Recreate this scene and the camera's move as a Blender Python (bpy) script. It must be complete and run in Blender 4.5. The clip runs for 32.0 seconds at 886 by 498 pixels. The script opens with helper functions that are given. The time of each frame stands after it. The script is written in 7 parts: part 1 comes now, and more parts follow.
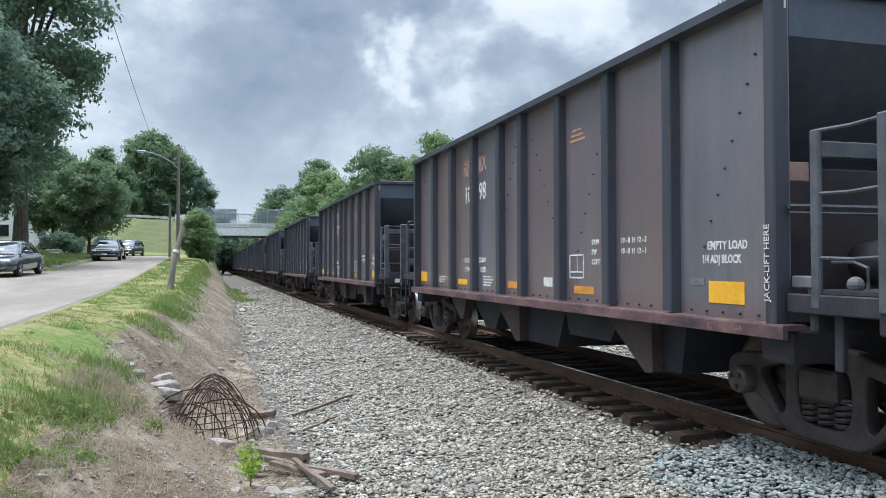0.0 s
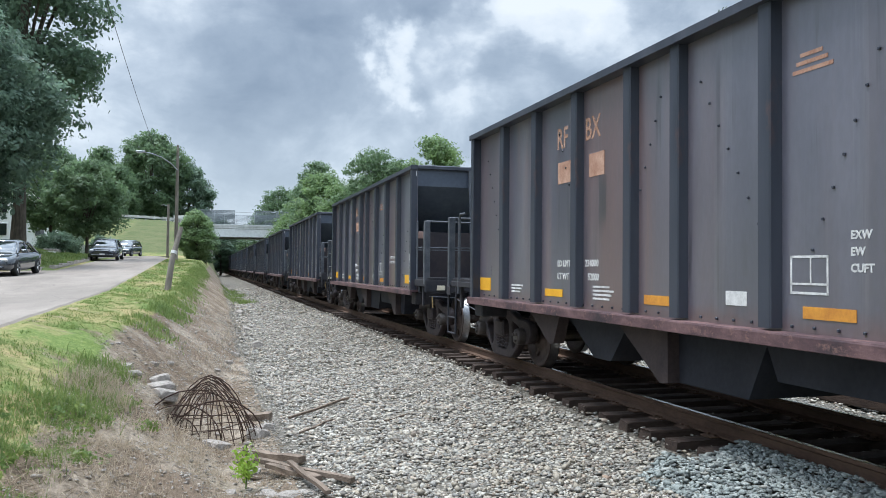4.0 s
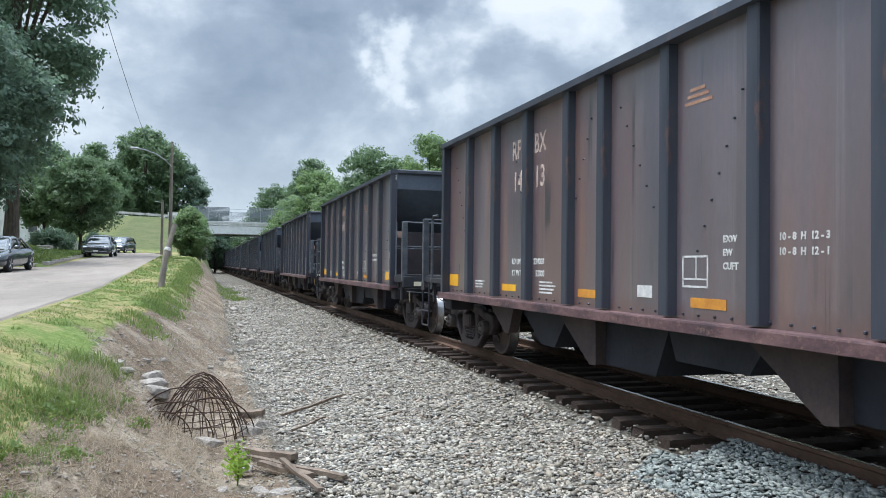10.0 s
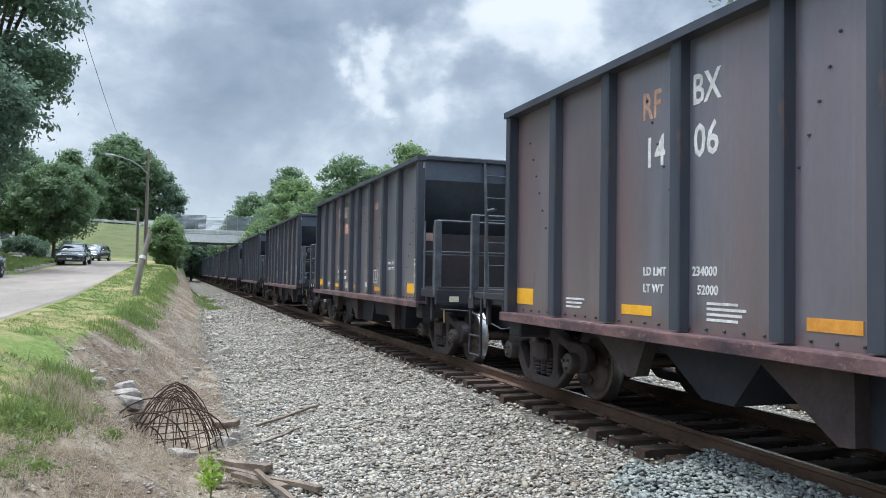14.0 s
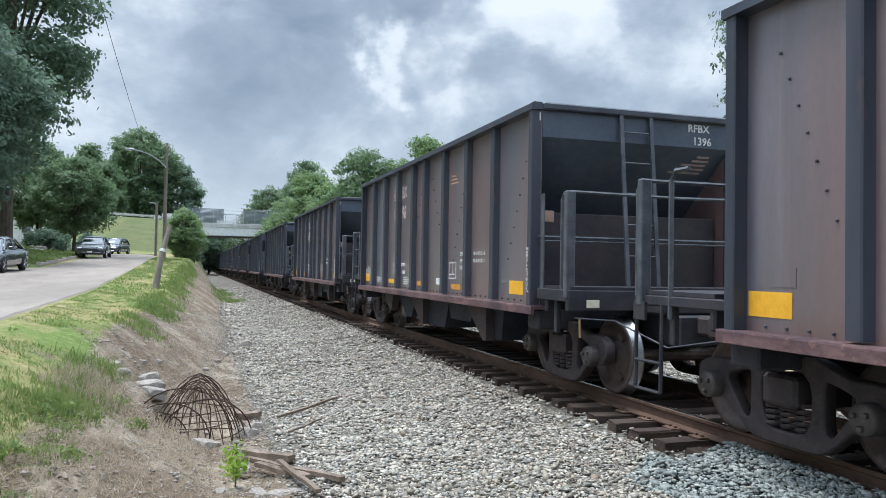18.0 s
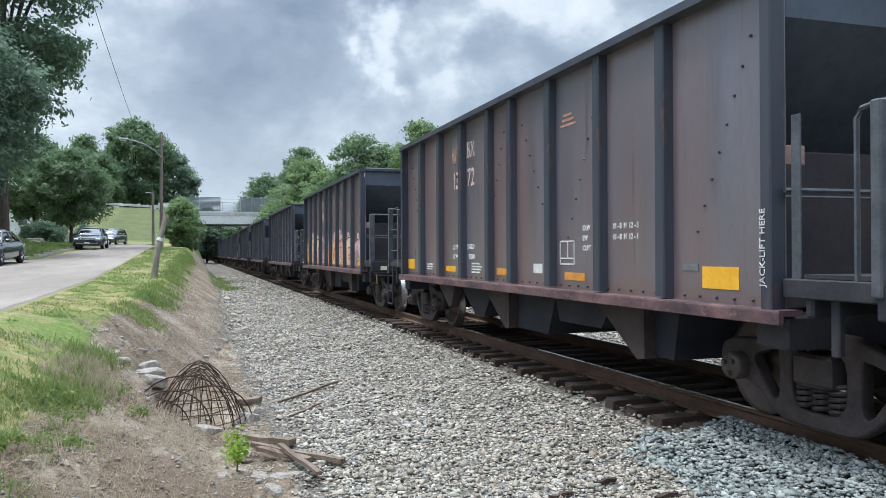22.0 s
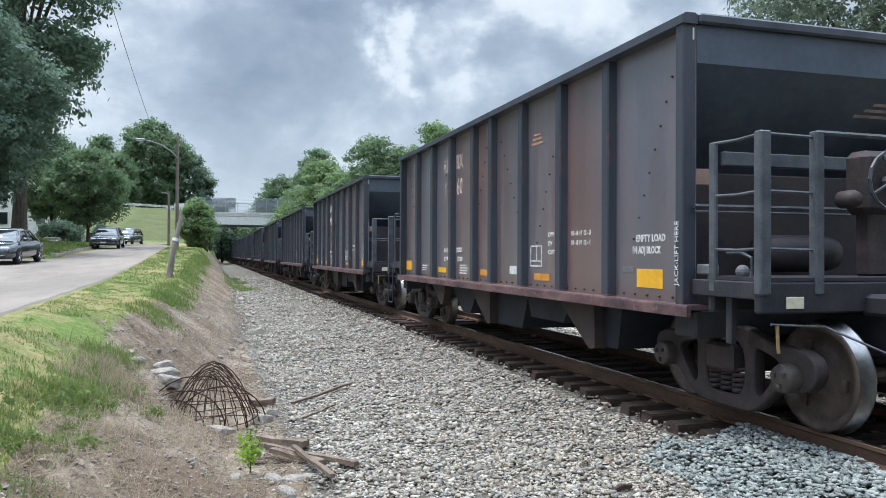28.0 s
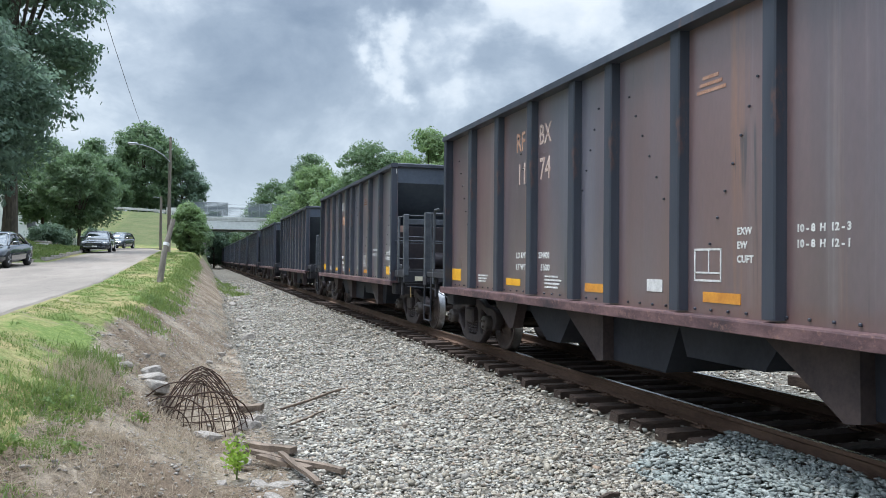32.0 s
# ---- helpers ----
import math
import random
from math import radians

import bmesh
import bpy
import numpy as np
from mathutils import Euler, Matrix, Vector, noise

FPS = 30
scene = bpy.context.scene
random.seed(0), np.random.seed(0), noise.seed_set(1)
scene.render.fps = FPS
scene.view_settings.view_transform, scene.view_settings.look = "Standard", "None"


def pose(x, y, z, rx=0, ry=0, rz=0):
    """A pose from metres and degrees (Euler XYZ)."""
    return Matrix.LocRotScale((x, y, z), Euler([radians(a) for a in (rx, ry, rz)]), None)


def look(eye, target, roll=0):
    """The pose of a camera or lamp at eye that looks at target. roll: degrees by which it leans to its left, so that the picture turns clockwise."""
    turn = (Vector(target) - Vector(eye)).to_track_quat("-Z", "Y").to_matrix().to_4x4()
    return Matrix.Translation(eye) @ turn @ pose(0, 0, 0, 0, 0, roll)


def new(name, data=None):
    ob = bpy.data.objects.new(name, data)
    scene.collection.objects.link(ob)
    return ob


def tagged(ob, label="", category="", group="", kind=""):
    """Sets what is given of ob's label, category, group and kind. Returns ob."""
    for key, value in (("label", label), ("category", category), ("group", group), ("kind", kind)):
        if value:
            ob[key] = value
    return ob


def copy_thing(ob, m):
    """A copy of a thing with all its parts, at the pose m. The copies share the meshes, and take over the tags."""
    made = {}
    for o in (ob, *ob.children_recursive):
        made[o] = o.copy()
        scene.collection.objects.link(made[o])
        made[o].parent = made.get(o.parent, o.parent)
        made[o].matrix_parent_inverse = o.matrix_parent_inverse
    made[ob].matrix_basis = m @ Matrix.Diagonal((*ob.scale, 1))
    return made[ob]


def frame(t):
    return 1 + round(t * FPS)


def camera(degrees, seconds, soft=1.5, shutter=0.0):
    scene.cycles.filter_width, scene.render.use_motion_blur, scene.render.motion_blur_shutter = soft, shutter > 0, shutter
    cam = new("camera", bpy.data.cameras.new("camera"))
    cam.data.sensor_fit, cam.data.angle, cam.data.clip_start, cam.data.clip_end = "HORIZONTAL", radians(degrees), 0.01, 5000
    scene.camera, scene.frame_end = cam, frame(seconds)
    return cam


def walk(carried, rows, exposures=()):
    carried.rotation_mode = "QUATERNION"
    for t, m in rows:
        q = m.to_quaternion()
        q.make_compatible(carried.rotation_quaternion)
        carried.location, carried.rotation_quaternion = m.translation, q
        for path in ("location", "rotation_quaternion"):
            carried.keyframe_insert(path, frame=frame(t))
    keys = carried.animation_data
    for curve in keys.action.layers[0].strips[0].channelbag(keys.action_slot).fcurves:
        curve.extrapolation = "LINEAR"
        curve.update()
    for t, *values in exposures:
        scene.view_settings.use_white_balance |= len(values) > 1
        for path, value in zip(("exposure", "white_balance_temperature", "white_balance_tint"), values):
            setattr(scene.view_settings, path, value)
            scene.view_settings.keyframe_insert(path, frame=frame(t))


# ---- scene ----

# World: x to the side of the track, y along it away from the eye, z = 0 at the rail tops.
TRACK_X = 5.72


def aim(x, y, z, turn, tilt, lean):
    """A camera pose from its place, its turn to the side, its tilt up and its lean, in degrees."""
    a, b = radians(turn), radians(tilt)
    way = Vector((math.sin(a) * math.cos(b), math.cos(a) * math.cos(b), math.sin(b)))
    eye = Vector((x, y, z))
    return look(eye, eye + way, lean)


cam = camera(59.49, 32.0, 0.9)
walk(cam, [
    (0, aim(-0.004, -0.017, 1.486, 16.72, 1.18, -0.10)),
    (0.5, aim(0.001, -0.009, 1.487, 16.79, 1.41, 0.01)),
    (1, aim(-0.002, 0.006, 1.486, 16.97, 1.48, 0.11)),
    (1.5, aim(-0.004, -0.002, 1.489, 17.13, 1.47, 0.20)),
    (2, aim(-0.003, -0.007, 1.489, 17.11, 1.43, 0.30)),
    (2.5, aim(-0.008, -0.004, 1.483, 16.92, 1.41, 0.50)),
    (3, aim(-0.002, 0.003, 1.482, 16.75, 1.41, 0.64)),
    (3.5, aim(-0.004, -0.003, 1.486, 16.78, 1.54, 0.55)),
    (5.5, aim(-0.012, -0.022, 1.487, 17.16, 1.05, 0.78)),
    (6, aim(-0.013, -0.021, 1.484, 17.19, 1.09, 0.96)),
    (6.5, aim(-0.012, -0.024, 1.490, 17.23, 1.29, 1.10)),
    (7, aim(-0.007, -0.017, 1.489, 17.18, 1.42, 1.16)),
    (7.5, aim(-0.003, -0.012, 1.487, 17.11, 1.37, 1.19)),
    (8, aim(-0.003, -0.002, 1.481, 17.09, 1.22, 1.18)),
    (8.5, aim(-0.006, -0.005, 1.483, 17.08, 1.12, 1.01)),
    (9, aim(0.000, 0.000, 1.485, 17.06, 1.09, 0.72)),
    (9.5, aim(0.008, 0.003, 1.485, 17.10, 1.18, 0.59)),
    (10, aim(0.014, 0.004, 1.482, 17.24, 1.30, 0.72)),
    (10.5, aim(0.020, -0.009, 1.489, 17.45, 1.43, 0.85)),
    (11, aim(0.011, -0.013, 1.489, 17.59, 1.59, 0.80)),
    (11.5, aim(0.004, -0.016, 1.485, 17.59, 1.65, 0.71)),
    (12, aim(0.002, -0.027, 1.487, 17.56, 1.60, 0.62)),
    (12.5, aim(-0.003, -0.032, 1.485, 17.65, 1.54, 0.58)),
    (13, aim(0.008, -0.028, 1.485, 17.94, 1.64, 0.62)),
    (13.5, aim(0.022, -0.020, 1.487, 18.39, 1.86, 0.79)),
    (14, aim(0.028, 0.004, 1.489, 18.82, 2.01, 0.94)),
    (14.5, aim(0.027, 0.001, 1.490, 19.05, 1.93, 0.94)),
    (16.5, aim(0.002, -0.000, 1.483, 19.02, 1.19, 0.93)),
    (17, aim(-0.006, -0.012, 1.484, 18.72, 1.15, 1.07)),
    (17.5, aim(-0.015, -0.005, 1.480, 18.26, 1.29, 1.13)),
    (18, aim(-0.034, -0.024, 1.481, 17.66, 1.51, 1.00)),
    (18.5, aim(-0.042, -0.046, 1.474, 17.12, 1.57, 0.59)),
    (19, aim(-0.037, -0.053, 1.469, 16.94, 1.20, 0.10)),
    (19.5, aim(-0.024, -0.064, 1.466, 17.05, 0.60, -0.28)),
    (20, aim(-0.016, -0.077, 1.466, 17.22, 0.25, -0.54)),
    (20.5, aim(-0.019, -0.063, 1.471, 17.41, 0.28, -0.70)),
    (21, aim(-0.015, -0.067, 1.469, 17.55, 0.37, -0.75)),
    (21.5, aim(-0.015, -0.069, 1.470, 17.68, 0.37, -0.59)),
    (22, aim(-0.014, -0.061, 1.467, 17.81, 0.30, -0.25)),
    (22.5, aim(-0.011, -0.060, 1.469, 17.97, 0.21, -0.02)),
    (23, aim(-0.003, -0.060, 1.466, 18.13, 0.09, -0.00)),
    (23.5, aim(-0.014, -0.071, 1.467, 18.23, 0.04, -0.04)),
    (24, aim(-0.010, -0.072, 1.471, 18.24, 0.01, -0.14)),
    (24.5, aim(-0.012, -0.075, 1.466, 18.28, -0.01, -0.18)),
    (25, aim(-0.009, -0.080, 1.466, 18.15, -0.02, -0.15)),
    (25.5, aim(-0.016, -0.068, 1.467, 17.76, 0.08, -0.07)),
    (27.5, aim(-0.012, -0.025, 1.469, 16.71, 0.27, 0.14)),
    (28, aim(-0.018, -0.020, 1.470, 16.80, 0.47, 0.23)),
    (28.5, aim(-0.008, -0.016, 1.471, 16.73, 0.60, 0.34)),
    (29, aim(-0.002, -0.016, 1.473, 16.63, 0.69, 0.52)),
    (29.5, aim(0.005, -0.009, 1.477, 16.59, 0.75, 0.56)),
    (30, aim(0.010, -0.007, 1.474, 16.64, 0.82, 0.58)),
    (30.5, aim(0.016, -0.004, 1.470, 16.85, 0.93, 0.51)),
    (31, aim(0.024, 0.002, 1.472, 17.05, 0.96, 0.46)),
    (31.5, aim(0.027, -0.003, 1.472, 17.16, 0.96, 0.50)),
    (32, aim(0.019, -0.012, 1.471, 17.32, 0.93, 0.60)),
])

# ---- daylight under broken cloud ----
world = bpy.data.worlds.new("sky")
scene.world = world
world.use_nodes = True
wt = world.node_tree
wn, wl = wt.nodes, wt.links
wn.clear()


def wnode(kind, **kw):
    n = wn.new(kind)
    for k, v in kw.items():
        if k == "op":
            n.operation = v
        elif k == "blend":
            n.blend_type = v
    return n


def wmath(op, a, b=None, clamp=False):
    n = wn.new("ShaderNodeMath")
    n.operation, n.use_clamp = op, clamp
    for i, v in enumerate((a, b)):
        if v is None:
            continue
        if isinstance(v, (int, float)):
            n.inputs[i].default_value = v
        else:
            wl.new(v, n.inputs[i])
    return n.outputs[0]


coord = wn.new("ShaderNodeTexCoord")
sky = wn.new("ShaderNodeTexSky")
sky.sky_type, sky.sun_disc = "NISHITA", False
sky.sun_elevation, sky.sun_rotation = radians(70), radians(-60)
sep = wn.new("ShaderNodeSeparateXYZ")
wl.new(coord.outputs["Generated"], sep.inputs[0])


def cloud_noise(scale, detail, rough, shift, distort=0.0, squash=1.5):
    m = wn.new("ShaderNodeMapping")
    m.inputs["Location"].default_value = shift
    m.inputs["Scale"].default_value = (1, 1, squash)
    wl.new(coord.outputs["Generated"], m.inputs["Vector"])
    n = wn.new("ShaderNodeTexNoise")
    n.inputs["Scale"].default_value, n.inputs["Detail"].default_value = scale, detail
    n.inputs["Roughness"].default_value, n.inputs["Distortion"].default_value = rough, distort
    wl.new(m.outputs[0], n.inputs["Vector"])
    return n.outputs["Fac"]


warp_n = wn.new("ShaderNodeTexNoise")
warp_n.inputs["Scale"].default_value, warp_n.inputs["Detail"].default_value = 9, 6
wl.new(coord.outputs["Generated"], warp_n.inputs["Vector"])
warp = wn.new("ShaderNodeVectorMath")
warp.operation = "MULTIPLY_ADD"
wl.new(warp_n.outputs["Color"], warp.inputs[0])
warp.inputs[1].default_value = (0.3, 0.3, 0.3)
shifted = wn.new("ShaderNodeVectorMath")
shifted.operation = "ADD"
wl.new(coord.outputs["Generated"], shifted.inputs[0])
shifted.inputs[1].default_value = (-0.15, -0.15, -0.15)
wl.new(shifted.outputs[0], warp.inputs[2])


def toward(turn, rise, reach):
    """1 in a direction (degrees right of the track, degrees up), falling to 0 at reach."""
    a, b = radians(turn), radians(rise)
    n = wn.new("ShaderNodeVectorMath")
    n.operation = "DISTANCE"
    wl.new(warp.outputs[0], n.inputs[0])
    n.inputs[1].default_value = (math.sin(a) * math.cos(b), math.cos(a) * math.cos(b), math.sin(b))
    m = wn.new("ShaderNodeMapRange")
    m.interpolation_type = "SMOOTHERSTEP"
    m.inputs["From Min"].default_value, m.inputs["From Max"].default_value = 0.0, reach
    m.inputs["To Min"].default_value, m.inputs["To Max"].default_value = 1.0, 0.0
    wl.new(n.outputs["Value"], m.inputs["Value"])
    return m.outputs[0]


big = cloud_noise(3.6, 9, 0.56, (0.3, 0.9, 0.2), 0.2, 1.5)
mid = cloud_noise(8.5, 9, 0.6, (2.1, 0.4, 1.7), 0.5, 1.7)
fine = cloud_noise(17, 6, 0.5, (1.4, 5.2, 0), 0.1, 1.2)
thick = wmath("ADD", wmath("MULTIPLY", big, 0.66), wmath("ADD", wmath("MULTIPLY", mid, 0.28), wmath("MULTIPLY", fine, 0.1)))
# heavy banks and brighter gaps among them
for turn, rise, reach, gain in ((6, 14, 0.22, 0.1), (2, 9, 0.16, 0.06), (24, 14.5, 0.13, 0.1), (16, 19, 0.14, 0.13), (33, 19, 0.12, 0.04), (13.6, 14.2, 0.065, -0.24), (4.5, 17.5, 0.08, -0.09), (18.5, 16.2, 0.11, -0.16), (24, 18.5, 0.14, -0.18), (36, 13, 0.1, -0.1), (-4, 10, 0.12, -0.07), (5, 3, 0.2, -0.08)):
    thick = wmath("ADD", thick, wmath("MULTIPLY", toward(turn, rise, reach), gain))
ramp = wn.new("ShaderNodeValToRGB")
els = ramp.color_ramp.elements
els[0].position, els[0].color = 0.34, (0.74, 0.77, 0.8, 1)
els[1].position, els[1].color = 0.74, (0.2, 0.255, 0.34, 1)
for p, c in ((0.43, (0.62, 0.67, 0.73, 1)), (0.49, (0.45, 0.51, 0.59, 1)), (0.58, (0.31, 0.37, 0.455, 1))):
    e = els.new(p)
    e.color = c
wl.new(thick, ramp.inputs[0])
# paler haze towards the horizon
haze = wn.new("ShaderNodeMixRGB")
wl.new(wmath("POWER", wmath("SUBTRACT", 1.0, wmath("MAXIMUM", sep.outputs[2], 0.0, True), True), 9.0), haze.inputs[0])
wl.new(ramp.outputs[0], haze.inputs[1])
haze.inputs[2].default_value = (0.6, 0.665, 0.71, 1)
bg_cloud = wn.new("ShaderNodeBackground")
wl.new(haze.outputs[0], bg_cloud.inputs[0])
# an overcast sky is about three times as bright overhead as low down
lum = wn.new("ShaderNodeMapRange")
lum.inputs["From Min"].default_value, lum.inputs["From Max"].default_value = 0.36, 0.9
lum.inputs["To Min"].default_value, lum.inputs["To Max"].default_value = 0.9, 4.4
wl.new(sep.outputs[2], lum.inputs["Value"])
wl.new(lum.outputs[0], bg_cloud.inputs[1])
bg_sky = wn.new("ShaderNodeBackground")
wl.new(sky.outputs[0], bg_sky.inputs[0])
bg_sky.inputs[1].default_value = 0.06
add = wn.new("ShaderNodeMixShader")
add.inputs[0].default_value = 0.93
wl.new(bg_sky.outputs[0], add.inputs[1])
wl.new(bg_cloud.outputs[0], add.inputs[2])
out = wn.new("ShaderNodeOutputWorld")
wl.new(add.outputs[0], out.inputs[0])

sun = new("sun", bpy.data.lights.new("sun", "SUN"))
sun.data.energy, sun.data.angle, sun.data.color = 2.6, radians(18), (1.0, 0.97, 0.93)
sun.matrix_world = look((-32, 18, 100), (0, 0, 0))
scene.view_settings.exposure = 0.53
scene.view_settings.use_white_balance = True
scene.view_settings.white_balance_temperature, scene.view_settings.white_balance_tint = 6130, 8

# ---- materials ----
class Mat:
    """A node material under construction, with short ways to add nodes."""

    def __init__(self, name, rough=0.7, metal=0.0, spec=0.4):
        self.m = bpy.data.materials.new(name)
        self.m.use_nodes = True
        self.t = self.m.node_tree
        self.b = self.t.nodes["Principled BSDF"]
        self.b.inputs["Roughness"].default_value = rough
        self.b.inputs["Metallic"].default_value = metal
        self.b.inputs["Specular IOR Level"].default_value = spec
        self.c = self.t.nodes.new("ShaderNodeTexCoord")
        self.g = None
        self.src = None

    def link(self, a, b):
        if isinstance(a, (int, float)):
            b.default_value = a
        elif isinstance(a, tuple):
            b.default_value = (*a, 1)[:4]
        else:
            self.t.links.new(a, b)

    def noise(self, scale, detail=4, rough=0.55, stretch=(1, 1, 1), space="Object", distort=0.0):
        m = self.t.nodes.new("ShaderNodeMapping")
        m.inputs["Scale"].default_value = stretch
        self.t.links.new(self.src or self.c.outputs[space], m.inputs["Vector"])
        n = self.t.nodes.new("ShaderNodeTexNoise")
        n.inputs["Scale"].default_value, n.inputs["Detail"].default_value = scale, detail
        n.inputs["Roughness"].default_value, n.inputs["Distortion"].default_value = rough, distort
        self.t.links.new(m.outputs[0], n.inputs["Vector"])
        return n.outputs["Fac"]

    def voronoi(self, scale, space="Object", out="Distance", feature="F1"):
        n = self.t.nodes.new("ShaderNodeTexVoronoi")
        n.feature = feature
        n.inputs["Scale"].default_value = scale
        self.t.links.new(self.c.outputs[space], n.inputs["Vector"])
        return n.outputs[out]

    def island(self):
        self.g = self.g or self.t.nodes.new("ShaderNodeNewGeometry")
        return self.g.outputs["Random Per Island"]

    def random(self):
        return self.t.nodes.new("ShaderNodeObjectInfo").outputs["Random"]

    def tint(self):
        s = self.t.nodes.new("ShaderNodeSeparateColor")
        self.t.links.new(self.t.nodes.new("ShaderNodeObjectInfo").outputs["Color"], s.inputs[0])
        return s.outputs

    def part_ways(self, f, far=60.0):
        """Moves the patterns along by f, so that alike things wear differently."""
        v = self.t.nodes.new("ShaderNodeCombineXYZ")
        self.link(self.math("MULTIPLY", f, far), v.inputs[1])
        a = self.t.nodes.new("ShaderNodeVectorMath")
        self.t.links.new(self.c.outputs["Object"], a.inputs[0])
        self.t.links.new(v.outputs[0], a.inputs[1])
        self.src = a.outputs[0]

    def axis(self, i, space="Object"):
        s = self.t.nodes.new("ShaderNodeSeparateXYZ")
        self.t.links.new(self.c.outputs[space], s.inputs[0])
        return s.outputs[i]

    def math(self, op, a, b=0.0, clamp=False):
        n = self.t.nodes.new("ShaderNodeMath")
        n.operation, n.use_clamp = op, clamp
        self.link(a, n.inputs[0])
        self.link(b, n.inputs[1])
        return n.outputs[0]

    def ramp(self, f, stops):
        r = self.t.nodes.new("ShaderNodeValToRGB")
        e = r.color_ramp.elements
        while len(e) < len(stops):
            e.new(0.5)
        for el, (p, c) in zip(e, stops):
            el.position = p
            el.color = (*c, 1) if isinstance(c, tuple) else (c, c, c, 1)
        self.link(f, r.inputs[0])
        return r.outputs[0]

    def mix(self, f, a, b, blend="MIX"):
        n = self.t.nodes.new("ShaderNodeMixRGB")
        n.blend_type = blend
        self.link(f, n.inputs[0])
        self.link(a, n.inputs[1])
        self.link(b, n.inputs[2])
        return n.outputs[0]

    def color(self, c):
        self.link(c, self.b.inputs["Base Color"])
        return self

    def rough(self, c):
        self.link(c, self.b.inputs["Roughness"])
        return self

    def bump(self, h, strength=0.3, dist=0.02):
        n = self.t.nodes.new("ShaderNodeBump")
        n.inputs["Strength"].default_value, n.inputs["Distance"].default_value = strength, dist
        self.link(h, n.inputs["Height"])
        self.t.links.new(n.outputs[0], self.b.inputs["Normal"])
        return self


def grainy(name, dark, light, scale=6.0, rough=0.8, metal=0.0, bump=0.2, dist=0.01, stretch=(1, 1, 1), spec=0.3):
    """Two-scale mottled surface between two colours."""
    k = Mat(name, rough, metal, spec)
    a, b = k.noise(scale, 5, 0.6, stretch), k.noise(scale * 9, 3, 0.6, stretch)
    f = k.math("ADD", k.math("MULTIPLY", a, 0.7), k.math("MULTIPLY", b, 0.3))
    k.color(k.ramp(f, ((0.32, dark), (0.68, light))))
    k.bump(b, bump, dist)
    return k.m


def leafy(name, dark, light, tip):
    k = Mat(name, 0.5, 0, 0.4)
    f = k.math("ADD", k.math("MULTIPLY", k.island(), 0.4), k.math("MULTIPLY", k.noise(0.45, 3), 0.6))
    k.color(k.ramp(f, ((0.2, dark), (0.55, light), (0.85, tip))))
    # light passes through the blades
    glow = k.t.nodes.new("ShaderNodeBsdfTranslucent")
    both = k.t.nodes.new("ShaderNodeMixShader")
    both.inputs[0].default_value = 0.52
    k.t.links.new(k.mix(0.5, k.b.inputs["Base Color"].links[0].from_socket, tip), glow.inputs[0])
    k.t.links.new(k.b.outputs[0], both.inputs[1])
    k.t.links.new(glow.outputs[0], both.inputs[2])
    k.t.links.new(both.outputs[0], k.t.nodes["Material Output"].inputs[0])
    return k.m


# faded black car paint: vertical streaks, brown dust, rust low down; the tint carries (rust, wear, hue) per car
k = Mat("faded_black_paint", 0.5, 0.0, 0.9)
t_ = k.tint()
k.part_ways(t_[2])
streak = k.noise(3.2, 6, 0.65, (1, 1, 0.1))
blot = k.noise(0.9, 5, 0.6, (1, 1, 0.45))
fine_ = k.noise(26, 3, 0.6, (1, 1, 0.35))
f = k.math("ADD", k.math("MULTIPLY", streak, 0.55), k.math("MULTIPLY", blot, 0.45))
base = k.ramp(f, ((0.3, (0.074, 0.075, 0.106)), (0.5, (0.128, 0.124, 0.162)), (0.72, (0.195, 0.185, 0.222))))
# brown rust film, sheet by sheet, and bright rust bleeding down from the rim
sheet = k.math("ADD", k.math("MULTIPLY", k.noise(0.62, 2, 0.5, (1, 1, 0.12)), 0.7), k.math("MULTIPLY", k.noise(2.2, 5, 0.7, (1, 1, 0.07)), 0.3))
dust = k.ramp(k.math("ADD", sheet, k.math("MULTIPLY", t_[0], 0.17)), ((0.53, 0.0), (0.72, 1.0)))
c = k.mix(k.math("MULTIPLY", dust, 0.85), base, (0.2, 0.11, 0.102))
bleed = k.math("MULTIPLY", k.ramp(k.noise(2.6, 5, 0.65, (1, 1, 0.035)), ((0.55, 0.0), (0.66, 1.0))), k.ramp(k.noise(0.7, 2, 0.5, (1, 1, 0.25)), ((0.47, 0.0), (0.6, 1.0))))
c = k.mix(k.math("MULTIPLY", bleed, k.math("MULTIPLY", t_[0], 0.8)), c, (0.34, 0.16, 0.085))
c = k.mix(k.math("MULTIPLY", k.ramp(k.noise(1.1, 3, 0.6, (1, 1, 0.05)), ((0.53, 0.0), (0.66, 1.0))), 0.45), c, (0.07, 0.062, 0.078))
# dark oily runs and pale washed ones
runs = k.math("MULTIPLY", k.ramp(k.noise(5.2, 4, 0.6, (1, 1, 0.04), distort=0.5), ((0.6, 0.0), (0.64, 1.0))), k.ramp(k.noise(0.9, 3, 0.5), ((0.48, 0.0), (0.6, 1.0))))
c = k.mix(k.math("MULTIPLY", runs, 0.8), c, (0.04, 0.039, 0.05))
pale = k.math("MULTIPLY", k.ramp(k.noise(3.4, 5, 0.7, (1.3, 1.3, 0.03)), ((0.58, 0.0), (0.74, 1.0))), 0.3)
c = k.mix(pale, c, (0.36, 0.34, 0.35))
lowmask = k.ramp(k.math("MULTIPLY", k.math("ADD", k.axis(2), k.math("MULTIPLY", k.noise(6, 5), 0.28)), 0.5), ((0.58, 1.0), (0.68, 0.0)))
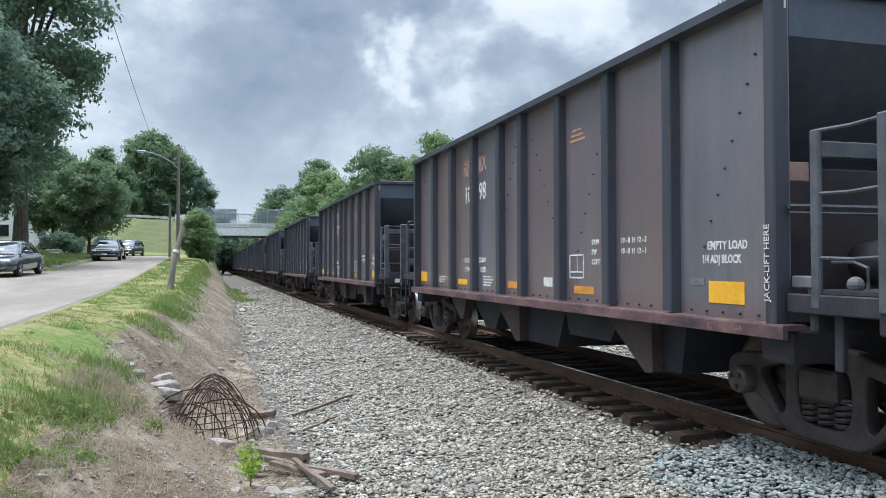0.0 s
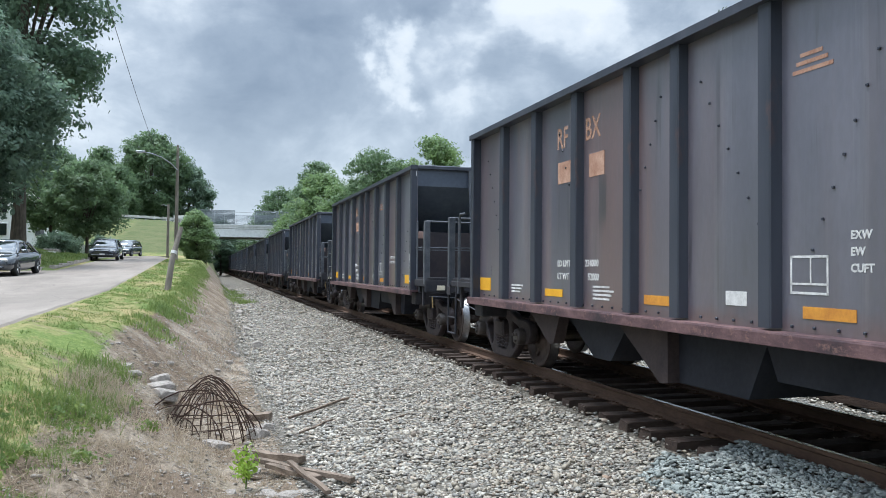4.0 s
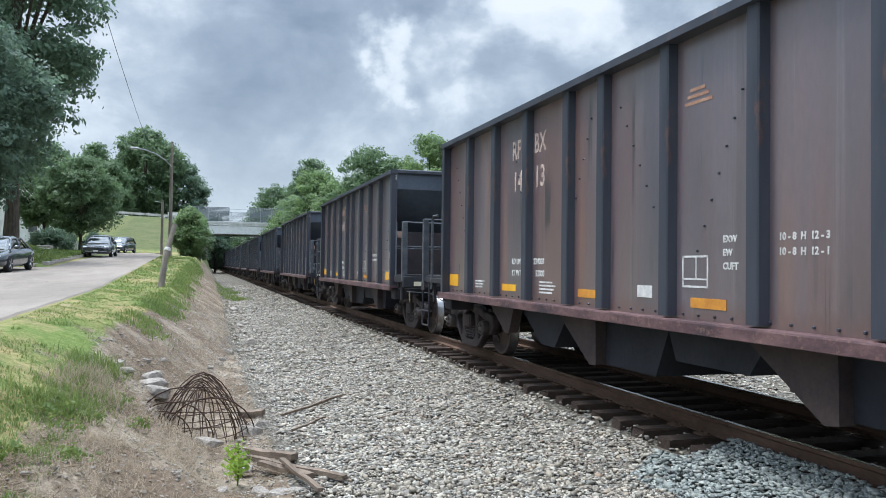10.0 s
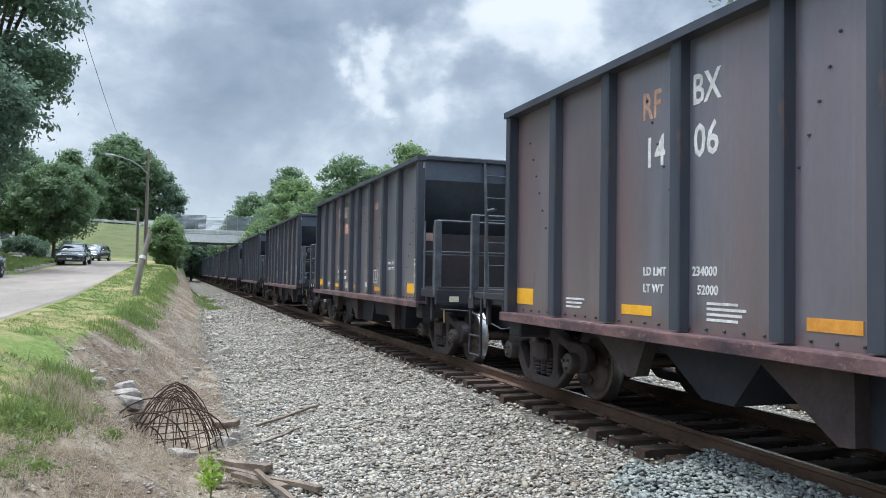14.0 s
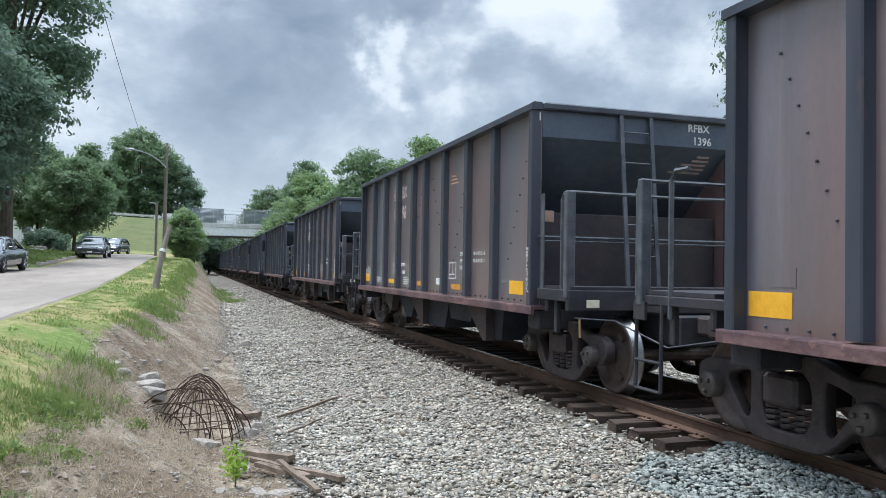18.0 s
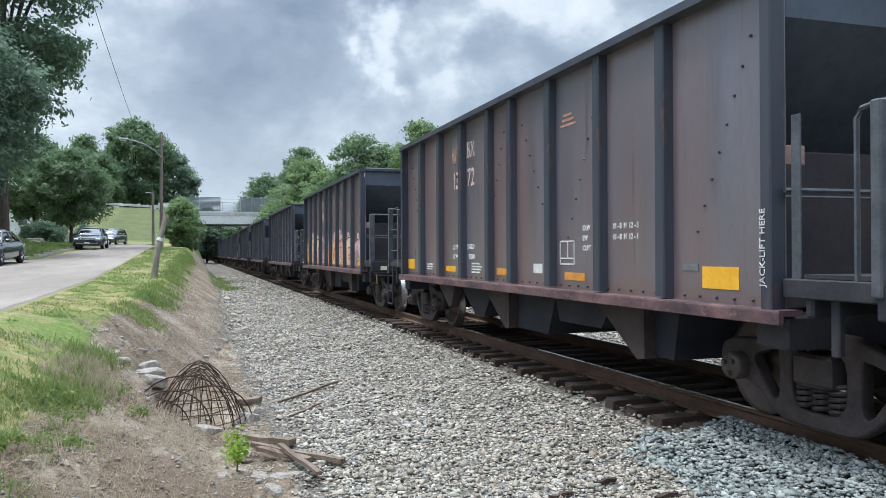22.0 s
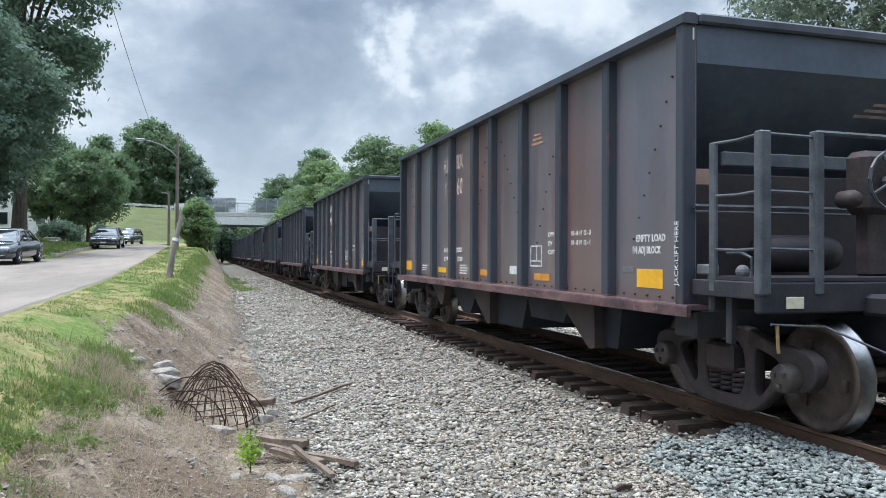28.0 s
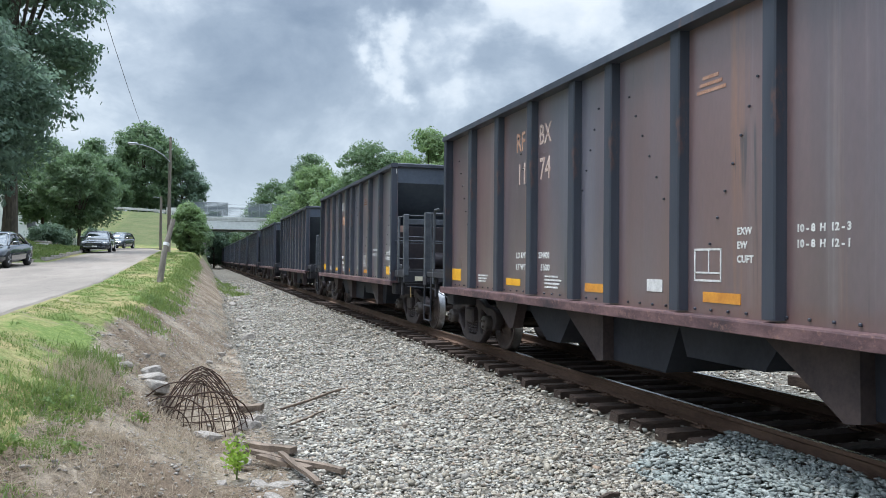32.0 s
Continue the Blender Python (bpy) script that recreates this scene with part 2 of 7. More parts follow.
c = k.mix(k.math("MULTIPLY", lowmask, 0.75), c, (0.16, 0.078, 0.07))
c = k.mix(k.math("MULTIPLY", t_[1], 0.35), c, (0.14, 0.13, 0.15))
k.color(k.mix(0.3, c, k.ramp(fine_, ((0.35, 0.04), (0.65, 0.2))), "OVERLAY"))
k.rough(k.ramp(streak, ((0.3, 0.3), (0.7, 0.48))))
k.b.inputs["Coat Weight"].default_value, k.b.inputs["Coat Roughness"].default_value = 1.0, 0.28
k.bump(k.math("ADD", k.math("MULTIPLY", blot, 0.6), k.math("MULTIPLY", fine_, 0.1)), 0.25, 0.03)
M_PAINT = k.m

k = Mat("black_rib_paint", 0.42, 0.0, 0.5)
t_ = k.tint()
n1 = k.noise(2.5, 5, 0.6, (1, 1, 0.12))
c = k.ramp(n1, ((0.3, (0.02, 0.025, 0.038)), (0.7, (0.056, 0.061, 0.08))))
c = k.mix(k.math("MULTIPLY", k.ramp(k.noise(5, 5, 0.7, (1, 1, 0.3)), ((0.6, 0.0), (0.8, 1.0))), k.math("ADD", t_[0], 0.15)), c, (0.15, 0.07, 0.05))
k.color(c).bump(k.noise(30, 3), 0.08, 0.01)
M_RIB = k.m

k = Mat("rusty_red_sill", 0.6, 0, 0.45)
c = k.ramp(k.noise(3.0, 6, 0.7, (1, 0.5, 1)), ((0.34, (0.035, 0.024, 0.03)), (0.5, (0.095, 0.052, 0.056)), (0.68, (0.2, 0.115, 0.112))))
c = k.mix(k.ramp(k.noise(11, 5, 0.75, (1, 0.7, 1)), ((0.55, 0.0), (0.66, 0.75))), c, (0.25, 0.14, 0.115))
k.color(c).bump(k.noise(40, 4), 0.35, 0.008)
M_SILL = k.m
M_UNDER = grainy("grimy_underframe", (0.018, 0.02, 0.026), (0.052, 0.047, 0.052), 3, 0.65)
M_HOPPER = grainy("grimy_brown_hopper_steel", (0.024, 0.018, 0.02), (0.07, 0.05, 0.046), 3, 0.7)
M_TRUCK = grainy("dusty_cast_steel", (0.022, 0.02, 0.023), (0.078, 0.058, 0.056), 5, 0.65, 0.1)
M_WHEEL = grainy("worn_wheel_steel", (0.045, 0.036, 0.034), (0.14, 0.105, 0.092), 6, 0.45, 0.35)
M_CAP = grainy("greasy_bearing_steel", (0.035, 0.031, 0.031), (0.12, 0.1, 0.09), 7, 0.5, 0.2)
M_TREAD = grainy("polished_wheel_tread", (0.2, 0.2, 0.21), (0.4, 0.39, 0.38), 10, 0.36, 1.0, 0.05)
M_RAILING = grainy("black_handrail_paint", (0.042, 0.048, 0.058), (0.115, 0.12, 0.135), 5, 0.42)
M_END = grainy("black_end_sheet_paint", (0.045, 0.055, 0.078), (0.085, 0.1, 0.132), 1.5, 0.42)
# slope sheet lifted to blue-grey: veiling haze over the recess, put into the colour
M_SLOPE = grainy("coal_black_slope_sheet", (0.055, 0.07, 0.1), (0.115, 0.135, 0.175), 1.2, 0.45)
M_BULK = grainy("brown_grimed_bulkhead", (0.022, 0.021, 0.028), (0.055, 0.042, 0.043), 1.6, 0.6)
M_TAN = grainy("rust_tinged_bracket", (0.2, 0.12, 0.1), (0.36, 0.24, 0.2), 6, 0.7)
M_HANDLE = grainy("worn_yellow_handle_paint", (0.16, 0.1, 0.04), (0.36, 0.26, 0.12), 12, 0.6)
M_INNER = grainy("coal_dusty_inside", (0.01, 0.012, 0.018), (0.03, 0.031, 0.04), 2, 0.7)
M_YELLOW = grainy("amber_reflective_sheet", (0.62, 0.3, 0.02), (0.85, 0.46, 0.04), 5, 0.5, 0, 0.03)
M_ORANGE = grainy("dirty_amber_reflective_sheet", (0.42, 0.16, 0.035), (0.72, 0.34, 0.05), 5, 0.55, 0, 0.03)
M_STENCIL = grainy("white_stencil_paint", (0.38, 0.37, 0.36), (0.78, 0.77, 0.75), 8, 0.7, 0, 0.03)
M_CREAM = grainy("cream_plate_paint", (0.5, 0.44, 0.32), (0.75, 0.7, 0.55), 12, 0.6, 0, 0.03)
M_PLATE = grainy("grey_box_paint", (0.1, 0.1, 0.11), (0.2, 0.2, 0.21), 4, 0.55)

M_RAIL = grainy("rusty_rail_steel", (0.06, 0.035, 0.025), (0.16, 0.1, 0.07), 5, 0.7, 0.2, 0.3, 0.01, (1, 0.3, 1))
M_RAILTOP = grainy("polished_rail_head", (0.3, 0.29, 0.28), (0.55, 0.53, 0.5), 6, 0.25, 1.0, 0.05, 0.01, (1, 0.2, 1))
M_TIE = grainy("weathered_creosote_tie", (0.02, 0.014, 0.012), (0.095, 0.065, 0.05), 5, 0.85, 0, 0.6, 0.02, (0.25, 1.5, 1))

k = Mat("ballast_stone", 0.85, 0, 0.25)
c = k.ramp(k.island(), ((0.0, (0.1, 0.09, 0.075)), (0.14, (0.2, 0.15, 0.105)), (0.3, (0.2, 0.19, 0.165)), (0.48, (0.3, 0.28, 0.24)), (0.62, (0.36, 0.3, 0.215)), (0.78, (0.4, 0.375, 0.32)), (0.92, (0.56, 0.51, 0.42)), (1.0, (0.3, 0.2, 0.13))))
c = k.mix(0.22, c, k.ramp(k.noise(28, 4), ((0.3, 0.12), (0.7, 0.4))), "MIX")
k.color(c).bump(k.noise(60, 3), 0.3, 0.005)
M_STONE = k.m

k = Mat("fresh_bluish_stone", 0.8, 0, 0.3)
c = k.ramp(k.island(), ((0.0, (0.07, 0.083, 0.078)), (0.45, (0.19, 0.22, 0.2)), (0.8, (0.29, 0.325, 0.3)), (0.93, (0.42, 0.44, 0.405)), (1.0, (0.24, 0.23, 0.19))))
c = k.mix(0.3, c, k.ramp(k.noise(24, 4), ((0.3, 0.15), (0.7, 0.42))))
k.color(c).bump(k.noise(55, 3), 0.3, 0.005)
M_STONE_BLUE = k.m

k = Mat("tree_bark", 0.9, 0, 0.2)
k.color(k.ramp(k.noise(6, 5, 0.6, (1, 1, 0.2)), ((0.3, (0.035, 0.028, 0.022)), (0.7, (0.12, 0.1, 0.08))))).bump(k.noise(14, 4, 0.6, (1, 1, 0.2)), 0.7, 0.05)
M_BARK = k.m
M_LEAF = leafy("dark_green_leaves", (0.08, 0.128, 0.088), (0.14, 0.21, 0.142), (0.2, 0.28, 0.182))
M_LEAF_MID = leafy("mid_green_leaves", (0.075, 0.125, 0.07), (0.135, 0.21, 0.108), (0.2, 0.285, 0.145))
M_LEAF_LIGHT = leafy("light_green_leaves", (0.1, 0.16, 0.075), (0.19, 0.28, 0.12), (0.27, 0.375, 0.165))
M_LEAF_SPRUCE = leafy("blue_green_needles", (0.066, 0.112, 0.084), (0.128, 0.195, 0.142), (0.19, 0.262, 0.185))
M_LEAF_BRIGHT = leafy("bright_yellow_green_leaves", (0.14, 0.24, 0.035), (0.26, 0.4, 0.055), (0.38, 0.5, 0.09))

# ground: bare dirt, turf, rough unmown grass and gravel with darkened gaps, told apart by three attributes of the sheet
k = Mat("ground_cover", 0.95, 0, 0.15)


def cover_map(name):
    at = k.t.nodes.new("ShaderNodeAttribute")
    at.attribute_name = name
    return at.outputs["Fac"]


def ragged(f, amount, scale, lo, hi):
    n = k.math("ADD", k.math("MULTIPLY", k.noise(scale, 7, 0.7), 0.7), k.math("MULTIPLY", k.noise(scale * 7, 4, 0.7), 0.3))
    return k.ramp(k.math("ADD", f, k.math("MULTIPLY", k.math("SUBTRACT", n, 0.5), amount)), ((lo, 0.0), (hi, 1.0)))


n_big, n_fine, n_grit = k.noise(0.9, 6, 0.65), k.noise(16, 5, 0.7), k.noise(70, 4, 0.7)
grit = k.math("ADD", k.math("MULTIPLY", n_fine, 0.55), k.math("MULTIPLY", n_grit, 0.45))
dirt = k.mix(k.ramp(n_big, ((0.46, 0.0), (0.6, 1.0))), k.ramp(grit, ((0.34, (0.065, 0.048, 0.034)), (0.66, (0.235, 0.175, 0.125)))), k.ramp(grit, ((0.34, (0.12, 0.098, 0.074)), (0.66, (0.42, 0.35, 0.27)))))
green = k.ramp(grit, ((0.34, (0.055, 0.085, 0.022)), (0.5, (0.12, 0.165, 0.045)), (0.66, (0.225, 0.26, 0.09))))
sere = k.ramp(grit, ((0.34, (0.15, 0.125, 0.055)), (0.66, (0.4, 0.325, 0.165))))
grass = k.mix(k.ramp(k.noise(0.75, 6, 0.7, (1, 0.55, 1)), ((0.44, 0.0), (0.6, 1.0))), green, sere)
grass = k.mix(k.ramp(k.noise(1.5, 6, 0.75), ((0.57, 0.0), (0.64, 0.9))), grass, dirt)
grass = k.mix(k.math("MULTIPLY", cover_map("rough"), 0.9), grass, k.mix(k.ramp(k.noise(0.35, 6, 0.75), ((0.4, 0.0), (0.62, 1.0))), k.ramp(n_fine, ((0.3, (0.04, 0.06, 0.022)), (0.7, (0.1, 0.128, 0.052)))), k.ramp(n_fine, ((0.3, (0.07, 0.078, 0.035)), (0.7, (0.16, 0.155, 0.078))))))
# gravel cells darken towards their edges: shade between stones, painted into the colour
gravel = k.mix(k.ramp(k.voronoi(24), ((0.1, 0.0), (0.65, 1.0))), k.ramp(k.voronoi(24, out="Color"), ((0.2, (0.13, 0.12, 0.105)), (0.8, (0.34, 0.31, 0.26)))), (0.1, 0.09, 0.074))
c = k.mix(ragged(cover_map("gravel"), 0.9, 2.2, 0.45, 0.6), dirt, gravel)
c = k.mix(ragged(cover_map("turf"), 1.3, 1.6, 0.46, 0.56), c, grass)
k.color(c).bump(k.math("ADD", k.math("MULTIPLY", grit, 0.8), k.math("MULTIPLY", k.voronoi(24), 0.35)), 0.7, 0.04)
M_GROUND = k.m

k = Mat("pale_worn_road", 0.9, 0, 0.2)
c = k.ramp(k.math("ADD", k.math("MULTIPLY", k.noise(0.5, 6, 0.6, (1, 0.35, 1)), 0.6), k.math("MULTIPLY", k.noise(30, 3), 0.4)), ((0.35, (0.185, 0.157, 0.134)), (0.65, (0.29, 0.252, 0.218))))
crack = k.ramp(k.voronoi(0.4, feature="DISTANCE_TO_EDGE"), ((0.0, 0.5), (0.012, 1.0)))
patch = k.ramp(k.noise(0.22, 5, 0.7, (1.4, 0.3, 1)), ((0.42, 0.8), (0.6, 1.08)))
k.color(k.mix(0.35, k.mix(0.8, c, patch, "MULTIPLY"), crack, "MULTIPLY")).bump(k.noise(60, 2), 0.2, 0.01)
M_ROAD = k.m
M_CONCRETE = grainy("pale_bridge_concrete", (0.42, 0.41, 0.39), (0.66, 0.65, 0.62), 1.2, 0.85, 0, 0.2, 0.02, (1, 1, 0.35))
M_CONC_OLD = grainy("broken_old_concrete", (0.17, 0.15, 0.128), (0.45, 0.405, 0.36), 5, 0.9, 0, 0.6, 0.02)
M_GALV = grainy("galvanised_steel", (0.24, 0.26, 0.28), (0.42, 0.44, 0.46), 6, 0.45, 0.6, 0.05)
M_SCREEN = grainy("blue_grey_fence_steel", (0.13, 0.15, 0.165), (0.24, 0.265, 0.28), 4, 0.55, 0.3, 0.05)
M_WOODPOLE = grainy("weathered_pole_wood", (0.1, 0.085, 0.07), (0.26, 0.23, 0.195), 5, 0.9, 0, 0.5, 0.01, (1, 1, 0.08))
M_PLANK = grainy("grey_driftwood", (0.06, 0.045, 0.034), (0.25, 0.19, 0.145), 9, 0.9, 0, 0.6, 0.01, (1, 0.1, 1))
M_REBAR = grainy("rusty_reinforcing_bar", (0.03, 0.02, 0.016), (0.1, 0.06, 0.042), 20, 0.8, 0.2)
M_STRAW = leafy("dry_straw", (0.2, 0.155, 0.105), (0.36, 0.29, 0.205), (0.5, 0.42, 0.32))
M_LEAF_GREY = leafy("grey_green_leaves", (0.075, 0.1, 0.075), (0.125, 0.165, 0.12), (0.19, 0.235, 0.18))
M_GRASS = leafy("green_grass_blades", (0.055, 0.115, 0.025), (0.125, 0.205, 0.05), (0.27, 0.29, 0.1))
M_WHITE = grainy("white_house_siding", (0.62, 0.62, 0.6), (0.8, 0.8, 0.78), 2, 0.7)
M_ROOF = grainy("grey_roof_shingle", (0.08, 0.08, 0.085), (0.18, 0.175, 0.17), 6, 0.9)
M_CARPAINT = grainy("dark_grey_car_paint", (0.06, 0.068, 0.078), (0.075, 0.084, 0.095), 2, 0.2, 0.55, 0.0)
M_CARBLACK = grainy("black_car_paint", (0.03, 0.033, 0.04), (0.04, 0.043, 0.05), 2, 0.2, 0.4, 0.0)
k = Mat("car_window_glass", 0.05, 0, 1.0)
k.b.inputs["IOR"].default_value = 1.9
k.color((0.015, 0.018, 0.02))
M_CARGLASS = k.m
for lacquer in (M_CARPAINT, M_CARBLACK):
    lacquer.node_tree.nodes["Principled BSDF"].inputs["Coat Weight"].default_value = 1.0
M_TYRE = grainy("tyre_rubber", (0.012, 0.012, 0.012), (0.03, 0.03, 0.03), 10, 0.85)
M_RIM = grainy("alloy_rim", (0.4, 0.4, 0.41), (0.6, 0.6, 0.61), 10, 0.3, 0.9, 0.02)
M_LAMPGLASS = grainy("clear_headlight_lens", (0.5, 0.5, 0.5), (0.72, 0.72, 0.72), 10, 0.15, 0.2, 0.0)
M_TAIL = grainy("red_tail_lamp", (0.25, 0.01, 0.01), (0.4, 0.02, 0.02), 10, 0.2, 0.0, 0.0)
M_CABLE = grainy("black_cable", (0.02, 0.02, 0.02), (0.05, 0.05, 0.05), 10, 0.7)
M_MARK = grainy("pale_pole_band", (0.45, 0.44, 0.42), (0.7, 0.69, 0.66), 10, 0.6)


# ---- shared builders ----
def mesh_of(name, verts, faces, mat=None, smooth=False):
    me = bpy.data.meshes.new(name)
    me.from_pydata([tuple(v) for v in verts], [], [tuple(f) for f in faces])
    if mat:
        me.materials.append(mat)
    if smooth:
        me.shade_smooth()
    me.update()
    return me


def bm_mesh(name, bm, mat, smooth=False):
    me = bpy.data.meshes.new(name)
    bmesh.ops.recalc_face_normals(bm, faces=bm.faces)
    bm.to_mesh(me)
    bm.free()
    for m in (mat if isinstance(mat, (list, tuple)) else [mat]):
        me.materials.append(m)
    if smooth:
        me.shade_smooth()
    return me


def box(bm, x0, x1, y0, y1, z0, z1, bevel=0.0, m=None, mi=0):
    """Adds a box, bevelled if asked, turned by m."""
    r = bmesh.ops.create_cube(bm, size=1)
    vs = r["verts"]
    for v in vs:
        v.co = Vector(((x0 + x1) / 2 + v.co.x * (x1 - x0), (y0 + y1) / 2 + v.co.y * (y1 - y0), (z0 + z1) / 2 + v.co.z * (z1 - z0)))
    fs = list({f for v in vs for f in v.link_faces})
    for f in fs:
        f.material_index = mi
    if bevel:
        es = list({e for v in vs for e in v.link_edges})
        g = bmesh.ops.bevel(bm, geom=es, offset=bevel, segments=1, affect="EDGES", profile=0.5)
        vs = list({v for f in g["faces"] for v in f.verts} | {v for v in vs if v.is_valid})
    if m is not None:
        bmesh.ops.transform(bm, matrix=m, verts=[v for v in vs if v.is_valid])


def prism(bm, outline, axis, lo, hi, mi=0):
    """Extrudes an outline of (a, b) pairs along axis x, y or z from lo to hi."""
    def at(a, b, c):
        return {"x": (c, a, b), "y": (a, c, b), "z": (a, b, c)}[axis]
    lows = [bm.verts.new(at(a, b, lo)) for a, b in outline]
    highs = [bm.verts.new(at(a, b, hi)) for a, b in outline]
    n = len(outline)
    fs = [bm.faces.new(lows), bm.faces.new(highs[::-1])]
    fs += [bm.faces.new((lows[i], highs[i], highs[(i + 1) % n], lows[(i + 1) % n])) for i in range(n)]
    for f in fs:
        f.material_index = mi
    return fs


def tube(bm, pts, r, sides=6, r_end=None, mi=0):
    """A tube through points."""
    pts = [Vector(p) for p in pts]
    rings = []
    for i, p in enumerate(pts):
        d = (pts[min(i + 1, len(pts) - 1)] - pts[max(i - 1, 0)]).normalized()
        a = d.cross(Vector((0, 0, 1)) if abs(d.z) < 0.9 else Vector((1, 0, 0))).normalized()
        b = d.cross(a)
        rr = r if r_end is None else r + (r_end - r) * i / (len(pts) - 1)
        rings.append([bm.verts.new(p + (a * math.cos(t) + b * math.sin(t)) * rr) for t in (2 * math.pi * j / sides for j in range(sides))])
    for u, v in zip(rings, rings[1:]):
        for j in range(sides):
            bm.faces.new((u[j], u[(j + 1) % sides], v[(j + 1) % sides], v[j])).material_index = mi
    bm.faces.new(rings[0][::-1]).material_index = mi
    bm.faces.new(rings[-1]).material_index = mi


def disc(bm, profile, sides=28, axis="x", mi=None):
    """A turned body: profile is (radius, along) pairs, closed on the axis."""
    rings = []
    for r, a in profile:
        ring = []
        for j in range(sides):
            t = 2 * math.pi * j / sides
            p, q = r * math.cos(t), r * math.sin(t)
            ring.append(bm.verts.new({"x": (a, p, q), "y": (p, a, q), "z": (p, q, a)}[axis]))
        rings.append(ring)
    for i, (u, v) in enumerate(zip(rings, rings[1:])):
        for j in range(sides):
            f = bm.faces.new((u[j], u[(j + 1) % sides], v[(j + 1) % sides], v[j]))
            f.material_index = mi[i] if mi else 0
            f.smooth = True
    bm.faces.new(rings[0][::-1])
    bm.faces.new(rings[-1])


def part(name, data, material, parent, label="", at=None):
    """Links a bmesh (or a ready mesh) as one part under a thing or a part."""
    me = bm_mesh(name, data, material) if isinstance(data, bmesh.types.BMesh) else data
    ob = new(name, me)
    ob.parent = parent
    if at is not None:
        ob.matrix_basis = at
    return tagged(ob, label)


def thing(name, label, category, at=None, group="", kind=""):
    ob = new(name)
    ob.empty_display_size = 0.3
    if at is not None:
        ob.matrix_basis = at
    return tagged(ob, label, category, group, kind)


def solid(name, data, material, label, category, at=None, group="", kind=""):
    me = bm_mesh(name, data, material) if isinstance(data, bmesh.types.BMesh) else data
    ob = new(name, me)
    if at is not None:
        ob.matrix_basis = at
    return tagged(ob, label, category, group, kind)


# ---- lie of the land ----
def road_z(y):
    return float(np.interp(y, (-80, 0, 25, 41, 58, 90, 120, 160), (0.62, 0.66, 0.72, 1.19, 1.86, 2.5, 3.0, 3.4)))


def road_edge(y):
    return float(np.interp(y, (-80, 10, 25, 41, 58, 75, 90), (-2.2, -2.4, -2.8, -3.0, -3.0, -3.4, -5.0)))


def road_wide(y):
    return float(np.interp(y, (-80, 30, 38.5, 42.5, 75, 90), (6.4, 6.5, 6.7, 4.45, 4.6, 6.2)))


def land_z(x, y):
    """Height of the ground, without its small bumps."""
    e, rz = road_edge(y), road_z(y)
    crest = float(np.interp(y, (0, 6, 10, 25, 60, 140), (-1.5, -1.6, -1.45, -0.95, -0.7, -0.2)))
    toe = float(np.interp(y, (0, 6, 9, 12, 20, 60, 140), (0.35, 0.3, 0.15, 0.15, 0.9, 1.6, 1.8)))
    cz = rz - 0.16 - float(np.interp(y, (0, 6, 12, 25), (0.3, 0.2, 0.06, 0.0)))
    bed = float(np.interp(y, (0, 8, 12, 20, 60, 140), (-0.42, -0.56, -0.68, -0.55, -0.45, -0.4)))
    lift = 0.0
    if y > 95 and x < 1.5:  # bank up to the bridge approach
        lift = float(np.interp(y, (95, 138, 150, 166, 200), (0, 6.0, 6.6, 6.6, 2.0))) * float(np.interp(x, (-8, -2.5, 1.5), (1, 0.9, 0)))
    if x < e - road_wide(y):
        d = e - road_wide(y) - x
        return rz + lift + float(np.interp(d, (0, 0.3, 2, 9, 40), (0.1, 0.12, 0.2, 1.3, 2.2))) * float(np.interp(y, (80, 110), (1, 0.2)))
    if x < e:
        return rz + lift
    if x < toe + 0.45 and 9.1 < y < 10.6:  # the drain pit under the cage
        pit = max(0.0, 1 - ((x - 0.0) / 0.5) ** 4) * max(0.0, 1 - ((y - 9.85) / 0.6) ** 4)
        bed -= 0.3 * pit
        if -0.45 < x < 0.45:
            return min(bed, float(np.interp(x, (-0.45, -0.3, 0.45), (-0.15, bed, bed))))
    if x < toe:
        return lift + float(np.interp(x, (e, e + 0.25, crest, (crest * 0.55 + toe * 0.45), toe - 0.1, toe), (rz, rz - 0.03, cz, cz * 0.5 + bed * 0.5 + 0.08, bed + 0.05, bed)))
    if x < 13:
        lo = TRACK_X - 1.3
        return float(np.interp(x, (toe, toe + 0.7, lo - 0.75, lo - 0.12, lo + 0.15, 7.0, 7.7, 9.5, 12, 13), (bed, bed + 0.03, -0.44, -0.295, -0.265, -0.265, -0.5, -0.55, -0.5, -0.45)))
    far = float(np.interp(y, (60, 120, 150, 166, 220), (0, 2.0, 7.4, 7.4, 2.0)))
    return -0.45 + far * float(np.interp(x, (13, 24), (0, 1)))


def land(x, y):
    z = land_z(x, y)
    onroad = road_edge(y) - road_wide(y) - 0.2 < x < road_edge(y) + 0.1 and y < 96
    if not onroad and not (TRACK_X - 1.5 < x < 7.3):
        rough = 0.1 if -1.7 < x < 1.0 else 0.05
        z += rough * (noise.noise((x * 1.1, y * 1.1, 0.3)) + 0.6 * noise.noise((x * 3.1, y * 3.1, 5.0))) + 0.02 * noise.noise((x * 8, y * 8, 1.0))
    return z


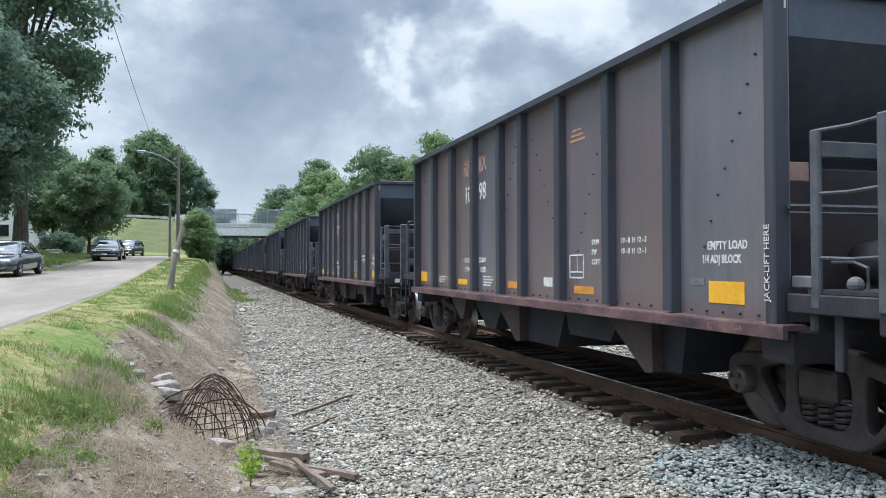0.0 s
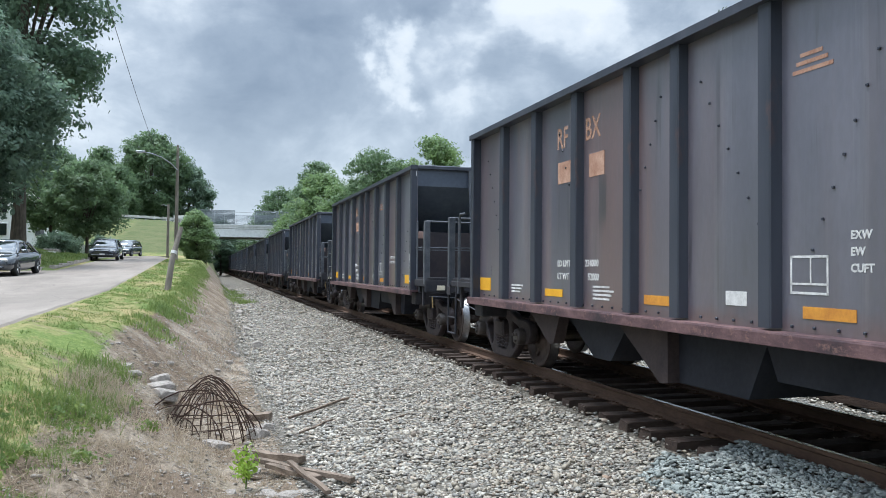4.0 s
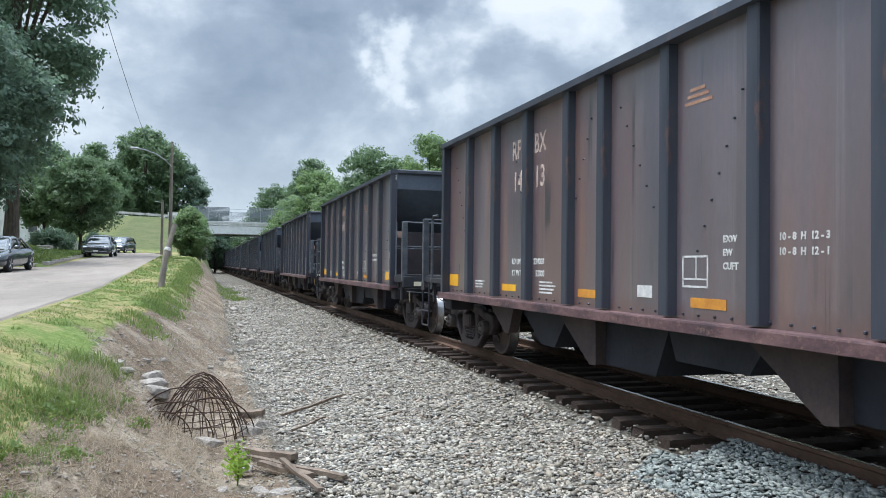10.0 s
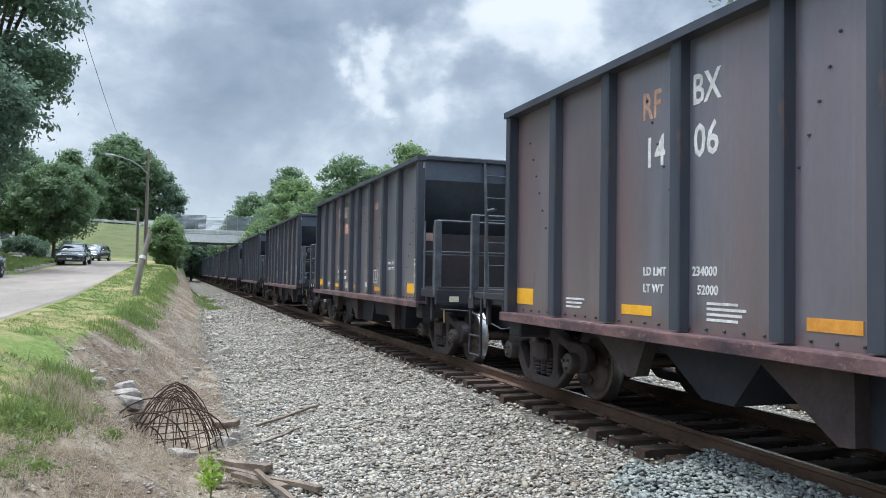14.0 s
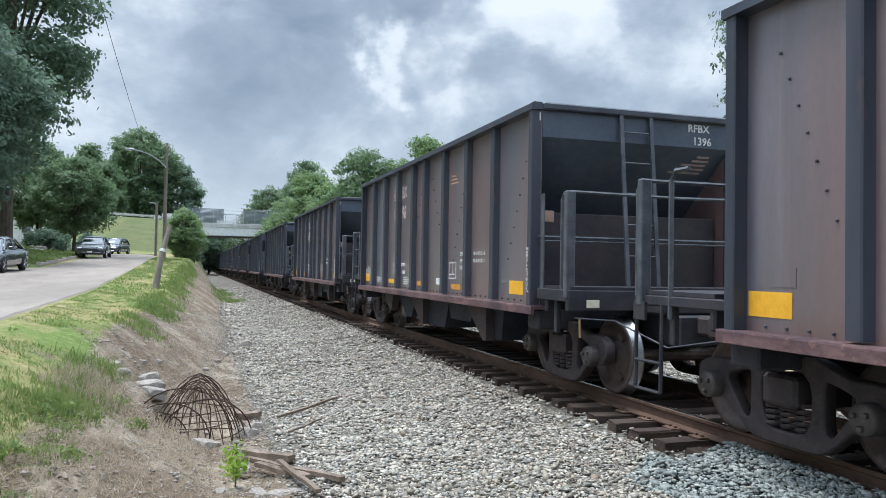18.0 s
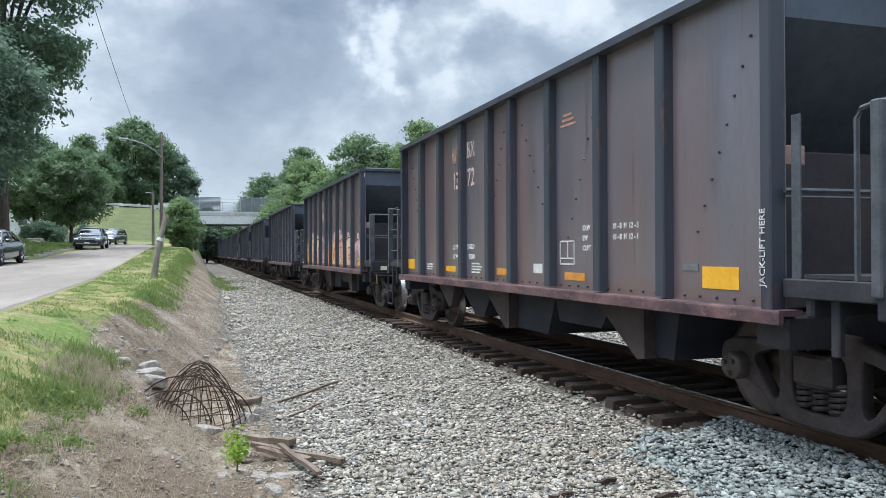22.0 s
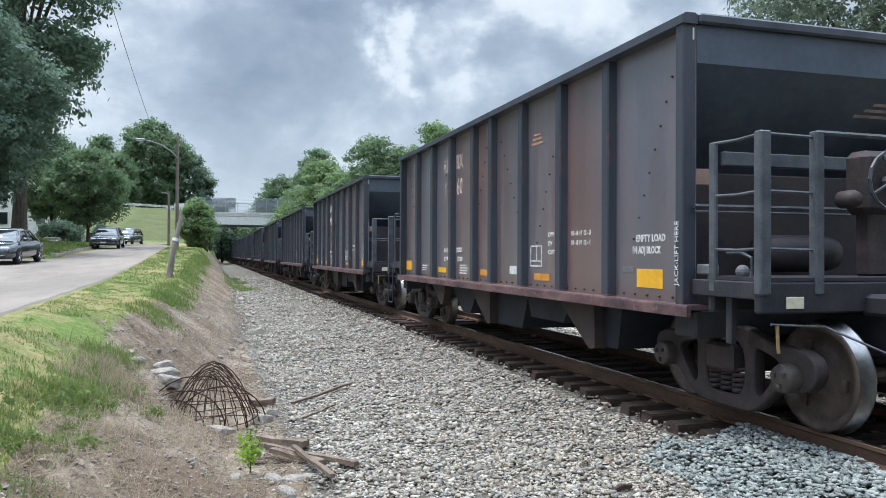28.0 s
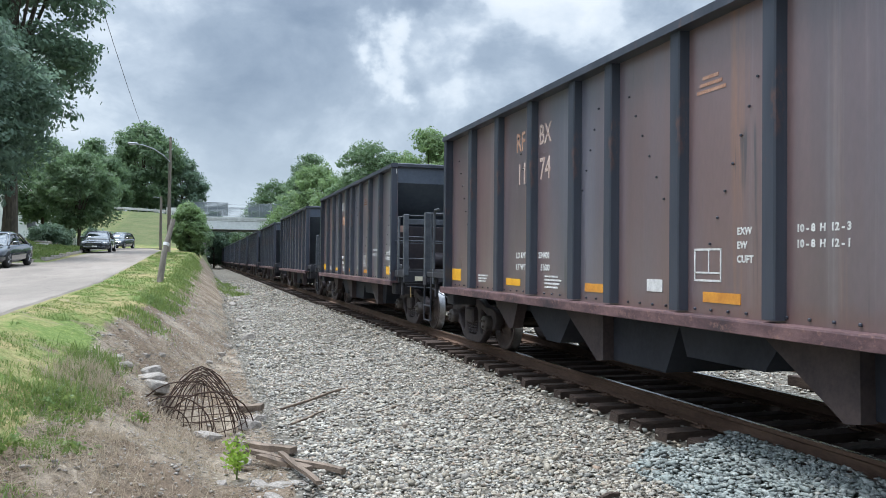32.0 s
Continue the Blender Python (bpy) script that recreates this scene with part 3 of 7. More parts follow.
def cover_of(x, y):
    """0 dirt, 0.5 gravel, 1 grass."""
    e = road_edge(y)
    toe = float(np.interp(y, (0, 6, 9, 12, 20, 60, 140), (0.6, 0.75, 0.85, 0.8, 0.7, 1.2, 1.4)))
    crest = float(np.interp(y, (0, 5, 8, 12, 25, 60, 140), (-1.0, -1.15, -1.3, -1.35, -0.7, -0.2, 0.6)))
    if y > 97 and x < 1.6:
        return 1.0
    if x < crest:
        return 1.0
    if x < toe:
        return 0.0
    if x < 12:
        return 0.5
    return 0.9


xs = sorted(set([-400, -200, -120, -80, -60, -45, -35, -28, -22, -18, -15, -13, -11.5] + [round(-10.6 + 0.4 * i, 2) for i in range(19)]
                + [round(-3.2 + 0.14 * i, 2) for i in range(34)] + [round(1.6 + 0.3 * i, 2) for i in range(23)] + [8.6, 9.2, 10, 11, 12, 13, 15, 18, 22, 27, 34, 45, 60, 90, 150, 300, 600]))
ys = sorted(set([-400, -200, -100, -60, -40, -25, -15, -10, -7, -5, -3, -1.5, 0] + [round(1.0 + 0.16 * i, 2) for i in range(110)]
                + [round(18.8 + 0.5 * i, 2) for i in range(60)] + [49 + 2.0 * i for i in range(32)] + [115 + 4 * i for i in range(16)] + [185, 200, 230, 270, 330, 420, 600, 900, 1500, 2600]))
gv = [(x, y, land(x, y)) for y in ys for x in xs]
nx = len(xs)
gf = [(j * nx + i, j * nx + i + 1, (j + 1) * nx + i + 1, (j + 1) * nx + i) for j in range(len(ys) - 1) for i in range(nx - 1)]
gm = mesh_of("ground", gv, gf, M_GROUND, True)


def turf_of(x, y):
    """1 well inside the turf, 0 well outside it."""
    if y > 97 and x < 1.6 or x >= 12:
        return 1.0
    crest = float(np.interp(y, (0, 5, 8, 12, 25, 60, 140), (-1.0, -1.15, -1.3, -1.35, -0.7, -0.2, 0.6)))
    return min(1.0, max(0.0, 0.5 + (crest - x) / 0.8))


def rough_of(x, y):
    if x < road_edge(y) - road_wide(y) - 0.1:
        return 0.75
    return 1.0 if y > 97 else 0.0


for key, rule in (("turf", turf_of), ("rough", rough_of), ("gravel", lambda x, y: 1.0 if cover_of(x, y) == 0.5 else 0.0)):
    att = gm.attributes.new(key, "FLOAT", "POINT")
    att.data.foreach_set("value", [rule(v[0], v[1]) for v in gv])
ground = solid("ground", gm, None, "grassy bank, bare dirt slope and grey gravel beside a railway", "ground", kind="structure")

# the street, a thin worn slab on the bank
rv, rf = [], []
rys = [-200, -60, -30, -15] + [-8 + 1.0 * i for i in range(107)]
for j, y in enumerate(rys):
    e = road_edge(y) - 0.06 * (1 + noise.noise((y * 0.9, 0, 0)))
    for x in (e, e - 0.05, e - 2.4, e - 4.9, e - road_wide(y) + 0.1, e - road_wide(y)):
        z = road_z(y) + 0.015 + (0.015 if e - road_wide(y) + 0.05 < x < e - 0.02 else -0.03)
        rv.append((x, y, z))
    if j:
        a, b = (j - 1) * 6, j * 6
        rf += [(a + i + 1, a + i, b + i, b + i + 1) for i in range(5)]
road = solid("road", mesh_of("road", rv, rf, M_ROAD), None, "pale worn asphalt street climbing gently along the bank", "road", kind="structure")
# side street that the road meets at the foot of the bank
bm = bmesh.new()
prism(bm, ((-60, 92.5), (-4.4, 92.5), (-3.4, 97.5), (-60, 98.5)), "z", road_z(95) - 0.2, road_z(95) + 0.03)
solid("road", bm, M_ROAD, "pale asphalt side street at the foot of the grass bank", "road", kind="structure")

# ---- track ----
rail_profile = ((-0.07, -0.17), (0.07, -0.17), (0.07, -0.155), (0.012, -0.13), (0.012, -0.05), (0.036, -0.035), (0.036, -0.006), (0.028, 0.0), (-0.028, 0.0), (-0.036, -0.006), (-0.036, -0.035), (-0.012, -0.05), (-0.012, -0.13), (-0.07, -0.155))
track = thing("railway_track", "railway track of rusty rails on dark wooden sleepers", "track", kind="structure")
for sx in (-0.755, 0.755):
    bm = bmesh.new()
    fs = prism(bm, [(TRACK_X + sx + a, b) for a, b in rail_profile], "y", -300, 500)
    for f in bm.faces:
        f.normal_update()
        f.material_index = 1 if abs(f.normal.z) > 0.9 and f.calc_center_median().z > -0.01 else 0
    part("rail", bm, [M_RAIL, M_RAILTOP], track, "rusty steel rail with a polished head")


def tie_mesh(seed):
    bm = bmesh.new()
    rnd = random.Random(seed)
    box(bm, -1.3, 1.3, -0.115, 0.115, -0.36, -0.172, 0.012)
    for v in bm.verts:
        v.co += Vector((rnd.uniform(-0.025, 0.025), rnd.uniform(-0.008, 0.008), rnd.uniform(-0.008, 0.008)))
    return bm_mesh("sleeper", bm, M_TIE)


tie_meshes = [tie_mesh(i) for i in range(5)]
plate_bm = bmesh.new()
for sx in (-0.755, 0.755):
    box(plate_bm, sx - 0.17, sx + 0.17, -0.09, 0.09, -0.176, -0.158, 0.004)
    for dx in (-0.1, 0.1):
        for dy in (-0.05, 0.05):
            box(plate_bm, sx + dx - 0.014, sx + dx + 0.014, dy - 0.014, dy + 0.014, -0.16, -0.14)
plate_mesh = bm_mesh("tie_plate", plate_bm, M_RAIL)
rnd = random.Random(4)
yy, tn = 1.2, 0
while yy < 75:
    o = part("sleeper", tie_meshes[tn % 5], None, track, at=pose(TRACK_X + rnd.uniform(-0.04, 0.04), yy, rnd.uniform(-0.012, 0.006), 0, 0, rnd.uniform(-1.2, 1.2)))
    if yy < 26:
        part("tie_plate", plate_mesh, None, track, at=pose(TRACK_X, yy, 0))
    yy += 0.5 + rnd.uniform(-0.04, 0.04)
    tn += 1
bm = bmesh.new()
while yy < 420:
    box(bm, TRACK_X - 1.3, TRACK_X + 1.3, yy - 0.115, yy + 0.115, -0.36, -0.175)
    yy += 0.52
tagged(part("far_sleepers", bm, M_TIE, track), kind="stuff")

# ---- the coal train ----
M_FADED = grainy("faded_pink_white_paint", (0.3, 0.2, 0.17), (0.62, 0.5, 0.45), 6, 0.7, 0, 0.03)
M_BROWNISH = grainy("rust_washed_white_paint", (0.28, 0.13, 0.08), (0.55, 0.36, 0.27), 6, 0.7, 0, 0.03)
PITCH, BODY = 14.92, 10.96
HALF = BODY / 2
SHEET, RIBX, EDGE = 1.46, 1.57, 1.605
TOP, SILL = 3.70, 1.0
RIBS = (1.285, 2.465, 3.665, 4.895, 5.755, 6.985, 8.225, 9.435)


def along(s):
    """Place along a car from the distance to its trailing end."""
    return HALF - s


def rounded(loop, times=2):
    """A closed outline with its corners cut round."""
    for _ in range(times):
        loop = [q for a, b in zip(loop, list(loop[1:]) + [loop[0]]) for q in ((a[0] * 0.8 + b[0] * 0.2, a[1] * 0.8 + b[1] * 0.2), (a[0] * 0.2 + b[0] * 0.8, a[1] * 0.2 + b[1] * 0.8))]
    return loop


def cast_plate(name, loops, x, thick, mat):
    """A cast piece in the plane across x: an outer outline with openings, its edges rounded."""
    cu = bpy.data.curves.new(name, "CURVE")
    cu.dimensions, cu.fill_mode, cu.extrude, cu.bevel_depth, cu.bevel_resolution = "2D", "BOTH", thick / 2 - 0.02, 0.02, 1
    for loop in loops:
        loop = rounded(loop)
        sp = cu.splines.new("POLY")
        sp.points.add(len(loop) - 1)
        for q, (a, b) in zip(sp.points, loop):
            q.co = (a, b, 0, 1)
        sp.use_cyclic_u = True
    ob = new(name, cu)
    bpy.context.view_layer.update()
    me = bpy.data.meshes.new_from_object(ob.evaluated_get(bpy.context.evaluated_depsgraph_get()))
    bpy.data.objects.remove(ob)
    bpy.data.curves.remove(cu)
    me.transform(Matrix(((0, 0, 1, x), (1, 0, 0, 0), (0, 1, 0, 0), (0, 0, 0, 1))))
    me.name = name
    me.materials.clear()
    me.materials.append(mat)
    return me


def car_meshes():
    """The meshes that all the cars share, by part name."""
    d = {}
    bm = bmesh.new()
    box(bm, -SHEET - 0.012, -SHEET, -HALF, HALF, SILL, TOP - 0.02)
    d["side_sheet"] = bm_mesh("side_sheet", bm, M_PAINT)
    bm = bmesh.new()
    outer = [(SHEET + 0.012, -HALF)]
    for s in reversed(RIBS):
        outer += [(SHEET + 0.012, along(s) - 0.14), (RIBX, along(s) - 0.1), (RIBX, along(s) + 0.1), (SHEET + 0.012, along(s) + 0.14)]
    outer += [(SHEET + 0.012, HALF), (SHEET, HALF), (SHEET, -HALF)]
    prism(bm, outer, "z", SILL, TOP - 0.1)
    d["far_sheet"] = bm_mesh("side_sheet", bm, M_PAINT)
    # ribs: hat-shaped, tapering a little to the top
    for side, sg in (("rib", -1),):
        bm = bmesh.new()
        prism(bm, ((sg * (SHEET + 0.008), -0.095), (sg * (RIBX - 0.012), -0.075), (sg * RIBX, -0.062), (sg * RIBX, 0.062), (sg * (RIBX - 0.012), 0.075), (sg * (SHEET + 0.008), 0.095)), "z", SILL + 0.05, TOP - 0.09)
        d[side] = bm_mesh("rib", bm, M_RIB)
    # corner posts
    for nm, sg, s2 in (("post_nl", -1, -1), ("post_nt", -1, 1), ("post_fl", 1, -1), ("post_ft", 1, 1)):
        bm = bmesh.new()
        box(bm, min(sg * 1.455, sg * EDGE), max(sg * 1.455, sg * EDGE), min(s2 * HALF, s2 * (HALF - 0.12)), max(s2 * HALF, s2 * (HALF - 0.12)), SILL, TOP - 0.05, 0.012)
        d[nm] = bm_mesh("corner_post", bm, M_RIB)
    # top chord round the rim
    bm = bmesh.new()
    for sg in (-1, 1):
        prism(bm, ((sg * 1.46, TOP - 0.1), (sg * 1.625, TOP - 0.1), (sg * 1.625, TOP - 0.02), (sg * 1.59, TOP), (sg * 1.49, TOP), (sg * 1.46, TOP - 0.02)), "y", -HALF - 0.03, HALF + 0.03)
    for yy in (-HALF, HALF):
        box(bm, -1.46, 1.46, yy - 0.06, yy + 0.06, TOP - 0.1, TOP, 0.02)
    d["top_chord"] = bm_mesh("top_chord", bm, M_RIB)
    # side sills
    for nm, sg in (("side_sill", -1), ("far_sill", 1)):
        bm = bmesh.new()
        prism(bm, ((sg * 1.42, SILL + 0.03), (sg * 1.635, SILL + 0.03), (sg * 1.64, SILL + 0.015), (sg * 1.64, SILL - 0.075), (sg * 1.6, SILL - 0.085), (sg * 1.595, SILL - 0.015), (sg * 1.42, SILL - 0.015)), "y", -HALF - 0.12, HALF + 0.05)
        d[nm] = bm_mesh("side_sill", bm, M_SILL)
    # rivet rows low on the sheet and bolt lines running down to the hoppers
    bm = bmesh.new()
    def stud(yy, zz, r=0.011):
        box(bm, -SHEET - 0.03, -SHEET - 0.01, yy - r, yy + r, zz - r, zz + r, 0.005)
    for i in range(46):
        stud(along(0.35 + i * 0.228), SILL + 0.075, 0.012)
    for s0, s1 in ((3.1, 3.75), (5.4, 4.75), (6.05, 6.95), (8.1, 7.4), (0.5, 1.15), (10.6, 9.9)):
        for i in range(8):
            a = i / 7
            stud(along(s0 + (s1 - s0) * a), 3.2 - 1.55 * a)
    d["rivets"] = bm_mesh("rivets", bm, M_RIB)
    # end sheet: an upper band, then a slope sheet that runs inwards
    for nm, sg in (("end_sheet", -1), ("end_sheet_far", 1)):
        bm = bmesh.new()
        box(bm, -1.455, 1.455, min(sg * HALF, sg * (HALF - 0.02)), max(sg * HALF, sg * (HALF - 0.02)), 3.25, TOP - 0.1)
        d[nm] = bm_mesh("end_sheet", bm, M_END)
        bm = bmesh.new()
        prism(bm, ((sg * (HALF - 0.005), 3.25), (sg * (HALF - 2.7), 0.95), (sg * (HALF - 2.75), 0.95), (sg * (HALF - 0.03), 3.29)), "x", -1.45, 1.45)
        d[nm + "_slope"] = bm_mesh("slope_sheet", bm, M_SLOPE)
        bm = bmesh.new()
        lo, hi = sorted((sg * (HALF - 0.36), sg * (HALF - 0.3)))
        box(bm, -1.45, 1.45, lo, hi, SILL, 2.28, 0.015)
        d[nm + "_bulkhead"] = bm_mesh("bulkhead", bm, M_BULK)
    # inside floor and lining
    bm = bmesh.new()
    box(bm, -1.47, 1.47, -HALF + 2.6, HALF - 2.6, 0.93, 0.97)
    d["floor_plate"] = bm_mesh("floor_plate", bm, M_INNER)
    # centre sill, end sills
    bm = bmesh.new()
    box(bm, -0.33, 0.33, -HALF - 1.45, HALF + 1.45, 0.62, 0.98, 0.02)
    for sg in (-1, 1):
        box(bm, -1.5, 1.5, min(sg * (HALF - 0.3), sg * (HALF + 0.05)), max(sg * (HALF - 0.3), sg * (HALF + 0.05)), 0.72, 0.98, 0.02)
    d["centre_sill"] = bm_mesh("centre_sill", bm, M_UNDER)
    # hoppers between the trucks: a straight face and a sloping face, twice
    def hop(name, s0, s1, s2, s3, zb):
        bm = bmesh.new()
        prism(bm, ((along(s0), 0.93), (along(s1), 0.93), (along(s2), zb), (along(s3), zb)), "x", -1.32, 1.32)
        d[name] = bm_mesh("hopper_bay", bm, M_INNER)
    hop("hopper_a", 3.0, 4.55, 4.15, 3.75, 0.45)
    hop("hopper_b", 4.62, 6.75, 6.5, 5.4, 0.4)
    hop("hopper_c", 6.7, 8.15, 7.9, 6.85, 0.6)
    hop("hopper_d", 8.2, 9.4, 9.3, 8.95, 0.42)
    for nm, a, b, zb in (("gusset_a", 4.5, 5.35, 0.38), ("gusset_b", 8.0, 8.85, 0.38), ("gusset_c", 2.1, 2.75, 0.52)):
        for tail, x0, x1 in (("", -1.45, -1.3), ("_far", 1.3, 1.45)):
            bm = bmesh.new()
            prism(bm, ((along(a), 0.93), (along(a + 0.98), 0.93), (along(b + 0.14), zb + 0.02), (along(b), zb)), "x", x0, x1)
            d[nm + tail] = bm_mesh("hopper_gusset", bm, M_HOPPER)
    # end platform with coupler
    for nm, sg in (("platform", -1), ("platform_far", 1)):
        def yb(bm, x0, x1, a, b, z0, z1, bv=0.0):
            lo, hi = sorted((sg * (HALF + a), sg * (HALF + b)))
            box(bm, x0, x1, lo, hi, z0, z1, bv)
        bm = bmesh.new()
        if sg < 0:
            yb(bm, -1.5, 1.5, 0.22, 0.96, 1.27, 1.3)
            yb(bm, -1.52, -1.44, 0.02, 0.9, 1.12, 1.265, 0.01)
            yb(bm, 1.44, 1.52, 0.02, 0.9, 1.12, 1.265, 0.01)
            yb(bm, -1.54, 1.54, 0.88, 0.97, 1.01, 1.265, 0.015)
            yb(bm, -1.46, -1.4, 0.42, 0.5, 0.72, 1.15, 0.01)
            yb(bm, -1.5, 1.5, 0.22, 0.3, 0.98, 1.27, 0.02)
            yb(bm, -0.5, 0.5, 0.9, 1.3, 0.98, 1.16, 0.03)
            d[nm] = bm_mesh("platform", bm, M_UNDER)
            bm = bmesh.new()
            yb(bm, -0.11, 0.11, 1.45, 1.85, 0.76, 0.98, 0.03)
            yb(bm, -0.16, 0.16, 1.7, 1.97, 0.72, 1.02, 0.05)
            d[nm + "_coupler"] = bm_mesh("coupler", bm, M_TRUCK)
            bm = bmesh.new()
            tube(bm, [(0.35, -HALF - 1.3, 0.9), (0.4, -HALF - 1.7, 0.6), (0.3, -HALF - 1.97, 0.42)], 0.025, 6)
            d[nm + "_hose"] = bm_mesh("brake_hose", bm, M_TYRE)
            continue
        yb(bm, -1.5, 1.5, 0.25, 1.5, 1.27, 1.31)
        yb(bm, -1.552, -1.525, 1.26, 1.46, 1.02, 1.2)
        yb(bm, -1.52, -1.44, 0.02, 1.5, 1.17, 1.265, 0.01)
        yb(bm, 1.44, 1.52, 0.02, 1.5, 1.17, 1.265, 0.01)
        yb(bm, -1.5, 1.5, 1.4, 1.5, 1.15, 1.29, 0.02)
        yb(bm, -1.46, -1.4, 0.9, 0.98, 0.8, 1.2, 0.01)
        yb(bm, 1.4, 1.46, 0.9, 0.98, 0.8, 1.2, 0.01)
        yb(bm, -1.5, 1.5, 0.25, 0.33, 0.98, 1.29, 0.02)
        d[nm] = bm_mesh("platform", bm, M_UNDER)
        bm = bmesh.new()
        yb(bm, -0.11, 0.11, 1.45, 1.85, 0.76, 0.98, 0.03)
        yb(bm, -0.16, 0.16, 1.7, 1.97, 0.72, 1.02, 0.05)
        d[nm + "_coupler"] = bm_mesh("coupler", bm, M_TRUCK)
        bm = bmesh.new()
        tube(bm, [(0.35, sg * (HALF + 1.5), 0.9), (0.4, sg * (HALF + 1.75), 0.6), (0.3, sg * (HALF + 1.97), 0.42)], 0.025, 6)
        d[nm + "_hose"] = bm_mesh("brake_hose", bm, M_TYRE)
        # corner ladder step below
        bm = bmesh.new()
        y0, y1 = sg * (HALF + 1.02), sg * (HALF + 1.46)
        for yy in (y0, y1):
            tube(bm, [(-1.51, yy, 1.2), (-1.52, yy, 0.34)], 0.02, 6)
        for zz in (0.34, 0.62):
            tube(bm, [(-1.52, y0, zz), (-1.52, y1, zz)], 0.017, 6)
        d[nm + "_step"] = bm_mesh("corner_step", bm, M_UNDER)
    # railing A: tall angle posts with a top rail across, and a ladder; railing B: rung frames and the brake gear
    def bar(name, pts, r):
        bm = bmesh.new()
        tube(bm, pts, r, 6)
        return bm_mesh(name, bm, M_RAILING)

    def angle_post(x, y, z1, w=0.05):
        bm = bmesh.new()
        box(bm, x - w, x + w, y - 0.045, y + 0.045, 1.16, z1, 0.012)
        return bm_mesh("post", bm, M_RAILING)

    def flat_bar(name, x, y, z0, z1, w, mat=M_RAILING):
        bm = bmesh.new()
        box(bm, x - 0.008, x + 0.008, y - w, y + w, z0, z1, 0.003)
        return bm_mesh(name, bm, mat)

    for nm, sg in (("rail_a", -1), ("rail_a_far", 1)):
        Y = lambda a: sg * (HALF + a)
        pipes = [bar("brake_pipe", [(-1.5, Y(0.03), 1.93), (1.45, Y(0.05), 1.93)], 0.022), bar("brake_pipe", [(-1.5, Y(0.04), 1.88), (1.45, Y(0.06), 1.88)], 0.012)]
        if sg < 0:
            d[nm] = [angle_post(-1.5, Y(0.9), 2.45, 0.06), angle_post(1.5, Y(0.9), 2.45),
                     bar("top_rail", [(-1.5, Y(0.91), 2.44), (0.0, Y(0.93), 2.42), (1.5, Y(0.91), 2.44)], 0.022),
                     flat_bar("grab_iron", -1.5, Y(0.15), 1.2, 2.48, 0.045),
                     bar("grab_iron", [(-1.5, Y(0.7), 1.25), (-1.5, Y(0.7), 2.36), (-1.5, Y(0.74), 2.42), (-1.5, Y(0.88), 2.44)], 0.02)] + pipes
        else:
            d[nm] = [angle_post(-1.5, Y(1.36), 2.42, 0.06), angle_post(0.85, Y(1.44), 2.42), angle_post(1.5, Y(1.44), 2.42),
                     bar("top_rail", [(-1.5, Y(1.42), 2.41), (1.5, Y(1.42), 2.41)], 0.022),
                     bar("grab_iron", [(-1.5, Y(0.9), 1.05), (-1.5, Y(0.9), 2.36), (-1.5, Y(0.84), 2.44), (-1.45, Y(0.7), 2.45)], 0.026),
                     bar("grab_iron", [(-1.5, Y(1.48), 1.05), (-1.5, Y(1.48), 2.32), (-1.5, Y(1.45), 2.38), (-1.5, Y(1.38), 2.4)], 0.02)] + pipes
        for x in (-0.31, 0.15):
            bm = bmesh.new()
            prism(bm, ((Y(0.02), 3.62), (Y(0.05), 3.62), (Y(0.28), 1.3), (Y(0.25), 1.3)), "x", x - 0.028, x + 0.028)
            d[nm].append(bm_mesh("ladder_stile", bm, M_RAILING))
        for i in range(5):
            zz = 1.70 + i * 0.42
            a = 0.265 - (zz - 1.3) / 2.32 * 0.23
            d[nm].append(bar("ladder_rung", [(-0.31, Y(a), zz), (0.15, Y(a), zz)], 0.012))
    for nm, sg in (("rail_b", -1), ("rail_b_far", 1)):
        Y = lambda a: sg * (HALF + a)
        pipes = [bar("brake_pipe", [(-1.5, Y(0.03), 1.93), (1.45, Y(0.05), 1.93)], 0.022), bar("brake_pipe", [(-1.5, Y(0.04), 1.88), (1.45, Y(0.06), 1.88)], 0.012)]
        if sg < 0:
            p1, p2, xm = 0.31, 0.94, -0.97
            d[nm] = [angle_post(-1.5, Y(p1), 2.47, 0.022), angle_post(-1.5, Y(p2), 2.48, 0.055), angle_post(xm, Y(p2), 2.5, 0.045), angle_post(0.95, Y(p2), 2.5), angle_post(1.5, Y(p2), 2.46)] + pipes
        else:
            p1, p2, xm = 0.6, 1.29, -0.6
            d[nm] = [angle_post(-1.5, Y(p1), 2.42, 0.022), angle_post(-1.5, Y(p2), 2.48, 0.055), angle_post(xm, Y(p2 + 0.04), 2.46, 0.045), angle_post(0.95, Y(1.44), 2.5), angle_post(1.5, Y(1.44), 2.46)] + pipes
        d[nm].append(bar("top_rail", [(xm, Y(p2), 2.49), (1.5, Y(p2 + 0.02), 2.47)], 0.022))
        for zz in (1.535, 2.0, 2.46):
            d[nm].append(bar("rung", [(-1.5, Y(p1), zz), (-1.5, Y((p1 + p2) / 2), zz - 0.012), (-1.5, Y(p2), zz)], 0.014))
            d[nm].append(bar("rung", [(-1.5, Y(p2), zz), (xm, Y(p2), zz - 0.01)], 0.014))
        d[nm].append(bar("release_rod", [(-1.35, Y(0.62), 1.3), (-1.35, Y(0.62), 1.46), (-1.35, Y(0.5), 1.5), (-1.35, Y(0.3), 1.5)], 0.014))
        bx, bz, ba = 0.0, 2.14, 0.78
        bm = bmesh.new()
        tube(bm, [(bx, Y(ba - 0.08), bz), (bx, Y(ba + 0.03), bz)], 0.05, 8)
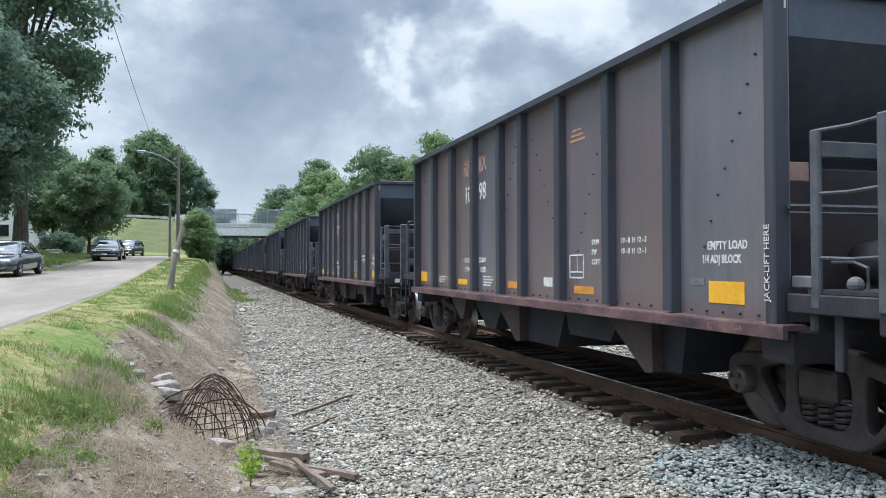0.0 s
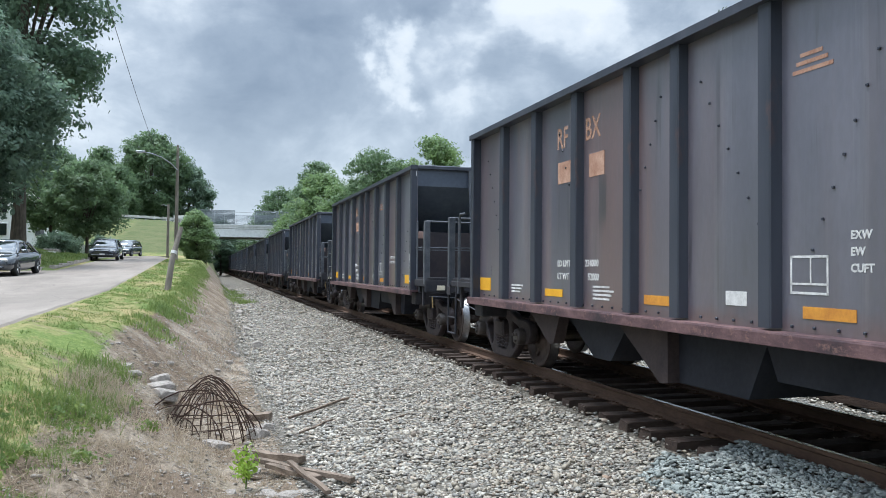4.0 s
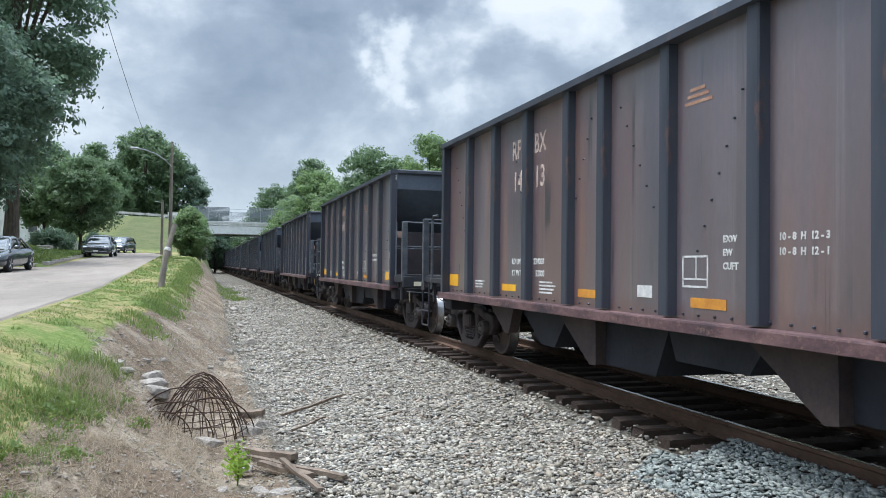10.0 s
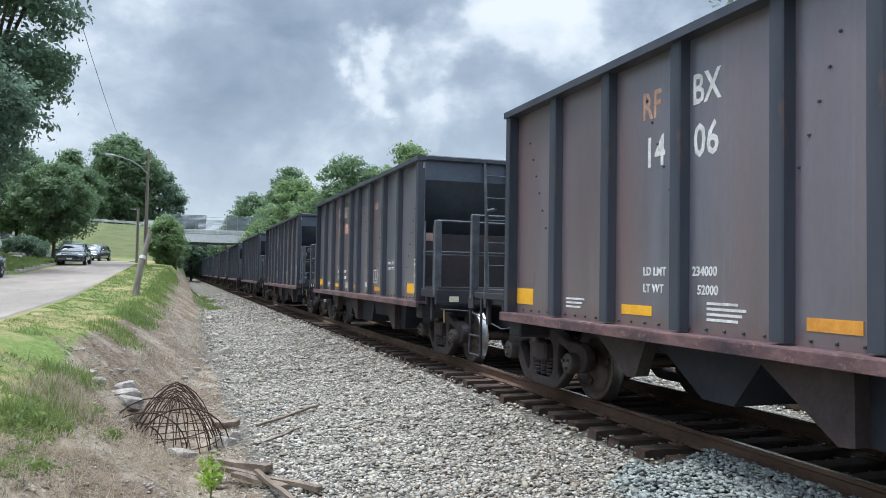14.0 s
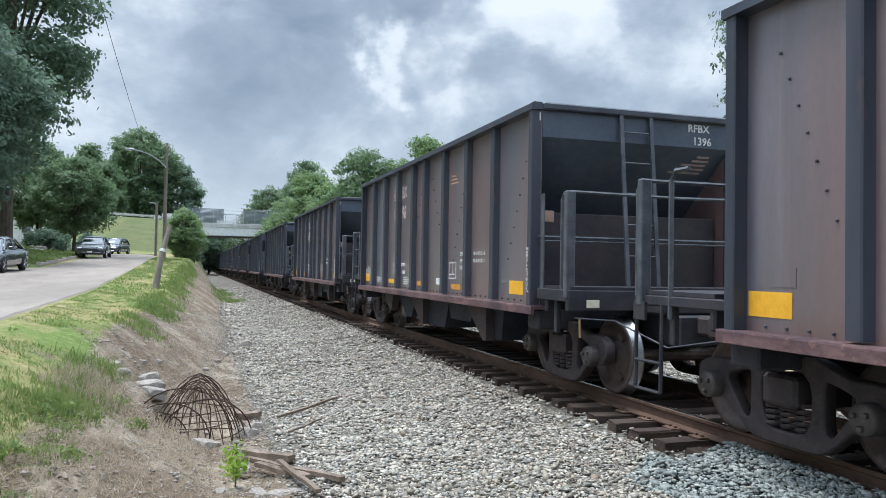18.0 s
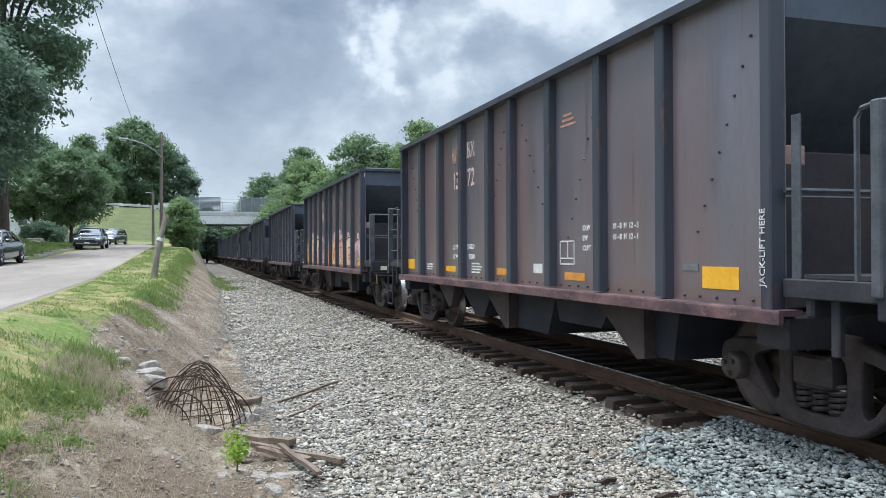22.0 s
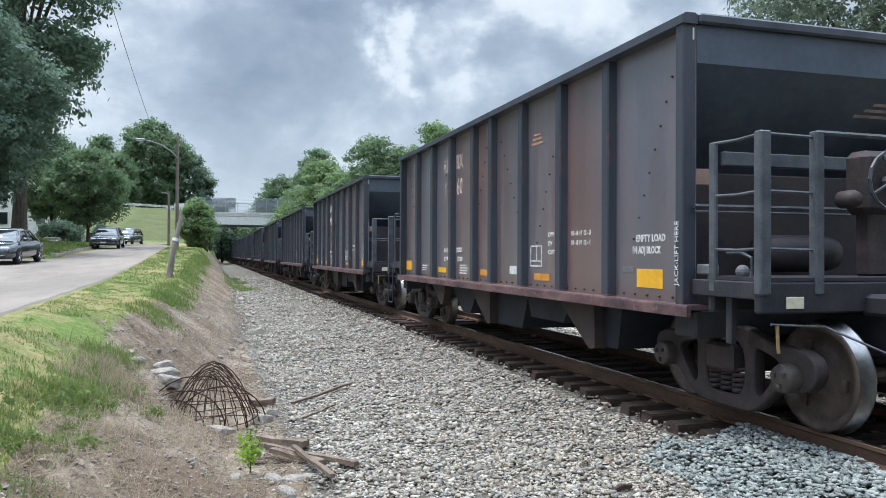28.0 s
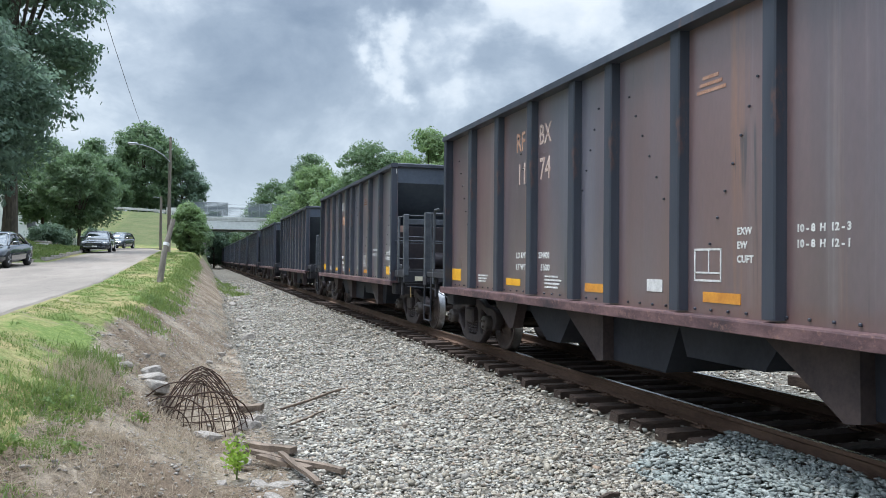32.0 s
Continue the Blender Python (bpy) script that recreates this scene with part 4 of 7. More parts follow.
        for j in range(16):
            t0, t1 = 2 * math.pi * j / 16, 2 * math.pi * (j + 1) / 16
            tube(bm, [(bx + 0.26 * math.cos(t0), Y(ba), bz + 0.26 * math.sin(t0)), (bx + 0.26 * math.cos(t1), Y(ba), bz + 0.26 * math.sin(t1))], 0.017, 5)
        for j in range(4):
            t0 = math.pi * j / 2 + 0.5
            tube(bm, [(bx, Y(ba), bz), (bx + 0.26 * math.cos(t0), Y(ba), bz + 0.26 * math.sin(t0))], 0.013, 5)
        d[nm].append(bm_mesh("brake_wheel", bm, M_RAILING))
        bm = bmesh.new()
        box(bm, bx - 0.2, bx + 0.22, min(Y(0.4), Y(0.68)), max(Y(0.4), Y(0.68)), 1.85, 2.42, 0.06)
        box(bm, bx - 0.1, bx + 0.12, min(Y(0.45), Y(0.62)), max(Y(0.45), Y(0.62)), 1.3, 1.87, 0.02)
        d[nm].append(bm_mesh("brake_stand", bm, M_TRUCK))
        bm = bmesh.new()
        disc(bm, ((0.02, 0.0), (0.06, 0.02), (0.08, 0.06), (0.08, 0.2), (0.02, 0.22)), 12, "y")
        bmesh.ops.translate(bm, vec=(bx - 0.32, Y(0.62) - 0.11, 1.98), verts=bm.verts)
        d[nm].append(bm_mesh("brake_cylinder", bm, M_TRUCK))
        bm = bmesh.new()
        disc(bm, ((0.001, -0.95), (0.15, -0.9), (0.18, -0.75), (0.18, -0.2), (0.15, -0.05), (0.001, 0.0)), 14, "x")
        bmesh.ops.translate(bm, vec=(0.1, Y(0.02), 1.5), verts=bm.verts)
        d[nm].append(bm_mesh("air_reservoir", bm, M_BULK))
        bm = bmesh.new()
        box(bm, -1.46, -1.4, min(Y(0.0), Y(0.26)), max(Y(0.0), Y(0.26)), 1.305, 1.4, 0.012)
        d[nm].append(bm_mesh("placard", bm, M_PLATE))
        bm = bmesh.new()
        bmesh.ops.create_uvsphere(bm, u_segments=12, v_segments=8, radius=0.06)
        bmesh.ops.translate(bm, vec=(-1.36, Y(0.52), 1.34), verts=bm.verts)
        d[nm].append(bm_mesh("valve_cap", bm, M_PLATE))
        bm = bmesh.new()
        box(bm, -1.25, 1.0, min(Y(0.06), Y(0.12)), max(Y(0.06), Y(0.12)), 2.3, 2.43, 0.01)
        d[nm].append(bm_mesh("cross_bar", bm, M_RAILING))
    bm = bmesh.new()
    box(bm, -1.3, -1.13, -HALF - 0.982, -HALF - 0.968, 1.05, 1.145, 0.003)
    d["cream_plate"] = bm_mesh("cream_plate", bm, M_CREAM)
    bm = bmesh.new()
    tube(bm, [(-1.46, -HALF - 0.99, 0.93), (-0.94, -HALF - 1.0, 0.9), (-0.6, -HALF - 1.6, 0.63), (-0.12, -HALF - 1.86, 0.72)], 0.011, 6)
    d["uncoupling_lever"] = bm_mesh("uncoupling_lever", bm, M_RAILING)
    bm = bmesh.new()
    tube(bm, [(-1.4, -HALF - 0.99, 0.93), (-1.4, -HALF - 0.995, 0.82), (-1.395, -HALF - 1.0, 0.7)], 0.014, 6)
    d["lever_handle"] = bm_mesh("lever_handle", bm, M_HANDLE)
    # small reddish tan plate just inside the leading corner
    bm = bmesh.new()
    box(bm, -1.455, -1.26, -HALF + 0.02, -HALF + 0.05, 2.13, 2.28, 0.006)
    d["corner_bracket"] = bm_mesh("corner_bracket", bm, M_TAN)
    bm = bmesh.new()
    box(bm, -1.5, -1.485, -HALF - 0.006, -HALF, 3.46, 3.57)
    d["corner_mark"] = bm_mesh("corner_mark", bm, M_STENCIL)
    # small lettering high on the slope sheet
    bm = bmesh.new()
    for i, (x0, x1) in enumerate(((0.7, 1.22), (0.78, 1.25), (0.84, 1.24), (0.98, 1.25), (1.02, 1.22))):
        zz = 2.93 + i * 0.05
        a = (3.25 - zz) / 2.3 * 2.695 + 0.005
        prism(bm, ((-HALF + a - 0.004, zz), (-HALF + a - 0.004 - 0.027, zz + 0.023), (-HALF + a - 0.001 - 0.027, zz + 0.026), (-HALF + a - 0.001, zz + 0.003)), "x", x0, x1)
    d["end_stencils"] = bm_mesh("small_stencil", bm, M_FADED)
    # plates and stencils on the near side
    def plate(nm, s0, s1, z0, z1, mat, name):
        bm = bmesh.new()
        box(bm, -SHEET - 0.017, -SHEET - 0.011, along(s1), along(s0), z0, z1)
        d[nm] = bm_mesh(name, bm, mat)
    plate("y1", 0.15, 0.63, 1.15, 1.35, M_YELLOW, "reflector")
    plate("y2", 2.68, 3.2, 1.145, 1.24, M_YELLOW, "reflector")
    plate("y3", 5.1, 5.58, 1.145, 1.24, M_ORANGE, "reflector")
    plate("y4", 7.3, 7.8, 1.14, 1.23, M_ORANGE, "reflector")
    plate("y5", 9.96, 10.44, 1.15, 1.34, M_YELLOW, "reflector")
    plate("wp", 6.4, 6.67, 1.2, 1.32, M_STENCIL, "white_plate")
    plate("door_plate", 0.42, 0.67, 1.39, 1.54, M_PAINT, "card_holder")
    plate("bp", 9.68, 9.9, 1.3, 1.36, M_PLATE, "bracket_plate")
    bm = bmesh.new()
    s0, s1, z0, z1, w = 7.17, 7.55, 1.32, 1.61, 0.018
    for a, b, c, e in ((s0, s1, z1 - w, z1), (s0, s1, z0, z0 + w), (s0, s0 + w, z0, z1), (s1 - w, s1, z0, z1), (s0, s1, z0 + 0.07, z0 + 0.085), (s0 + 0.2, s0 + 0.215, z0 + 0.07, z1)):
        box(bm, -SHEET - 0.016, -SHEET - 0.011, along(b), along(a), c, e)
    d["stencil_box"] = bm_mesh("stencil_frame", bm, M_STENCIL)
    bm = bmesh.new()
    for s0, z0, n, w in ((4.0, 1.15, 4, 0.48), (1.5, 1.16, 3, 0.42)):
        for i in range(n):
            box(bm, -SHEET - 0.016, -SHEET - 0.011, along(s0 + w * (0.8 + 0.2 * ((i * 7) % 3) / 2)), along(s0), z0 + i * 0.045, z0 + i * 0.045 + 0.022)
    d["small_stencils"] = bm_mesh("small_stencil", bm, M_STENCIL)
    bm = bmesh.new()
    for i in range(3):
        box(bm, -SHEET - 0.016, -SHEET - 0.011, along(7.6 - 0.05 * i), along(7.2 + 0.04 * i), 2.98 + i * 0.06, 3.01 + i * 0.06)
    d["faded_stencils"] = bm_mesh("small_stencil", bm, M_BROWNISH)
    # trucks
    wb = 0.89
    bm = bmesh.new()
    box(bm, -1.15, 1.15, -0.2, 0.2, 0.4, 0.66, 0.03)
    d["bolster"] = bm_mesh("truck", bm, M_TRUCK)
    for nm, sg in (("frame_near", -1), ("frame_far", 1)):
        half_rim = ((0.0, 0.81), (0.3, 0.81), (0.44, 0.77), (0.62, 0.7), (0.8, 0.69), (1.0, 0.68), (1.13, 0.62), (1.15, 0.5), (1.08, 0.4), (0.98, 0.36), (0.78, 0.36), (0.66, 0.31), (0.5, 0.16), (0.36, 0.08), (0.0, 0.08))
        rim = list(half_rim) + [(-a, b) for a, b in reversed(half_rim[1:-1])]
        eye = ((0.4, 0.24), (0.4, 0.68), (0.52, 0.66), (0.72, 0.6), (0.76, 0.52), (0.66, 0.4), (0.5, 0.2))
        loops = (rim, eye, [(-a, b) for a, b in eye], ((-0.3, 0.17), (0.3, 0.17), (0.3, 0.72), (-0.3, 0.72)))
        d[nm] = cast_plate("side_frame", loops, sg * 1.01, 0.13, M_TRUCK)
        for tail, sy in (("_lead", -wb), ("_trail", wb)):
            bm = bmesh.new()
            disc(bm, ((0.02, sg * 1.2), (0.11, sg * 1.2), (0.125, sg * 1.17), (0.125, sg * 0.9), (0.02, sg * 0.9)), 16, "x")
            bmesh.ops.translate(bm, vec=(0, sy, 0.457), verts=bm.verts)
            for j in range(3):
                q = 2 * math.pi * j / 3 + 0.4
                box(bm, min(sg * 1.19, sg * 1.235), max(sg * 1.19, sg * 1.235), sy + 0.065 * math.cos(q) - 0.02, sy + 0.065 * math.cos(q) + 0.02, 0.457 + 0.065 * math.sin(q) - 0.02, 0.457 + 0.065 * math.sin(q) + 0.02, 0.006)
            d["bearing_" + nm + tail] = bm_mesh("bearing_cap", bm, M_CAP)
    bm = bmesh.new()
    tube(bm, [(0.08 * math.cos(a), 0.08 * math.sin(a), 0.21 + 0.24 * a / (10 * math.pi)) for a in [math.pi * j / 5 for j in range(51)]], 0.019, 5)
    d["spring"] = bm_mesh("spring", bm, M_TRUCK)
    # wheelset: two wheels, thin web, polished tread, axle
    bm = bmesh.new()
    for sg in (-1, 1):
        prof = [(0.1, sg * 0.84), (0.15, sg * 0.83), (0.18, sg * 0.79), (0.36, sg * 0.765), (0.395, sg * 0.825), (0.452, sg * 0.825), (0.457, sg * 0.815), (0.46, sg * 0.72), (0.485, sg * 0.7), (0.487, sg * 0.685), (0.40, sg * 0.68), (0.36, sg * 0.73), (0.18, sg * 0.72), (0.1, sg * 0.66)]
        mi = [0, 0, 0, 0, 0, 0, 1, 1, 1, 0, 0, 0, 0]
        disc(bm, prof, 36, "x", mi)
    tube(bm, [(-1.05, 0, 0), (1.05, 0, 0)], 0.085, 12)
    for j in range(3):
        t0 = 2 * math.pi * j / 3
        box(bm, -0.85, -0.8, 0.06 * math.cos(t0) - 0.02, 0.06 * math.cos(t0) + 0.02, 0.06 * math.sin(t0) - 0.02, 0.06 * math.sin(t0) + 0.02)
        box(bm, -0.805, -0.765, 0.27 * math.cos(t0) - 0.03, 0.27 * math.cos(t0) + 0.03, 0.27 * math.sin(t0) - 0.05, 0.27 * math.sin(t0) + 0.05)
    d["wheelset"] = bm_mesh("wheelset", bm, [M_WHEEL, M_TREAD])
    return d


CM = car_meshes()
text_cache = {}


def text_mesh(body, size, mat, bold=0.0):
    """Letters of the built-in font as a flat mesh, standing on the sheet and read from the near side."""
    key = (body, size, mat.name)
    if key not in text_cache:
        cu = bpy.data.curves.new("lettering", "FONT")
        cu.body, cu.size, cu.extrude, cu.offset, cu.resolution_u = body, size, 0.002, bold, 2
        ob = new("lettering", cu)
        bpy.context.view_layer.update()
        me = bpy.data.meshes.new_from_object(ob.evaluated_get(bpy.context.evaluated_depsgraph_get()))
        me.name = "lettering"
        bpy.data.objects.remove(ob)
        bpy.data.curves.remove(cu)
        me.materials.clear()
        me.materials.append(mat)
        text_cache[key] = me
    return text_cache[key]


# flat text turned to face -x, reading towards -y
ON_SIDE = Matrix(((0, 0, -1, 0), (-1, 0, 0, 0), (0, 1, 0, 0), (0, 0, 0, 1)))
ON_END = Matrix(((1, 0, 0, 0), (0, 0, -1, 0), (0, 1, 0, 0), (0, 0, 0, 1)))


def stencil(parent, body, size, s, z, mat, bold=0.003, name="stencil", squeeze=1.0):
    m = Matrix.Translation((-SHEET - 0.013, along(s), z)) @ ON_SIDE @ Matrix.Diagonal((squeeze, 1, 1, 1))
    return part(name, text_mesh(body, size, mat, bold), None, parent, at=m)


SIDE_PARTS = ["side_sheet", "far_sheet", "post_nl", "post_nt", "post_fl", "post_ft", "top_chord", "side_sill", "far_sill", "end_sheet", "end_sheet_far", "end_sheet_slope", "end_sheet_far_slope", "end_sheet_bulkhead", "end_sheet_far_bulkhead", "floor_plate", "centre_sill",
              "hopper_a", "hopper_b", "hopper_c", "hopper_d", "gusset_a", "gusset_b", "gusset_c", "gusset_a_far", "gusset_b_far", "gusset_c_far"]
HIDDEN_FAR = {"gusset_a_far", "gusset_b_far", "gusset_c_far", "post_fl", "post_ft", "floor_plate", "end_sheet_bulkhead", "end_sheet_far_bulkhead", "end_sheet_far_slope", "hopper_d"}
NEAR_PARTS = ["rivets", "platform", "platform_far", "platform_coupler", "platform_far_coupler", "platform_hose", "platform_far_step",
              "cream_plate", "uncoupling_lever", "lever_handle", "corner_bracket", "corner_mark", "y1", "y2", "y3", "y4", "y5", "wp", "bp", "stencil_box", "small_stencils", "faded_stencils", "end_stencils", "door_plate"]
PART_LABEL = {"side_sill": "rusty red side sill", "y1": "amber reflector", "y5": "large amber reflector", "y3": "faded orange reflector", "cream_plate": "small cream plate", "lever_handle": "worn yellow lever handle", "corner_bracket": "reddish tan bracket plate", "wheelset": "wheelset with bright worn treads"}


def base_car(kind):
    """One hopper car with its parts; kind 'a', 'b' (which end leads) or 'far' (kept plain)."""
    car = thing("hopper_car", "faded black open-top coal hopper car with rusty sill", "railway car")
    for nm in SIDE_PARTS:
        if kind == "far" and nm in HIDDEN_FAR:
            continue
        part(CM[nm].name.split(".")[0], CM[nm], None, car, PART_LABEL.get(nm, ""))
    for s in RIBS:
        part("rib", CM["rib"], None, car, at=pose(0, along(s), 0))
    if kind != "far":
        for nm in NEAR_PARTS:
            part(CM[nm].name.split(".")[0], CM[nm], None, car, PART_LABEL.get(nm, ""))
        lead, trail = ("rail_a", "rail_b_far") if kind == "a" else ("rail_b", "rail_a_far")
        for nm in (lead, trail):
            for me in CM[nm]:
                part(me.name.split(".")[0], me, None, car)
        stencil(car, "EXW", 0.08, 7.75, 1.72, M_STENCIL)
        stencil(car, "EW", 0.08, 7.75, 1.605, M_STENCIL)
        stencil(car, "CUFT", 0.08, 7.75, 1.49, M_STENCIL)
        stencil(car, "10 - 8  H  12 - 3", 0.078, 8.42, 1.72, M_STENCIL)
        stencil(car, "10 - 8  H  12 - 1", 0.078, 8.42, 1.605, M_STENCIL)
        stencil(car, "LD LMT", 0.11, 3.05, 1.53, M_STENCIL)
        stencil(car, "LT WT", 0.11, 3.05, 1.37, M_STENCIL)
        if kind == "b":
            stencil(car, "EMPTY LOAD", 0.1, 9.94, 1.62, M_STENCIL, squeeze=0.9)
            stencil(car, "1/4 ADJ BLOCK", 0.1, 9.86, 1.5, M_STENCIL, squeeze=0.8)
        m = Matrix.Translation((-EDGE - 0.004, along(10.9), 1.2)) @ ON_SIDE @ pose(0, 0, 0, 0, 0, 90)
        part("stencil", text_mesh("JACK-LIFT HERE", 0.085, M_STENCIL), None, car, at=m)
    else:
        part(CM["platform"].name, CM["platform"], None, car)
    for yc in (-HALF - 0.1 + 0.21, HALF - 0.11):
        tr = part("truck", CM["bolster"], None, car, at=pose(0, yc, 0))
        for nm in (("frame_near", "frame_far", "bearing_frame_near_lead", "bearing_frame_near_trail") if kind != "far" else ("frame_near",)):
            part(CM[nm].name, CM[nm], None, tr)
        if kind != "far":
            for sy in (-0.17, 0.0, 0.17):
                part("spring", CM["spring"], None, tr, at=pose(-1.0, sy, 0))
        for sy in (-0.89, 0.89):
            part("wheelset", CM["wheelset"], None, tr, PART_LABEL["wheelset"], at=pose(0, sy, 0.457))
    return car


bases = {k: base_car(k) for k in ("a", "b", "far")}

# road numbers in order behind the first car; 0 where they can't be read
NUMBERS = {0: 1098, 1: 1327, 2: 1224, 3: 1503, 4: 1422, 7: 1158, 8: 1492, 9: 1333, 10: 1204, 11: 1367, 12: 1061, 13: 1413, 14: 1264, 15: 1163, 16: 1479,
           17: 1557, 18: 1406, 22: 1566, 23: 1197, 24: 1396, 25: 1563, 26: 1177, 27: 1276, 28: 1121, 29: 1372, 30: 1215, 31: 1223, 32: 1415, 33: 1251,
           36: 1312, 37: 1160, 38: 1290, 39: 1167, 40: 1478, 41: 1091, 42: 1174}
LOADS = {0: (233800, 52200), 2: (233900, 52100), 3: (234100, 51900), 7: (233800, 52200), 8: (234100, 51900), 10: (233900, 52100), 12: (233800, 52200), 16: (233900, 52100),
         22: (234100, 51900), 26: (233900, 52100), 27: (234100, 51900), 28: (234100, 51900), 32: (233900, 52100), 33: (234200, 51800), 37: (233900, 52100), 42: (234400, 51600)}
END_B = {0, 1, 2, 3, 4, 5, 9, 10, 11, 12, 13, 15, 18, 20, 23, 26, 28, 31, 33, 34, 35, 37, 40, 42, 43}
FIRST, LAST, PLAIN = -1, 66, 44
cars = {}
rnd = random.Random(11)
for n in range(FIRST, LAST + 1):
    kind = "far" if n >= PLAIN else ("b" if n in END_B else "a")
    car = copy_thing(bases[kind], pose(TRACK_X, 10.39 + PITCH * n, 0))
    tagged(car, "faded black open-top coal hopper car with rusty sill", "railway car", "coal train")
    rust, wear, hue = rnd.uniform(0.3, 0.85), rnd.uniform(0, 0.5), rnd.random()
    if n in (1, 2, 13, 14, 15, 22, 29, 30, 31, 36, 42, 43):
        rust = 1.0
    elif n in (7, 12, 17, 27, 39, 41):
        rust = 0.35
    for o in car.children_recursive:
        o.color = (rust, wear, hue, 1)
    if kind != "far":
        num = NUMBERS.get(n, 0)
        ink = M_STENCIL if rnd.random() < 0.45 else M_FADED
        ink2 = rnd.choice((M_FADED, M_BROWNISH))
        stencil(car, "RF", 0.37, 3.02, 3.02, ink2, 0.006, "reporting_mark", 0.8)
        stencil(car, "BX", 0.37, 3.79, 3.02, ink2 if rnd.random() < 0.5 else ink, 0.006, "reporting_mark", 0.8)
        if num:
            stencil(car, str(num)[:2], 0.4, 3.06, 2.56, ink, 0.006, "road_number", 0.85)
            stencil(car, str(num)[2:], 0.4, 3.81, 2.56, ink, 0.006, "road_number", 0.85)
            m = Matrix.Translation((0.77, -HALF - 0.004, 3.47)) @ ON_END
            part("reporting_mark", text_mesh("RFBX", 0.15, M_STENCIL, 0.002), None, car, at=m)
            m = Matrix.Translation((0.85, -HALF - 0.004, 3.29)) @ ON_END
            part("road_number", text_mesh(str(num), 0.155, M_STENCIL, 0.002), None, car, at=m)
        else:
            for s in (3.06, 3.9):
                bm = bmesh.new()
                box(bm, -SHEET - 0.016, -SHEET - 0.011, along(s + 0.36), along(s), 2.57, 2.84)
                part("road_number", bm, M_BROWNISH, car)
        ld, lt = LOADS.get(n, (234000, 52000))
        stencil(car, str(ld), 0.11, 3.8, 1.53, M_STENCIL)
        stencil(car, str(lt), 0.11, 3.87, 1.37, M_STENCIL)
    for o in car.children:
        if o.name.startswith(("rivets", "small_stencil")):
            tagged(o, kind="stuff")
    cars[n] = car


# ---- spray paint on some of the cars ----
def sprayed(name, rough_dark, light):
    return grainy(name, rough_dark, light, 7, 0.6, 0, 0.03)


M_SPRAY = {"white": sprayed("white_spray", (0.5, 0.48, 0.46), (0.75, 0.73, 0.7)), "cream": sprayed("cream_spray", (0.56, 0.38, 0.25), (0.74, 0.56, 0.4)), "peach": sprayed("peach_spray", (0.56, 0.32, 0.22), (0.72, 0.46, 0.32)),
           "pink": sprayed("pink_spray", (0.4, 0.22, 0.24), (0.62, 0.42, 0.43)), "orange": sprayed("orange_spray", (0.45, 0.15, 0.03), (0.68, 0.3, 0.06)), "black": sprayed("black_spray", (0.012, 0.01, 0.01), (0.03, 0.026, 0.026)),
           "rose": sprayed("rose_spray", (0.5, 0.26, 0.2), (0.66, 0.4, 0.34)), "mauve": sprayed("mauve_spray", (0.22, 0.13, 0.15), (0.36, 0.24, 0.26)), "olive": sprayed("olive_spray", (0.2, 0.17, 0.07), (0.36, 0.32, 0.16))}


def fill(car, pts, ink, layer=0, x=None):
    """A flat painted area from (distance along, height) corners."""
    bm = bmesh.new()
    x = -(x or SHEET) - 0.0145 - 0.0012 * layer
    vs = [bm.verts.new((x, along(s - 0.14 * (x > -1.5)), z)) for s, z in pts]
    bm.faces.new(vs)
    bmesh.ops.triangulate(bm, faces=bm.faces)
    o = part("paint_patch", bm, M_SPRAY[ink], car)
    return o


def blob(s, z, r, n=14, k=1.0):
    return [(s + r * math.cos(2 * math.pi * i / n) * (1 + 0.06 * math.sin(6 * math.pi * i / n)), z + k * r * math.sin(2 * math.pi * i / n)) for i in range(n)]


def line(car, pts, w, ink, layer=3, x=None):
    """A painted stroke through (distance along, height) points."""
    bm = bmesh.new()
    x = -(x or SHEET) - 0.0145 - 0.0012 * layer
    p = [Vector((s, z)) for s, z in pts]
    fine = []
    for i in range(len(p) - 1):
        a, b, c, e = p[max(i - 1, 0)], p[i], p[i + 1], p[min(i + 2, len(p) - 1)]
        for j in range(5):
            t = j / 5
            fine.append(0.5 * ((2 * b) + (c - a) * t + (2 * a - 5 * b + 4 * c - e) * t * t + (3 * b - a - 3 * c + e) * t ** 3))
    fine.append(p[-1])
    pairs = []
    for i, q in enumerate(fine):
        dd = fine[min(i + 1, len(fine) - 1)] - fine[max(i - 1, 0)]
        nn = Vector((-dd.y, dd.x)).normalized() * w * (0.85 + 0.3 * math.sin(i * 0.7) ** 2)
        pairs.append([bm.verts.new((x, along((q + nn).x - 0.14), (q + nn).y)), bm.verts.new((x, along((q - nn).x - 0.14), (q - nn).y))])
    for u, v in zip(pairs, pairs[1:]):
        bm.faces.new((u[0], u[1], v[1], v[0]))
    return part("paint_line", bm, M_SPRAY[ink], car)


def scrawl(car, s, z, w, h, n, thick, ink="white", seed=1):
    """A run of tall looping strokes that can't be read."""
    r = random.Random(seed)
    for i in range(n):
        a = s + w * i / n
        k = w / n
        pts = [(a, z + h * r.uniform(0.0, 0.2)), (a + k * 0.25, z + h * r.uniform(0.8, 1.0)), (a + k * 0.5, z + h * r.uniform(0.3, 0.6)), (a + k * 0.75, z + h * r.uniform(0.7, 1.0)), (a + k * 0.95, z + h * r.uniform(0.0, 0.3))]
        line(car, pts[: r.choice((4, 5))], thick, ink)


